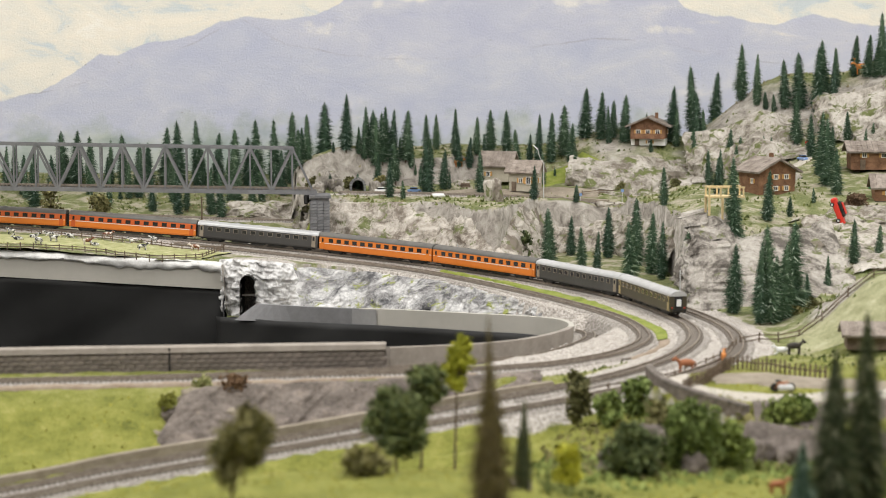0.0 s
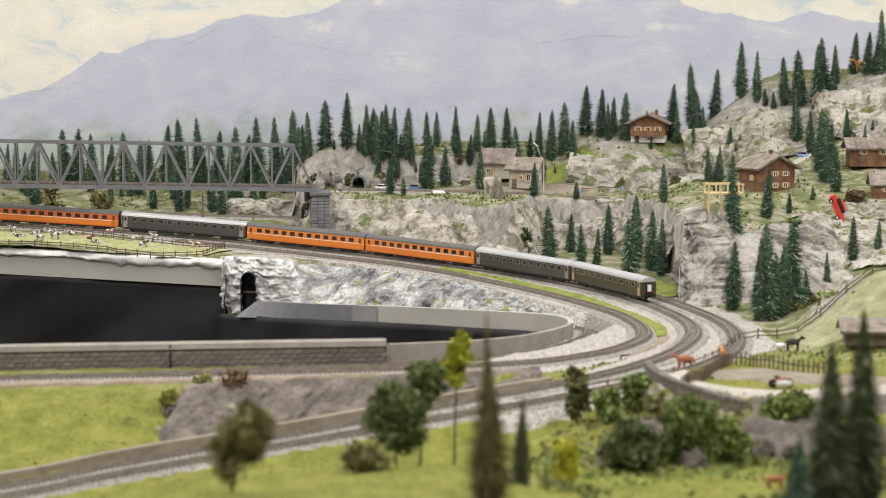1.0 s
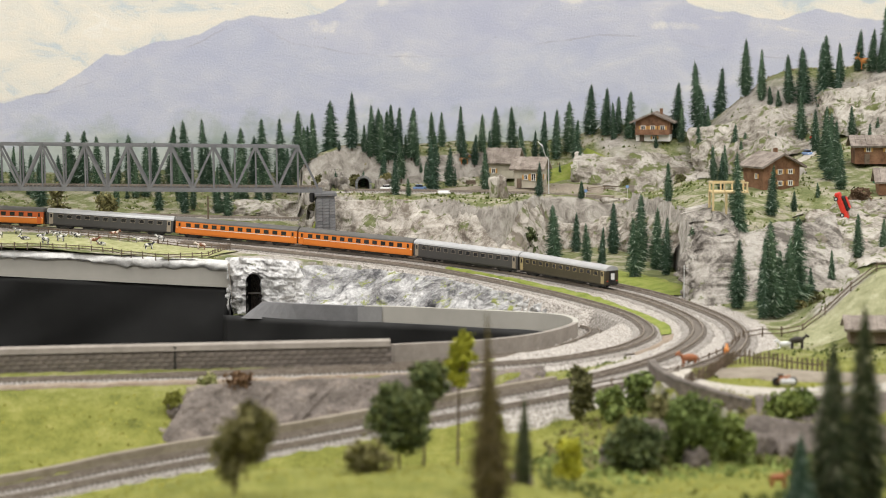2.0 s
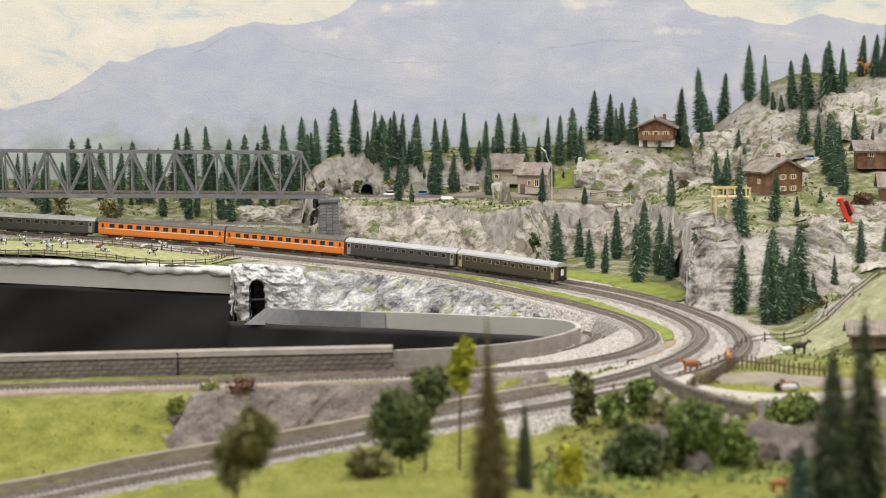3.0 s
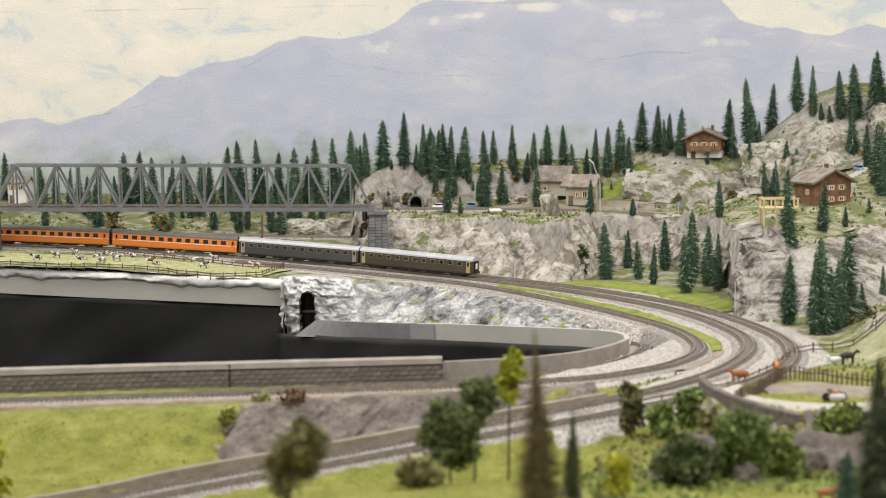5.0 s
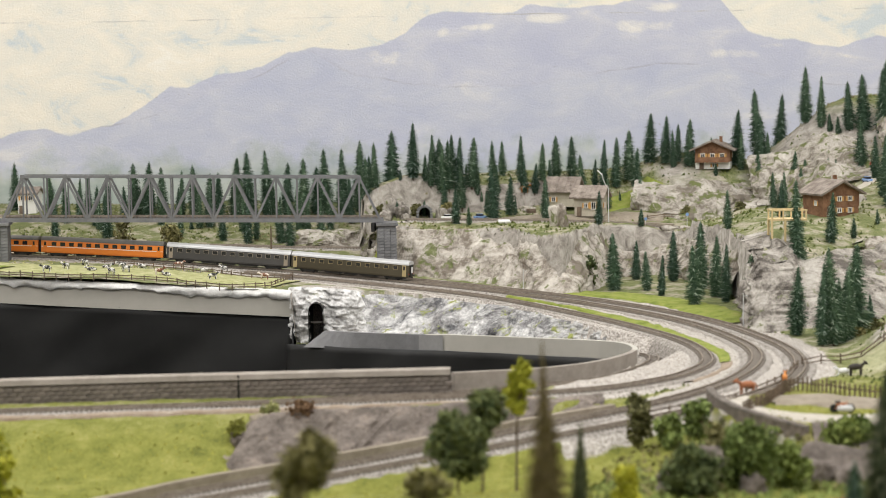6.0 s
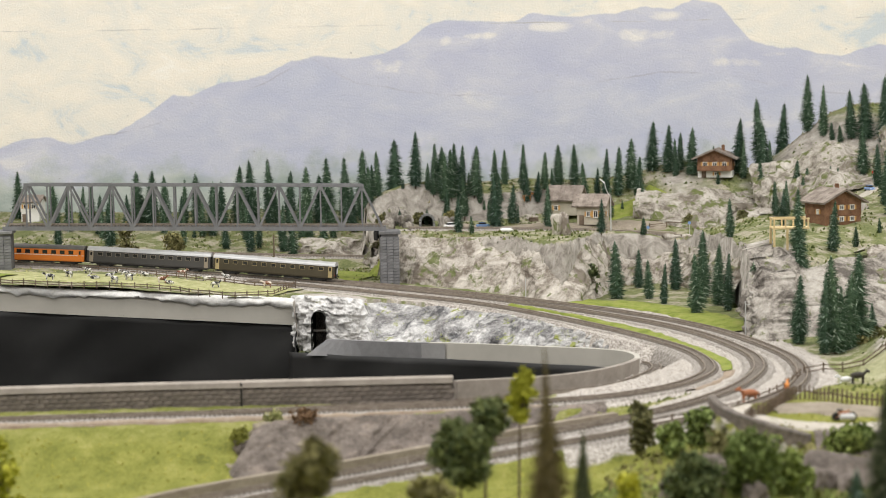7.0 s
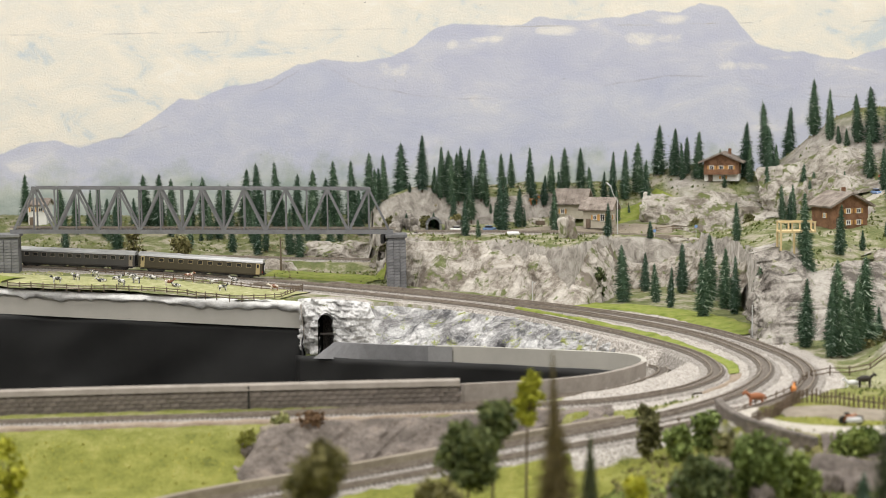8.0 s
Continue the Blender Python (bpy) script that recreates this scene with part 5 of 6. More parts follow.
# ---------------------------------------------------------------- houses
def house(name, label, at, w, d, wall_h, roof_h, over, lower, upper, split, windows, ridge="x", roof_label="shingled saddle roof", chimney=True, rows=7, balcony=False, door=True):
    """A chalet: walls in two storeys, a roof of shingle rows, framed windows with shutters."""
    th = thing(name, label, "house", at)
    part("lower_wall", boxed(0, 0, wall_h * split / 2, w, d, wall_h * split), lower, th)
    up = bmesh.new()
    z0, z1 = wall_h * split, wall_h
    span = d if ridge == "x" else w
    g = 0.001
    if ridge == "x":
        prof = [(-w / 2 - g, s * (d / 2 + g), z) for s, z in ((-1, z0), (1, z0), (1, z1), (0, z1 + roof_h), (-1, z1))]
        prof[3] = (-w / 2 - g, 0, z1 + roof_h)
        far = [(w / 2 + g, y, z) for _, y, z in prof]
    else:
        prof = [(s * (w / 2 + g), -d / 2 - g, z) for s, z in ((-1, z0), (1, z0), (1, z1), (0, z1 + roof_h), (-1, z1))]
        prof[3] = (0, -d / 2 - g, z1 + roof_h)
        far = [(x, d / 2 + g, z) for x, _, z in prof]
    va, vb = [up.verts.new(p) for p in prof], [up.verts.new(p) for p in far]
    up.faces.new(va)
    up.faces.new(vb[::-1])
    for i in range(5):
        up.faces.new((va[i], vb[i], vb[(i + 1) % 5], va[(i + 1) % 5]))
    bmesh.ops.recalc_face_normals(up, faces=up.faces)
    part("upper_wall", up, upper, th, "planked upper storey")
    roof = bmesh.new()
    slope = math.atan2(roof_h, span / 2)
    run = math.hypot(roof_h, span / 2) + over
    length = (w if ridge == "x" else d) + 2 * over
    for s in (-1, 1):
        bm = bmesh.new()
        for k in range(rows):
            f = (k + 0.5) / rows * run
            out, z = math.cos(slope) * f, z1 + roof_h - math.sin(slope) * f + 0.0035
            n = max(4, int(length / 0.012))
            for i in range(n):
                u = -length / 2 + (i + 0.5) * length / n
                t = Matrix.Rotation(-s * slope if ridge == "x" else 0, 4, "X") if ridge == "x" else Matrix.Rotation(s * slope, 4, "Y")
                c = (u, s * out, z) if ridge == "x" else (s * out, u, z)
                size = (length / n * 0.96, run / rows * 1.15, 0.0016) if ridge == "x" else (run / rows * 1.15, length / n * 0.96, 0.0016)
                box(bm, c[0], c[1], c[2] + random.uniform(0, 0.0009), *size, turn=t)
            t = Matrix.Rotation(-s * slope if ridge == "x" else 0, 4, "X") if ridge == "x" else Matrix.Rotation(s * slope, 4, "Y")
        f = run / 2
        out, z = math.cos(slope) * f, z1 + roof_h - math.sin(slope) * f + 0.0012
        c = (0, s * out, z) if ridge == "x" else (s * out, 0, z)
        box(bm, *c, *((length, run, 0.002) if ridge == "x" else (run, length, 0.002)), turn=t)
        part("roof", bm, SHINGLE, th, roof_label)
    if chimney:
        part("chimney", boxed(w * 0.18, d * 0.12, z1 + roof_h + 0.002, 0.008, 0.008, 0.022, 0.0008), WOOD, th, "small brick chimney")
    for face, u, z, ww, wh in windows:
        tr = {"front": pose(u, -d / 2 - 0.0016, z), "left": pose(-w / 2 - 0.0016, u, z, 0, 0, -90), "right": pose(w / 2 + 0.0016, u, z, 0, 0, 90)}[face]
        bm = bmesh.new()
        for sx, sz, cx_, cz_ in ((ww + 0.002, 0.0014, 0, wh / 2), (ww + 0.002, 0.0014, 0, -wh / 2), (0.0014, wh, ww / 2, 0), (0.0014, wh, -ww / 2, 0), (0.0009, wh, 0, 0)):
            box(bm, cx_, -0.0008, cz_, sx, 0.0022, sz)
        win = part("window", bm, WHITEWASH, th, "white framed window")
        win.matrix_basis = tr
        part("pane", boxed(0, 0, 0, ww, 0.0012, wh), PANE, win)
        for s in (-1, 1):
            part("shutter", boxed(s * ww * 0.82, -0.0006, 0, ww * 0.5, 0.0016, wh, 0.0003), SHUTTER, win, "ochre shutter")
    if balcony:
        bm = bmesh.new()
        box(bm, 0, -d / 2 - 0.008, wall_h * split, w * 0.98, 0.016, 0.0025)
        box(bm, 0, -d / 2 - 0.0155, wall_h * split + 0.007, w * 0.98, 0.0018, 0.012)
        part("balcony", bm, WOOD, th, "brown planked balcony")
    if door:
        part("door", boxed(-w * 0.32, -d / 2 - 0.001, 0.012, 0.012, 0.003, 0.024, 0.0005), DARK_WOOD, th, "dark plank door")
    return th


def on(x, y, turn=0, lift=0.0):
    return pose(x, y, land_at(x, y) + lift, 0, 0, turn)


house("chalet", "alpine chalet with white ground floor and brown wooden upper storey", on(0.56, 5.05, -14, -0.012), 0.092, 0.075, 0.054, 0.020, 0.016, WHITEWASH, WOOD, 0.36,
      [("front", -0.026, 0.036, 0.011, 0.011), ("front", 0.0, 0.036, 0.011, 0.011), ("front", 0.026, 0.036, 0.011, 0.011), ("front", 0.005, 0.010, 0.010, 0.009), ("right", 0.0, 0.036, 0.010, 0.011)], ridge="y", balcony=True)
house("log_cabin", "brown wooden cabin with a shingled saddle roof", on(0.735, 4.22, 22, -0.003), 0.092, 0.085, 0.054, 0.024, 0.014, WOOD, WOOD, 0.4,
      [("front", -0.005, 0.040, 0.010, 0.010), ("front", 0.022, 0.040, 0.010, 0.010), ("front", -0.005, 0.014, 0.010, 0.010), ("front", 0.022, 0.014, 0.010, 0.010), ("left", -0.015, 0.03, 0.009, 0.010)], ridge="y")
house("station_building", "cream rendered station with a brown shingle roof", on(0.213, 4.80, -18), 0.070, 0.060, 0.052, 0.022, 0.012, RENDERED, RENDERED, 0.5,
      [("front", 0.016, 0.028, 0.011, 0.018), ("front", -0.004, 0.028, 0.009, 0.012), ("right", 0.0, 0.028, 0.010, 0.013)], chimney=False)
house("station_annexe", "taller cream annexe with a broad brown roof", on(0.148, 4.93, -18, 0.002), 0.070, 0.062, 0.046, 0.028, 0.014, RENDERED, RENDERED, 0.5,
      [("front", -0.02, 0.02, 0.010, 0.012)], chimney=False, door=False)
house("farmhouse", "wooden farmhouse with a long shingle roof", on(1.035, 4.40, -4), 0.15, 0.07, 0.044, 0.018, 0.012, WOOD, WOOD, 0.4,
      [("front", -0.045, 0.034, 0.010, 0.010), ("front", 0.0, 0.034, 0.010, 0.010)], chimney=False)
house("farm_shed", "small brown shed with a pale roof above the cliff", on(0.995, 4.11, -6), 0.085, 0.06, 0.032, 0.022, 0.011, WOOD, WOOD, 0.4,
      [("front", -0.015, 0.018, 0.012, 0.008)], chimney=False, door=False)
house("hay_hut", "dark weathered hut with a pale shingle roof in the meadow", on(0.694, 2.92, -6), 0.11, 0.05, 0.024, 0.013, 0.010, DARK_WOOD, DARK_WOOD, 0.5, [], chimney=False)
house("lineside_hut", "white lineside hut with a dark window band beyond the bridge", pose(-1.405, 5.36, land_at(-1.405, 5.36) - 0.004, 0, 0, -8), 0.056, 0.045, 0.060, 0.014, 0.008, WHITEWASH, WHITEWASH, 0.5, [("front", -0.012, 0.046, 0.012, 0.013), ("front", 0.012, 0.046, 0.012, 0.013)], chimney=False)


def rail_tunnel(x, y, turn):
    """A small stone arch where the station line runs into the knoll."""
    th = thing("rail_tunnel", "dark arched tunnel mouth with a grey stone ring", "tunnel", pose(x, y, land_at(x, y) - 0.002, 0, 0, turn))
    half, spring = 0.015, 0.016
    arc = [(half * math.cos(a), spring + half * math.sin(a)) for a in np.linspace(0, math.pi, 10)]
    outline = [(half, -0.004)] + arc + [(-half, -0.004)]
    # Short capped box, coloured black to give the mouth its shaded depth.
    bm = bmesh.new()
    rings = [[bm.verts.new((px, d, pz)) for px, pz in outline] for d in (0.0, 0.05)]
    for i in range(len(outline) - 1):
        bm.faces.new((rings[0][i], rings[0][i + 1], rings[1][i + 1], rings[1][i]))
    bm.faces.new(rings[1])
    part("dark_box", bm, UNDER, th, "black box for the dark inside of the tunnel")
    for i in range(9):
        a = math.pi * (i + 0.5) / 9
        part("voussoir", boxed((half + 0.003) * math.cos(a), -0.001, spring + (half + 0.003) * math.sin(a), 0.0052, 0.006, 0.0068, 0.0006, turn=Matrix.Rotation(math.pi / 2 - a, 4, "Y")), PIERSTONE, th)
    for q in (-1, 1):
        for k in range(3):
            part("jamb_stone", boxed(q * (half + 0.003), -0.001, 0.0005 + k * 0.0058, 0.0058, 0.006, 0.0054, 0.0006), PIERSTONE, th)


rail_tunnel(-0.218, 4.755, 12)


# ---------------------------------------------------------------- animals
def beast(name, label, category, at, material, size=1.0, lying=False, antlers=False):
    """A small four-legged figure, head to +x."""
    th = thing(name, label, category, at)
    lift = 0.004 if lying else 0.0105
    bm = bmesh.new()
    g = bmesh.ops.create_icosphere(bm, subdivisions=2, radius=1)
    bmesh.ops.transform(bm, matrix=Matrix.Translation((0, 0, (lift + 0.0042) * size)) @ Matrix.Diagonal((0.0125 * size, 0.0048 * size, 0.0055 * size, 1)), verts=g["verts"])
    part("body", bm, material, th, smooth=True)
    bm = bmesh.new()
    rod(bm, (0.0095 * size, 0, (lift + 0.006) * size), (0.0145 * size, 0, (lift + 0.0098) * size), 0.0026 * size, 7, 0.002 * size)
    g = bmesh.ops.create_icosphere(bm, subdivisions=2, radius=1)
    bmesh.ops.transform(bm, matrix=Matrix.Translation((0.0168 * size, 0, (lift + 0.0098) * size)) @ Matrix.Rotation(0.5, 4, "Y") @ Matrix.Diagonal((0.0042 * size, 0.0021 * size, 0.0024 * size, 1)), verts=g["verts"])
    for s in (-1, 1):
        rod(bm, (0.0145 * size, s * 0.001, (lift + 0.0115) * size), (0.0142 * size, s * 0.0035 * size, (lift + 0.0135) * size), 0.0007 * size, 5)
        if antlers:
            rod(bm, (0.0148 * size, s * 0.001, (lift + 0.0115) * size), (0.0125 * size, s * 0.004 * size, (lift + 0.019) * size), 0.0005 * size, 5)
            rod(bm, (0.0137 * size, s * 0.0025 * size, (lift + 0.0155) * size), (0.0165 * size, s * 0.0035 * size, (lift + 0.019) * size), 0.0004 * size, 5)
    part("head", bm, material, th, smooth=True)
    for sx in (-0.0085, 0.0085):
        for s in (-1, 1):
            bm = bmesh.new()
            if lying:
                rod(bm, (sx * size, s * 0.003 * size, 0.003 * size), (sx * 1.4 * size, s * 0.006 * size, 0.001 * size), 0.0011 * size, 5)
            else:
                rod(bm, (sx * size, s * 0.0026 * size, 0), (sx * size * 0.97, s * 0.0026 * size, (lift + 0.003) * size), 0.0010 * size, 5, 0.0017 * size)
            part("leg", bm, material, th)
    bm = bmesh.new()
    rod(bm, (-0.012 * size, 0, (lift + 0.007) * size), (-0.0142 * size, 0, (lift - 0.001) * size), 0.0006 * size, 5)
    part("tail", bm, material, th)
    return th


COWS = [(-1.039, 4.090, 180, 0), (-1.012, 4.160, 150, 0), (-0.986, 4.240, 150, 0), (-0.946, 4.130, 180, 1), (-0.924, 4.190, 30, 1), (-0.890, 4.080, 150, 0), (-0.901, 4.250, 200, 1), (-0.867, 4.130, -20, 0), (-0.854, 4.250, 150, 1), (-0.790, 4.120, 0, 2), (-0.771, 4.110, 150, 1), (-0.774, 4.280, 0, 2), (-0.707, 4.240, 200, 1), (-0.665, 4.100, 30, 0), (-0.664, 4.260, 150, 0), (-0.555, 4.150, 180, 2)]
for i, (x, y, turn, k) in enumerate(COWS):
    text = ("black and white cow grazing on the pasture", "white cow with dark patches lying in the grass", "brown and white cow standing on the pasture")[k]
    tagged(beast("cow", text, "cow", on(x, y, turn), (COW_WHITE, COW_WHITE, COW_BROWN)[k], 0.85, lying=k == 1), group="cows on the pasture")
beast("stag", "orange-brown stag with antlers on the summit", "stag", on(1.113, 4.970, 170), FOX, 1.5, antlers=True)
beast("horse", "dark brown horse standing in the meadow", "horse", on(0.564, 2.960, 10), DARK_HIDE, 1.0)
beast("goat", "white goat resting in the meadow", "goat", on(0.547, 2.970, 170), PALE_PAINT, 0.9, lying=True)
beast("foal", "red-brown foal grazing behind the fence", "horse", on(0.366, 2.770, 190), RED_BROWN, 1.1)
beast("calf", "orange calf beside the track fence", "calf", on(0.434, 2.850, 80), FOX, 0.85)
beast("cow", "red-brown cow in the near meadow", "cow", on(0.366, 2.000, 15), RED_BROWN, 0.85)
beast("deer", "orange deer on the slope behind the station", "deer", on(0.043, 5.100, 20), FOX, 1.0)


# ---------------------------------------------------------------- fences
def fence(label, points, height=0.012, step=0.026, rails=2, thick=0.0011, material=DARK_WOOD):
    th = thing("fence", label, "fence")
    line = spline([(x, y, 0) for x, y in points], step)
    zs = land(line[:, 0], line[:, 1])
    for i, (p, z) in enumerate(zip(line, zs)):
        lean = random.uniform(-0.001, 0.001)
        bm = bmesh.new()
        rod(bm, (p[0], p[1], z - 0.004), (p[0] + lean, p[1], z + height * random.uniform(0.95, 1.1)), thick * 1.2, 5)
        part("post", bm, material, th)
    for k in range(rails):
        for i in range(len(line) - 1):
            f = (k + 0.7) / (rails + 0.2)
            bm = bmesh.new()
            beam(bm, (line[i][0], line[i][1], zs[i] + height * f), (line[i + 1][0], line[i + 1][1], zs[i + 1] + height * f), thick, thick * 1.6)
            part("rail", bm, material, th)
    return th


fence("brown rail fence at the front of the pasture", [(-1.129, 4.010), (-0.953, 3.990), (-0.777, 4.020), (-0.657, 3.960), (-0.543, 4.010), (-0.516, 4.110), (-0.507, 4.290)])
fence("brown rail fence between pasture and railway", [(-1.257, 4.470), (-1.043, 4.370), (-0.758, 4.260), (-0.578, 4.180), (-0.500, 4.230)])
fence("brown rail fence climbing beside the meadow", [(0.488, 3.030), (0.556, 3.08), (0.63, 3.12), (0.68, 3.13), (0.74, 3.14), (0.82, 3.15)], 0.016, 0.04)
fence("low dark fence along the outermost track", [(0.207, 2.630), (0.301, 2.680), (0.380, 2.780), (0.432, 2.870), (0.477, 3.000)], 0.014, 0.03)
fence("weathered paling fence round the paddock", [(0.327, 2.500), (0.372, 2.570), (0.423, 2.670), (0.473, 2.630), (0.540, 2.600)], 0.019, 0.007, 1, 0.0013)
fence("brown rail fence along the hill road", [(0.356, 4.760), (0.445, 4.790), (0.538, 4.840), (0.645, 4.930), (0.744, 4.850)], 0.013, 0.04)


# ---------------------------------------------------------------- small things
def car(label, at, paint, size=1.0, van=False):
    th = thing("car", label, "car", at)
    bm = box(bmesh.new(), 0, 0, 0.0075 * size, 0.046 * size, 0.019 * size, 0.009 * size, 0.002 * size)
    part("body", bm, paint, th)
    bm = box(bmesh.new(), -0.002 * size, 0, 0.0145 * size, 0.026 * size, 0.0165 * size, 0.0075 * size, 0.0024 * size)
    cabin = part("cabin", bm, PANE, th, "dark glazed cabin")
    part("roof", boxed(-0.002 * size, 0, 0.0185 * size, 0.020 * size, 0.0145 * size, 0.0012 * size, 0.0005), paint, cabin)
    for sx in (-0.014, 0.014):
        for s in (-1, 1):
            bm = rod(bmesh.new(), (sx * size, s * 0.0075 * size, 0.0035 * size), (sx * size, s * 0.0100 * size, 0.0035 * size), 0.0036 * size, 12)
            wheel = part("wheel", bm, UNDER, th)
            part("rim", rod(bmesh.new(), (sx * size, s * 0.0099 * size, 0.0035 * size), (sx * size, s * 0.0103 * size, 0.0035 * size), 0.0019 * size, 10), STEEL, wheel)
    for s in (-1, 1):
        part("headlight", boxed(0.0232 * size, s * 0.0068 * size, 0.0085 * size, 0.0008, 0.003 * size, 0.002 * size), PALE_PAINT, th)
    return th


car("light blue saloon car parked on the hill road", on(0.904, 4.680, -75), BLUE, 0.8)
car("blue and white car parked by the station", on(-0.073, 4.730, 12), BLUE, 0.75)
car("white car parked by the station", on(-0.156, 4.720, 6), PALE_PAINT, 0.75)
car("red car plunging down the steep bank", pose(0.822, 3.905, 0.126) @ pose(0, 0, -0.004, 0, 68, -20), RED, 1.3)


def boat(at):
    bm = bmesh.new()
    g = bmesh.ops.create_uvsphere(bm, u_segments=14, v_segments=8, radius=1)
    bmesh.ops.transform(bm, matrix=Matrix.Translation((0, 0, 0.004)) @ Matrix.Diagonal((0.018, 0.006, 0.005, 1)), verts=g["verts"])
    th = thing("rowing_boat", "upturned white rowing boat on the rock", "boat", at)
    part("hull", bm, PALE_PAINT, th, smooth=True)
    part("keel", boxed(0, 0, 0.009, 0.03, 0.001, 0.002), PALE_PAINT, th)


boat(on(-0.012, 4.60, 5))


def street_lamp(at):
    th = thing("street_lamp", "tall pale street lamp with a curved arm", "street lamp", at)
    part("pole", rod(bmesh.new(), (0, 0, 0), (0, 0, 0.085), 0.0016, 8, 0.001), STEEL, th)
    bm = bmesh.new()
    pts = [(-0.016 * math.sin(a), 0, 0.085 + 0.03 * (1 - math.cos(a)) + 0.012 * a) for a in np.linspace(0, 1.3, 7)]
    for p, q in zip(pts, pts[1:]):
        rod(bm, p, q, 0.0009, 6)
    part("arm", bm, STEEL, th)
    part("lamp_head", boxed(pts[-1][0] - 0.006, 0, pts[-1][2] + 0.002, 0.016, 0.005, 0.0028, 0.0008, turn=Matrix.Rotation(0.75, 4, "Y")), PALE_PAINT, th)


street_lamp(on(0.249, 4.600, 0))


def lookout(at):
    """A pale timber platform on stilts over the crag."""
    th = thing("lookout_platform", "pale yellow timber lookout platform on stilts", "platform", at)
    part("deck", boxed(0, 0, 0.0, 0.075, 0.04, 0.004, 0.0005), PALE_WOOD, th)
    for x, y in ((-0.035, -0.018), (-0.008, -0.018), (-0.035, 0.018)):
        part("stilt", boxed(x, y, -0.034, 0.0042, 0.0042, 0.066, 0.0004), PALE_WOOD, th)
    for x in (-0.035, -0.012, 0.012, 0.035):
        for y in (-0.018, 0.018):
            part("post", boxed(x, y, 0.010, 0.003, 0.003, 0.018), PALE_WOOD, th)
    for y in (-0.018, 0.018):
        part("handrail", boxed(0, y, 0.0195, 0.075, 0.0034, 0.003), PALE_WOOD, th)
    part("handrail", boxed(-0.035, 0, 0.0195, 0.0034, 0.038, 0.003), PALE_WOOD, th)


lookout(pose(0.574, 3.79, 0.166, 0, 0, 4))


def stone_block(name, label, at, size, seed, material=BEIGE_ROCK):
    bm = bmesh.new()
    bmesh.ops.create_icosphere(bm, subdivisions=4, radius=1)
    for v in bm.verts:
        c = v.co.copy()
        k = noise.noise(c * 1.3 + Vector((seed, 0, 0))) * 0.35 + noise.noise(c * 3.5 + Vector((0, seed, 0))) * 0.18
        q = max(abs(c.x), abs(c.y), abs(c.z))
        v.co = (c * 0.5 + c / q * 0.45) * (1 + k)
        v.co = Vector((v.co.x * size[0], v.co.y * size[1], v.co.z * size[2]))
    ob = part(name, bm, material, None, smooth=True)
    ob.matrix_basis = at
    return tagged(ob, label, "rock")


stone_block("boulder", "large pale boulder standing at the cliff edge", on(0.120, 4.440, 0, 0.02), (0.023, 0.02, 0.032), 3)
for i, (bx_, by_, s) in enumerate(((0.235, 2.20, 0.030), (0.205, 2.16, 0.024), (0.295, 2.14, 0.020), (0.345, 2.24, 0.026), (0.385, 2.26, 0.024), (0.425, 2.25, 0.020), (0.08, 1.86, 0.012), (0.27, 2.28, 0.028))):
    stone_block("boulder", "weathered grey-brown boulder in the meadow", on(bx_, by_, i * 50, s * 0.2), (s, s * 0.8, s * 0.9), i + 10, WALLSTONE)
for i, (bx_, by_, s) in enumerate(((0.40, 4.60, 0.018), (0.44, 4.63, 0.014), (0.48, 4.62, 0.02), (0.05, 4.93, 0.016), (-0.02, 4.98, 0.014), (-0.75, 4.68, 0.035), (-0.95, 4.66, 0.03), (-0.62, 4.72, 0.04))):
    stone_block("boulder", "pale broken boulder among the grass", on(bx_, by_, i * 70, 0.0), (s * 1.3, s, s * 0.7), i + 30)


for i, (bx_, by_, k) in enumerate(((-0.345, 4.74, 0.024), (-0.315, 4.755, 0.020), (-0.275, 4.765, 0.022), (-0.265, 4.735, 0.012), (-0.175, 4.78, 0.018), (-0.15, 4.80, 0.014), (-0.30, 4.80, 0.030))):
    stone_block("boulder", "broken grey rock beside the tunnel mouth", on(bx_, by_, i * 63, k * 0.35), (k, k * 0.8, k * 1.1), i + 80, CRAG_ROCK)
for i, (bx_, by_, k) in enumerate(((-0.335, 4.80, 0.02), (-0.24, 4.80, 0.018), (-0.165, 4.83, 0.02), (0.46, 4.80, 0.016), (0.60, 4.80, 0.016))):
    leafy_tree("leafy_bush", "low olive scrub among the rocks", bx_, by_, None, land_at(bx_, by_) + k * 1.6, land_at(bx_, by_), k, LEAF_OLIVE, 90 + i, 420, 0, 0.0045)


def signpost(at, paint, label, h=0.03, disc=True):
    th = thing("signpost", label, "sign", at)
    part("pole", rod(bmesh.new(), (0, 0, 0), (0, 0, h), 0.0007, 6), STEEL, th)
    part("board", rod(bmesh.new(), (0, -0.001, h), (0, -0.002, h), 0.0042, 12) if disc else boxed(0, -0.001, h, 0.009, 0.001, 0.006), paint, th, "plain painted board")


signpost(on(0.345, 4.66, 0), BLUE, "round blue sign on a thin pole", 0.022)
signpost(on(0.455, 4.72, 0), BLUE, "small blue road sign beside the hill road", 0.03)
signpost(on(0.925, 4.74, 0), RED, "red road sign beside the parked car", 0.03, False)


def mast(at, h, label, material=STEEL, r=0.0012):
    th = thing("line_mast", label, "mast", at)
    part("pole", rod(bmesh.new(), (0, 0, -0.003), (0, 0, h), r, 7, r * 0.8), material, th)
    part("bracket", boxed(0.004, 0, h * 0.92, 0.010, 0.001, 0.001), material, th)


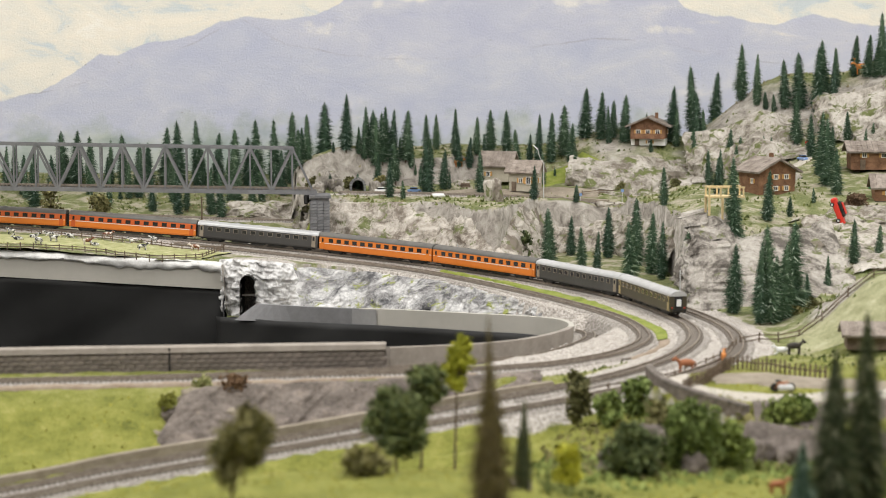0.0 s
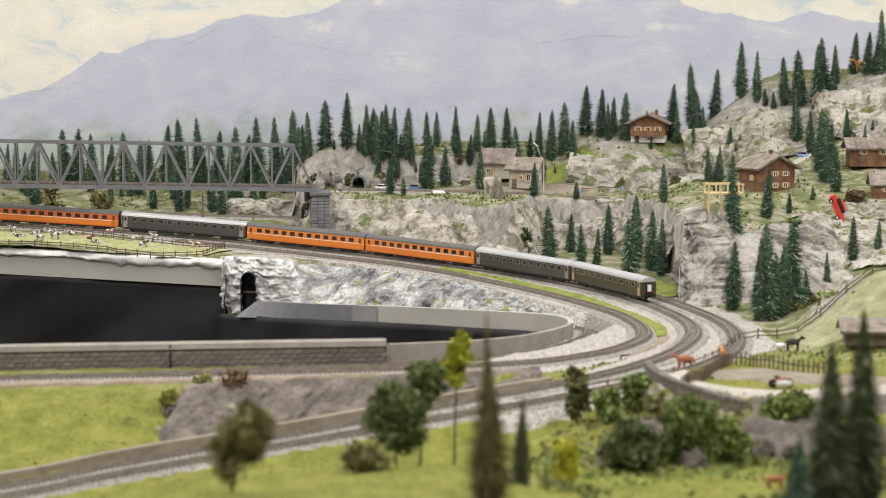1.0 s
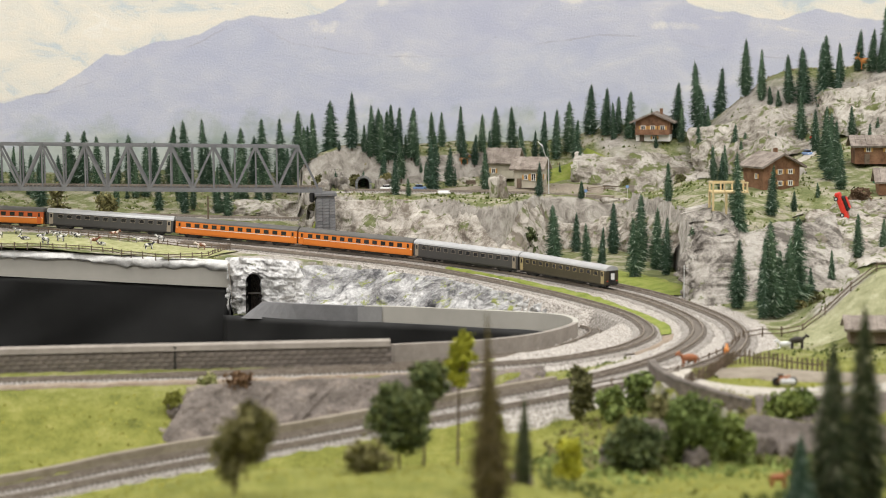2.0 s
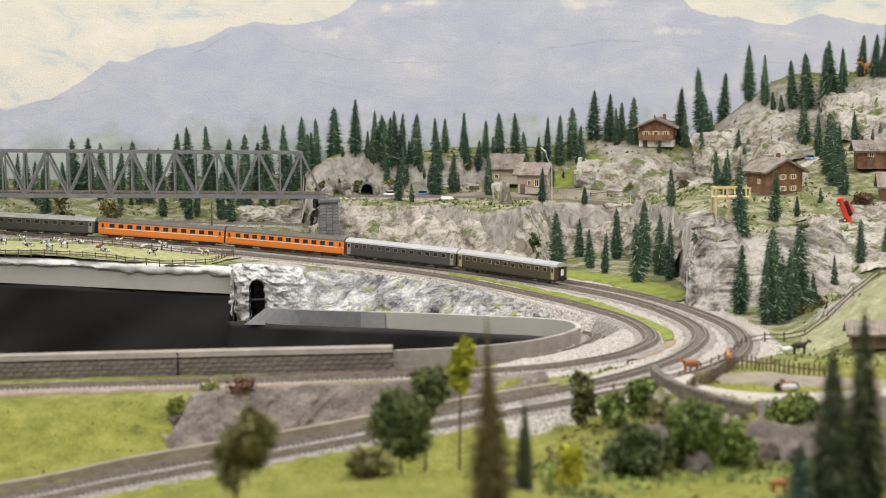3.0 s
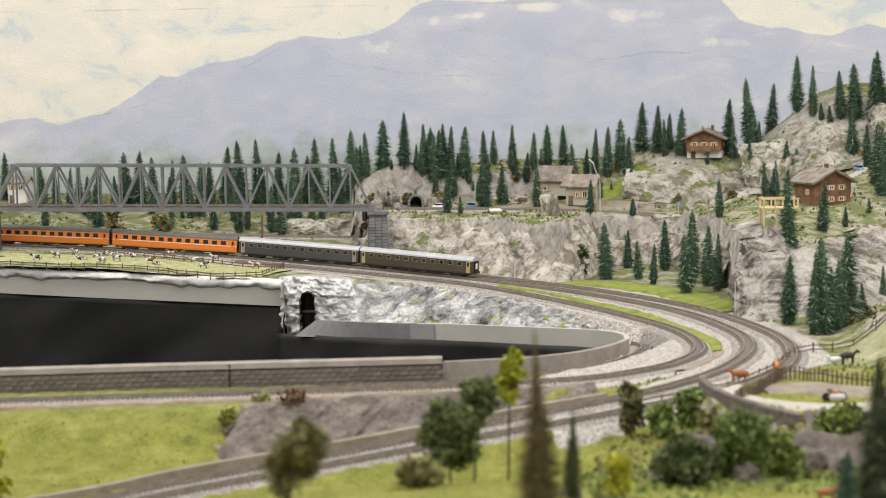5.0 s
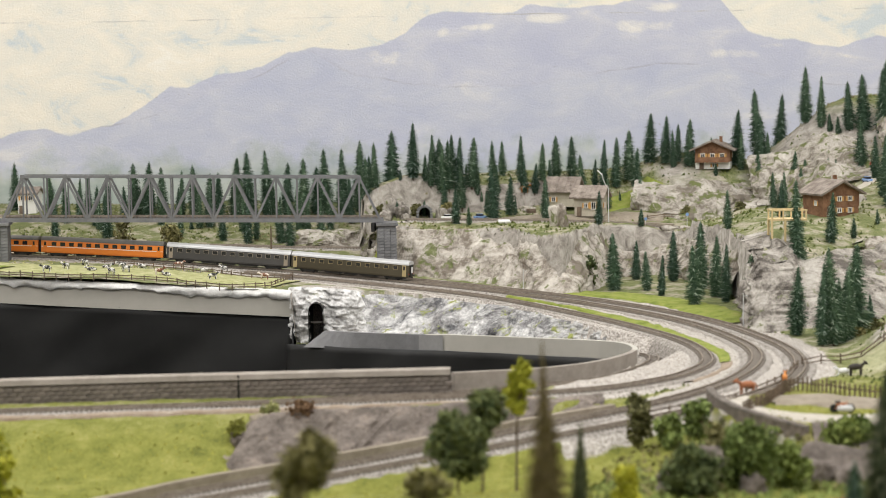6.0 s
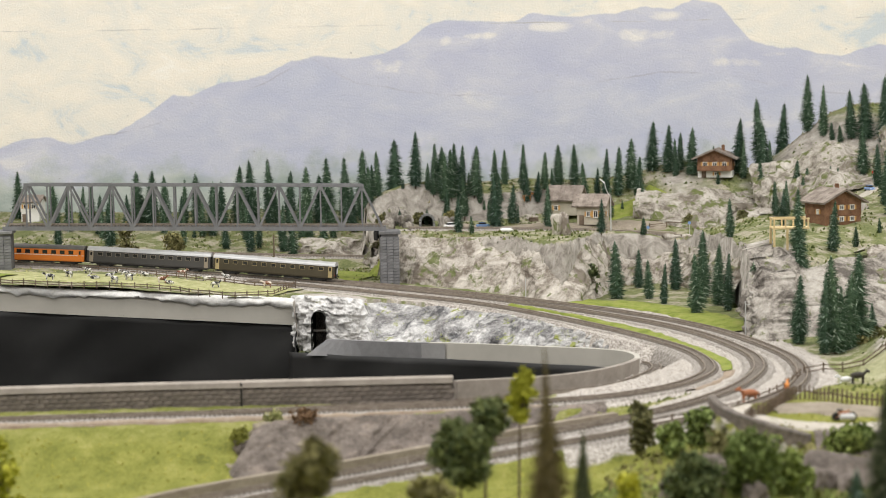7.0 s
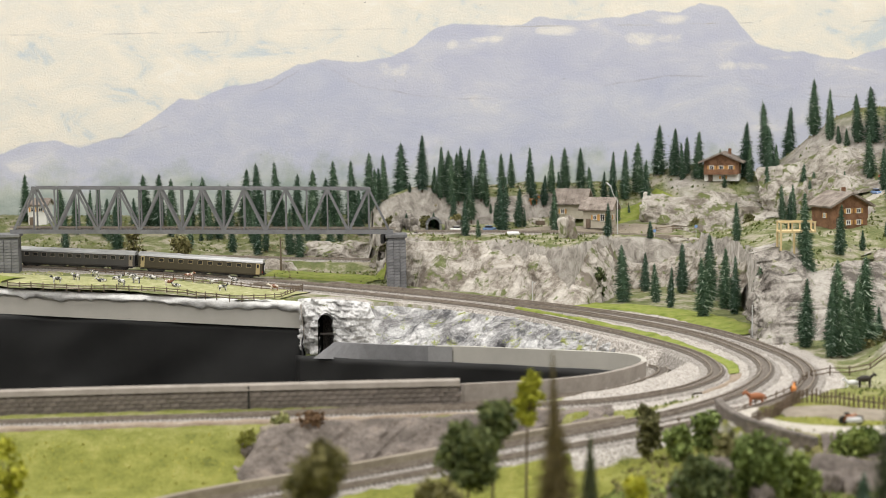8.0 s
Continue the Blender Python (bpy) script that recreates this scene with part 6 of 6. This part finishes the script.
mast(on(0.033, 4.20, 0), 0.045, "thin grey line mast beside the track")
mast(on(0.455, 3.55, 0), 0.07, "thin grey line mast beside the crag")
mast(on(-0.600, 4.62, 0), 0.085, "dark wooden line pole beyond the railway", DARK_WOOD, 0.0024)


def motorcycle(at):
    th = thing("motorcycle", "old red-brown motorcycle combination on the gravel yard", "motorcycle", at)
    for x in (-0.011, 0.012):
        bm = bmesh.new()
        rod(bm, (x, -0.001, 0.006), (x, 0.001, 0.006), 0.0062, 16)
        part("wheel", bm, UNDER, th)
    bm = bmesh.new()
    rod(bm, (-0.011, 0, 0.006), (0.004, 0, 0.012), 0.0014, 6)
    rod(bm, (0.012, 0, 0.006), (0.006, 0, 0.016), 0.0009, 6)
    box(bm, -0.001, 0, 0.011, 0.014, 0.005, 0.006, 0.0015)
    part("frame", bm, RED_BROWN, th)
    part("saddle", boxed(-0.006, 0, 0.0155, 0.008, 0.005, 0.0025, 0.0008), UNDER, th)
    part("sidecar", boxed(0.001, -0.012, 0.008, 0.022, 0.009, 0.008, 0.0025), STEEL, th)


motorcycle(on(0.465, 2.520, 8))

part("green_container", boxed(0, 0, 0.008, 0.036, 0.018, 0.016, 0.002), GREEN_PAINT).matrix_basis = on(0.985, 4.22, 4)
tagged(bpy.data.objects["green_container"], "small green container beside the farm", "container")


def log_pile(at):
    th = thing("log_pile", "stack of brown logs on the station platform", "logs", at)
    for k in range(3):
        for i in range(4 - k):
            part("log", rod(bmesh.new(), (-0.012, (i + k / 2) * 0.0042, 0.002 + k * 0.0036), (0.012, (i + k / 2) * 0.0042, 0.002 + k * 0.0036), 0.002, 7), DARK_WOOD, th)


log_pile(on(0.06, 4.90, 10))

# station platform and hill road
road = spline([(0.06, 4.745, 0), (0.25, 4.755, 0), (0.42, 4.72, 0)], 0.02)
road[:, 2] = land(road[:, 0], road[:, 1])
plat = swept("platform", road, [(-0.014, -0.01), (-0.014, 0.006), (0.014, 0.006), (0.014, -0.01)], EARTHEN, closed=True)
tagged(plat, "beige gravelled station platform edge", "platform")


def draped(name, label, points, width, material, lift=0.004):
    p = spline([(a, b, 0) for a, b in points], 0.012)
    side = sides_of(p)
    rows = []
    for k in np.linspace(-1, 1, 7):
        r = p + side * (width * k * (1 + 0.18 * fbm(p[:, 0] * 20, p[:, 1] * 20 + k, 2)))[:, None]
        r[:, 2] = land(r[:, 0], r[:, 1]) + lift * (1 - 0.9 * k ** 4)
        rows.append(r)
    for q in (0, -1):
        rows[q][:, 2] -= 0.012
    return tagged(new(name, grid_mesh(name, np.array(rows), material)), label, "path", kind="structure")


draped("path_yard", "pale gravel yard path behind the curved wall", [(0.32, 2.62), (0.335, 2.53), (0.40, 2.475), (0.52, 2.475), (0.72, 2.52)], 0.036, GRAVEL)
draped("path_lane", "pale gravel lane below the yard", [(0.36, 2.375), (0.43, 2.345), (0.52, 2.31), (0.66, 2.29)], 0.016, GRAVEL)
draped("path_hill", "pale gravel hill road", [(0.42, 4.70), (0.52, 4.60), (0.62, 4.50), (0.80, 4.55), (0.90, 4.66), (0.93, 4.78)], 0.022, GRAVEL)
draped("path_rust", "patch of rusty brown earth between the tracks", [(0.375, 3.12), (0.362, 3.05), (0.33, 2.97), (0.29, 2.91)], 0.013, RUSTY, 0.003)
tagged(draped("turf_bay", "fresh green turf along the foot of the cliff", [(0.13, 4.155), (0.22, 4.115), (0.31, 4.02), (0.39, 3.88), (0.43, 3.74), (0.452, 3.62)], 0.060, TURF, 0.003), category="grass")
tagged(draped("turf_valley", "fresh green turf below the bridge", [(-0.62, 4.56), (-0.52, 4.55), (-0.43, 4.53), (-0.345, 4.50)], 0.105, TURF, 0.003), category="grass")
MEADOW = surface("dry_meadow", [(0.21, 0.215, 0.11), (0.31, 0.31, 0.175), (0.43, 0.41, 0.27)], 35, 0.95, 0.7, 0.003)
PASTURE = surface("pasture_turf", [(0.25, 0.26, 0.10), (0.38, 0.38, 0.18), (0.52, 0.50, 0.30)], 45, 0.95, 0.7, 0.003)
SAND = surface("valley_earth", [(0.30, 0.26, 0.20), (0.42, 0.37, 0.30), (0.53, 0.48, 0.41)], 30, 0.95, 0.7, 0.004)
draped("path_valley", "bare beige earth in the valley beyond the railway", [(-1.7, 4.70), (-1.35, 4.72), (-1.1, 4.72), (-0.90, 4.73), (-0.72, 4.75)], 0.12, SAND, 0.004)
tagged(draped("turf_pier", "fresh green turf beside the bridge pier", [(-1.50, 4.16), (-1.32, 4.15), (-1.20, 4.13), (-1.145, 4.115)], 0.075, TURF, 0.006), category="grass")
tagged(draped("turf_knoll", "fresh green turf on the slope beside the chalet", [(0.235, 4.90), (0.29, 4.93), (0.345, 4.95), (0.40, 5.00)], 0.055, TURF, 0.004), category="grass")
tagged(draped("turf_bank", "dry pale green meadow bank above the paddock", [(0.585, 3.06), (0.64, 3.05), (0.72, 3.05), (0.84, 3.05), (0.98, 3.06)], 0.105, MEADOW, 0.003), category="grass")
tagged(draped("turf_pasture", "pale grazed turf of the cow pasture", [(-1.60, 4.18), (-1.1, 4.17), (-0.80, 4.155), (-0.60, 4.13), (-0.50, 4.10)], 0.115, PASTURE, 0.003), category="grass")
draped("path_paddock", "trodden olive earth in the paddock", [(0.375, 2.585), (0.43, 2.59), (0.50, 2.57), (0.64, 2.56)], 0.046, EARTHEN, 0.003)
draped("path_cess", "strip of rusty earth below the parapet track", [(-1.0, 2.625), (-0.65, 2.672), (-0.19, 2.727), (0.05, 2.785)], 0.010, RUSTY, 0.004)
draped("path_bare", "bare pale earth beside the station track", [(-0.16, 4.73), (0.0, 4.76), (0.2, 4.80), (0.4, 4.78)], 0.04, EARTHEN)


# ---------------------------------------------------------------- retaining walls
wall_1 = rock_face("retaining_wall", "rough brown stone retaining wall between upper and lower tracks",
                   [(-0.375, 2.645, -0.026), (-0.33, 2.655, -0.016), (-0.19, 2.690, -0.018), (0.03, 2.752, -0.019), (0.14, 2.795, -0.02)],
                   [(-0.42, 2.525, -0.095), (-0.35, 2.545, -0.09), (-0.19, 2.60, -0.08), (0.03, 2.672, -0.055), (0.14, 2.722, -0.036)], WALLSTONE, 0.014, 20, rows=34)


for i, (rx_, ry_, rz_, k) in enumerate(((-0.362, 2.635, -0.034, 0.016), (-0.385, 2.605, -0.052, 0.014), (-0.350, 2.60, -0.058, 0.018), (-0.400, 2.56, -0.078, 0.015), (-0.372, 2.565, -0.072, 0.016), (-0.325, 2.60, -0.062, 0.016), (-0.30, 2.61, -0.056, 0.014), (-0.335, 2.635, -0.036, 0.013))):
    stone_block("boulder", "reddish grey rubble stone at the end of the wall", pose(rx_, ry_, rz_, 0, 0, i * 47), (k, k * 0.7, k * 0.8), i + 60, (EARTHEN, WALLSTONE, RUSTY)[i % 3])
leafy_tree("leafy_bush", "rusty dry bush on top of the stone wall", -0.300, 2.650, -0.036, -0.004, -0.03, 0.024, RUST_LEAF, 51, 420, 0, 0.004)
leafy_tree("leafy_bush", "low green growth at the edge of the meadow slope", -0.392, 2.61, -0.055, -0.024, -0.05, 0.014, FLOCK_BRIGHT, 52, 500, 0, 0.004)
leafy_tree("leafy_bush", "pale green growth along the top of the wall", -0.345, 2.662, -0.026, -0.012, -0.02, 0.016, FLOCK_PALE, 54, 450, 0, 0.004)


def yard_wall():
    th = thing("yard_wall", "curved grey stone wall round the gravel yard", "wall")
    line = spline([(0.298, 2.665, 0.0), (0.300, 2.60, 0.0), (0.318, 2.51, 0.0), (0.36, 2.44, -0.004), (0.40, 2.405, -0.010)], 0.008)
    swept("core", line, [(-0.005, -0.05), (-0.005, 0.006), (0.005, 0.006), (0.005, -0.05)], WALLSTONE, th, closed=True)
    swept("coping", line, [(-0.0062, 0.006), (-0.0052, 0.0095), (0.0052, 0.0095), (0.0062, 0.006)], STONE, th, "worn coping stones", closed=True)


yard_wall()
ledge = spline([(0.16, 2.712, -0.026), (0.03, 2.655, -0.036), (-0.19, 2.562, -0.058), (-0.431, 2.465, -0.080), (-0.60, 2.393, -0.099), (-1.1, 2.18, -0.128)], 0.015)
tagged(swept("trackside_ledge", ledge, [(-0.009, -0.02), (-0.008, 0.002), (0.008, 0.003), (0.009, -0.02)], EARTHEN, closed=True), "beige earth ledge along the lower tracks", "ledge")
rock_face("bank_wall", "brown rubble bank below the lane", [(0.37, 2.35, -0.006), (0.45, 2.315, -0.006), (0.56, 2.29, -0.004)], [(0.375, 2.30, -0.06), (0.45, 2.27, -0.06), (0.56, 2.25, -0.06)], WALLSTONE, 0.012, 20, rows=18)
rock_face("yard_bank", "brown rubble bank under the gravel yard", [(0.41, 2.44, 0.002), (0.50, 2.435, 0.002), (0.64, 2.46, 0.004)], [(0.41, 2.40, -0.03), (0.50, 2.39, -0.03), (0.64, 2.41, -0.03)], WALLSTONE, 0.008, 20, rows=14)


# ---------------------------------------------------------------- flock tufts and loose stones
def scatter(name, label, category, material, count, box_, size, seed, accept, tall=1.0):
    """Many small tufts or chips lying on the ground, as one piece of stuff."""
    r = np.random.default_rng(seed)
    x, y = r.uniform(box_[0], box_[1], count), r.uniform(box_[2], box_[3], count)
    z = land(x, y)
    slope = np.hypot(land(x + 0.01, y) - z, land(x, y + 0.01) - z) / 0.01
    clump = fbm(x * 9, y * 9 + seed, 3)
    clear = np.ones(count, bool)
    for path, gap in ((MAIN, 0.05), (OUTER, 0.05), (INNER, 0.075), (LOW, 0.075), (STATION, 0.03), (REAR, 0.03)):
        clear &= near_track(x, y, path, gap, gap + 0.004)[0] < 0.5
    good = accept(x, y, slope, clump) & clear & ~in_polygon(x, y, HOLE)
    verts, faces = [], []
    for px, py, pz in zip(x[good], y[good], z[good]):
        s = size * r.uniform(0.5, 1.6)
        b = len(verts)
        for k in range(3):
            a = r.uniform(0, 6.28)
            verts.append((px + math.cos(a) * s, py + math.sin(a) * s, pz - s * 0.3))
        verts.append((px + r.uniform(-0.5, 0.5) * s, py + r.uniform(-0.5, 0.5) * s, pz + s * tall * r.uniform(0.6, 1.3)))
        faces += [(b, b + 1, b + 3), (b + 1, b + 2, b + 3), (b + 2, b, b + 3)]
    me = bpy.data.meshes.new(name)
    me.from_pydata(verts, [], faces)
    me.materials.append(material)
    return tagged(new(name, me), label, category, kind="stuff")


scatter("grass_tufts", "short dull green flock tufts on the hills", "grass", FLOCK, 15000, (-1.6, 1.4, 4.3, 5.5), 0.0042, 1, lambda x, y, s, c: (s < 1.1) & (c > 0.0) & ((x > -0.6) | (y > 4.82)) & ((x < -0.28) | (y > np.interp(x, CLIFF_X, CLIFF_Y))))
scatter("grass_tufts", "short green flock tufts on the slopes and bay", "grass", FLOCK, 9000, (0.1, 1.3, 2.7, 4.4), 0.004, 2, lambda x, y, s, c: (s < 1.0) & (c > 0.02) & ((x > 0.475) | (y < 3.5)))
scatter("dry_tufts", "dry straw-coloured tufts on the hills", "grass", FLOCK_DRY, 8000, (-1.5, 1.3, 4.4, 5.4), 0.0038, 3, lambda x, y, s, c: (c < -0.04))
scatter("rock_chips", "loose pale stones below the cliffs", "stones", CHIP, 6000, (-1.5, 1.3, 3.3, 5.2), 0.0036, 4, lambda x, y, s, c: (s > 0.5) & (c > -0.05), 0.7)
scatter("meadow_tufts", "bright green flock tufts in the near meadow", "grass", FLOCK_BRIGHT, 9000, (-0.8, 0.75, 1.5, 2.75), 0.0022, 5, lambda x, y, s, c: (s < 0.8), 0.9)
scatter("meadow_tufts", "olive flock tufts on the overgrown bank", "grass", FLOCK, 6000, (0.10, 0.75, 1.6, 2.5), 0.0045, 6, lambda x, y, s, c: (c < -0.03), 1.0)
scatter("undergrowth", "tangled green undergrowth on the near bank", "undergrowth", LEAF_MID, 2600, (0.11, 0.46, 2.02, 2.50), 0.0060, 8, lambda x, y, s, c: (c > 0.0), 0.6)
scatter("undergrowth", "dry olive undergrowth on the near bank", "undergrowth", LEAF_OLIVE, 2200, (0.13, 0.46, 2.02, 2.48), 0.0058, 9, lambda x, y, s, c: (c < 0.03), 0.6)
scatter("pasture_tufts", "fine green and yellow tufts on the cow pasture", "grass", FLOCK_PALE, 1800, (-1.6, -0.42, 4.0, 4.35), 0.0026, 7, lambda x, y, s, c: (c > -0.05))


# ---------------------------------------------------------------- the train
def coach(label, body_mat, band_mat, roof_mat, line_mat, windows, frame_mat=None, tail=False):
    """An express coach, 30 cm long; rail level at z = 0, length along x."""
    th = thing("railway_coach", label, "train coach", group="coaches of the express train")
    half, wide = 0.150, 0.0162

    def hull(profile, name, material, note="", inset=0.0):
        bm = bmesh.new()
        ends = [[bm.verts.new((s * (half - inset), y, z)) for y, z in profile] for s in (-1, 1)]
        n = len(profile)
        for i in range(n):
            bm.faces.new((ends[0][i], ends[0][(i + 1) % n], ends[1][(i + 1) % n], ends[1][i]))
        bm.faces.new(ends[0][::-1])
        bm.faces.new(ends[1])
        bmesh.ops.recalc_face_normals(bm, faces=bm.faces)
        part(name, bm, material, th, note)

    hull([(-wide + 0.0012, 0.0085), (wide - 0.0012, 0.0085), (wide, 0.012), (wide, 0.0235), (-wide, 0.0235), (-wide, 0.012)], "lower_body", body_mat)
    hull([(-wide, 0.0235), (wide, 0.0235), (wide, 0.030), (wide - 0.0008, 0.0372), (-wide + 0.0008, 0.0372), (-wide, 0.030)], "window_band", band_mat)
    arc = [(math.cos(a) * (wide - 0.0004), 0.0372 + math.sin(a) ** 0.9 * 0.0093 if math.sin(a) > 0 else 0.0372) for a in np.linspace(0, math.pi, 11)]
    hull(arc, "roof", roof_mat, "", -0.0008)
    for k in range(5):
        part("roof_vent", boxed(-0.11 + k * 0.055, 0, 0.0465, 0.008, 0.006, 0.0016, 0.0005), roof_mat, th)
    pane = finish(box(bmesh.new(), 0, 0, 0, 0.0118, 0.0012, 0.0088), "window", PANE, False)
    rim = None
    if frame_mat:
        bm = bmesh.new()
        for sx, sz, px, pz in ((0.0120, 0.0006, 0, 0.0041), (0.0120, 0.0006, 0, -0.0041), (0.0006, 0.008, 0.0057, 0), (0.0006, 0.008, -0.0057, 0)):
            box(bm, px, 0, pz, sx, 0.0018, sz)
        rim = finish(bm, "frame", frame_mat, False)
    for s in (-1, 1):
        if line_mat:
            part("stripe", boxed(0, s * (wide + 0.0001), 0.0232, 2 * half - 0.001, 0.0006, 0.0016), line_mat, th, "pale waist stripe")
        for i in range(windows):
            x = -0.118 + 0.236 * i / (windows - 1)
            w = new("window", pane)
            w.parent = th
            w.matrix_basis = pose(x, s * (wide - 0.0002), 0.0300)
            if rim:
                f = new("frame", rim)
                f.parent = w
        for x in (-0.140, 0.140):
            door = part("door", boxed(x, s * (wide + 0.0002), 0.0235, 0.0095, 0.0010, 0.0262, 0.0003), band_mat if line_mat else (frame_mat or band_mat), th, "folding entrance door")
            part("door_pane", boxed(x, s * (wide + 0.0008), 0.0300, 0.0045, 0.0008, 0.0085), PANE, door)
            part("step", boxed(x, s * (wide - 0.0015), 0.0062, 0.010, 0.004, 0.0012), UNDER, th)
    bm = bmesh.new()
    box(bm, 0, 0, 0.0075, 0.285, 0.024, 0.0025)
    for x, l in ((-0.045, 0.04), (0.0, 0.03), (0.048, 0.045)):
        box(bm, x, 0, 0.0055, l, 0.025, 0.0045, 0.0006)
    part("underframe", bm, UNDER, th, "black underframe with equipment boxes")
    for x in (-0.109, 0.109):
        bm = bmesh.new()
        box(bm, x, 0, 0.0055, 0.040, 0.024, 0.0035, 0.0006)
        box(bm, x, 0.0115, 0.0048, 0.034, 0.002, 0.0045)
        box(bm, x, -0.0115, 0.0048, 0.034, 0.002, 0.0045)
        bogie = part("bogie", bm, UNDER, th, "black bogie")
        for dx in (-0.0143, 0.0143):
            bm = bmesh.new()
            for y in (-0.0085, 0.0085):
                rod(bm, (x + dx, y - 0.0014, 0.0053), (x + dx, y + 0.0014, 0.0053), 0.0053, 14)
            rod(bm, (x + dx, -0.009, 0.0053), (x + dx, 0.009, 0.0053), 0.001, 6)
            part("wheelset", bm, UNDER, bogie)
    for s in (-1, 1):
        bm = bmesh.new()
        box(bm, s * (half + 0.0012), 0, 0.0235, 0.003, 0.0145, 0.0275, 0.001)
        gang = part("gangway", bm, UNDER, th, "black rubber gangway")
        part("end_door", boxed(s * (half + 0.0026), 0, 0.0255, 0.0012, 0.0085, 0.013 if tail and s > 0 else 0.021), PALE_PAINT if tail and s > 0 else ROOF_DARK, gang, "pale end door" if tail and s > 0 else "")
        for y in (-0.0100, 0.0100):
            bm = bmesh.new()
            rod(bm, (s * half, y, 0.0115), (s * (half + 0.005), y, 0.0115), 0.0013, 7)
            rod(bm, (s * (half + 0.0045), y, 0.0115), (s * (half + 0.0055), y, 0.0115), 0.0026, 10)
            part("buffer", bm, UNDER, th)
            if tail and s > 0:
                part("tail_lamp", boxed(s * (half + 0.0005), y * 1.2, 0.0165, 0.001, 0.0022, 0.0022), RED, th, "red tail lamp")
    bm = bmesh.new()
    rod(bm, (half, 0, 0.0085), (half + 0.006, 0, 0.0085), 0.0012, 6)
    part("coupling", bm, UNDER, th)
    return th


ORANGE_TEXT = "orange express coach with grey roof and pale waist stripe"
SLATE_TEXT = "dark slate-grey express coach with silver roof"
OLIVE_TEXT = "olive-brown end coach with silver roof and yellow door strips"
COACHES = [
    coach(ORANGE_TEXT, ORANGE, RED_ORANGE, ROOF_DARK, CREAM_LINE, 12),
    coach(ORANGE_TEXT, ORANGE, RED_ORANGE, ROOF_DARK, CREAM_LINE, 12),
    coach(SLATE_TEXT, GREY_COACH, GREY_COACH, ROOF_SILVER, None, 12, FRAME_TAN_LIT),
    coach(ORANGE_TEXT, ORANGE, ORANGE, ROOF_DARK, CREAM_LINE, 12),
    coach(ORANGE_TEXT, ORANGE, ORANGE, ROOF_DARK, CREAM_LINE, 12),
    coach(SLATE_TEXT, GREY_COACH, GREY_COACH, ROOF_SILVER, None, 12, FRAME_TAN_LIT),
    coach(OLIVE_TEXT, OLIVE_COACH, OLIVE_COACH, ROOF_SILVER, None, 11, FRAME_BROWN_LIT, tail=True),
]


def motions():
    """The express is drawn round the loop and away to the left."""
    line = spline(MAIN[::4], 0.005)
    run = np.r_[0, np.cumsum(np.linalg.norm(np.diff(line, axis=0), axis=1))]
    tail = run[np.argmin((line[:, 0] - 0.423) ** 2 + (line[:, 1] - 3.325) ** 2)]
    place = lambda s: Vector([float(np.interp(s, run, line[:, k])) for k in range(3)])
    for i, ob in enumerate(COACHES):
        rows = []
        for t in np.arange(0, 8.01, 0.5):
            s = tail - np.interp(t, TIMES, GONE) - (6 - i) * 0.3085 - 0.153
            a, b = place(s - 0.109), place(s + 0.109)
            d = b - a
            c = (a + b) / 2
            rows.append((float(t), pose(c.x, c.y, c.z, 0, -math.degrees(math.atan2(d.z, math.hypot(d.x, d.y))), math.degrees(math.atan2(d.y, d.x)))))
        walk(ob, rows)


# Seconds, and how far the train has gone by then.
TIMES = [0, 1, 2, 3, 4, 5, 6, 7, 8]
GONE = [0, 0.187, 0.378, 0.572, 0.772, 0.973, 1.172, 1.374, 1.574]

motions()
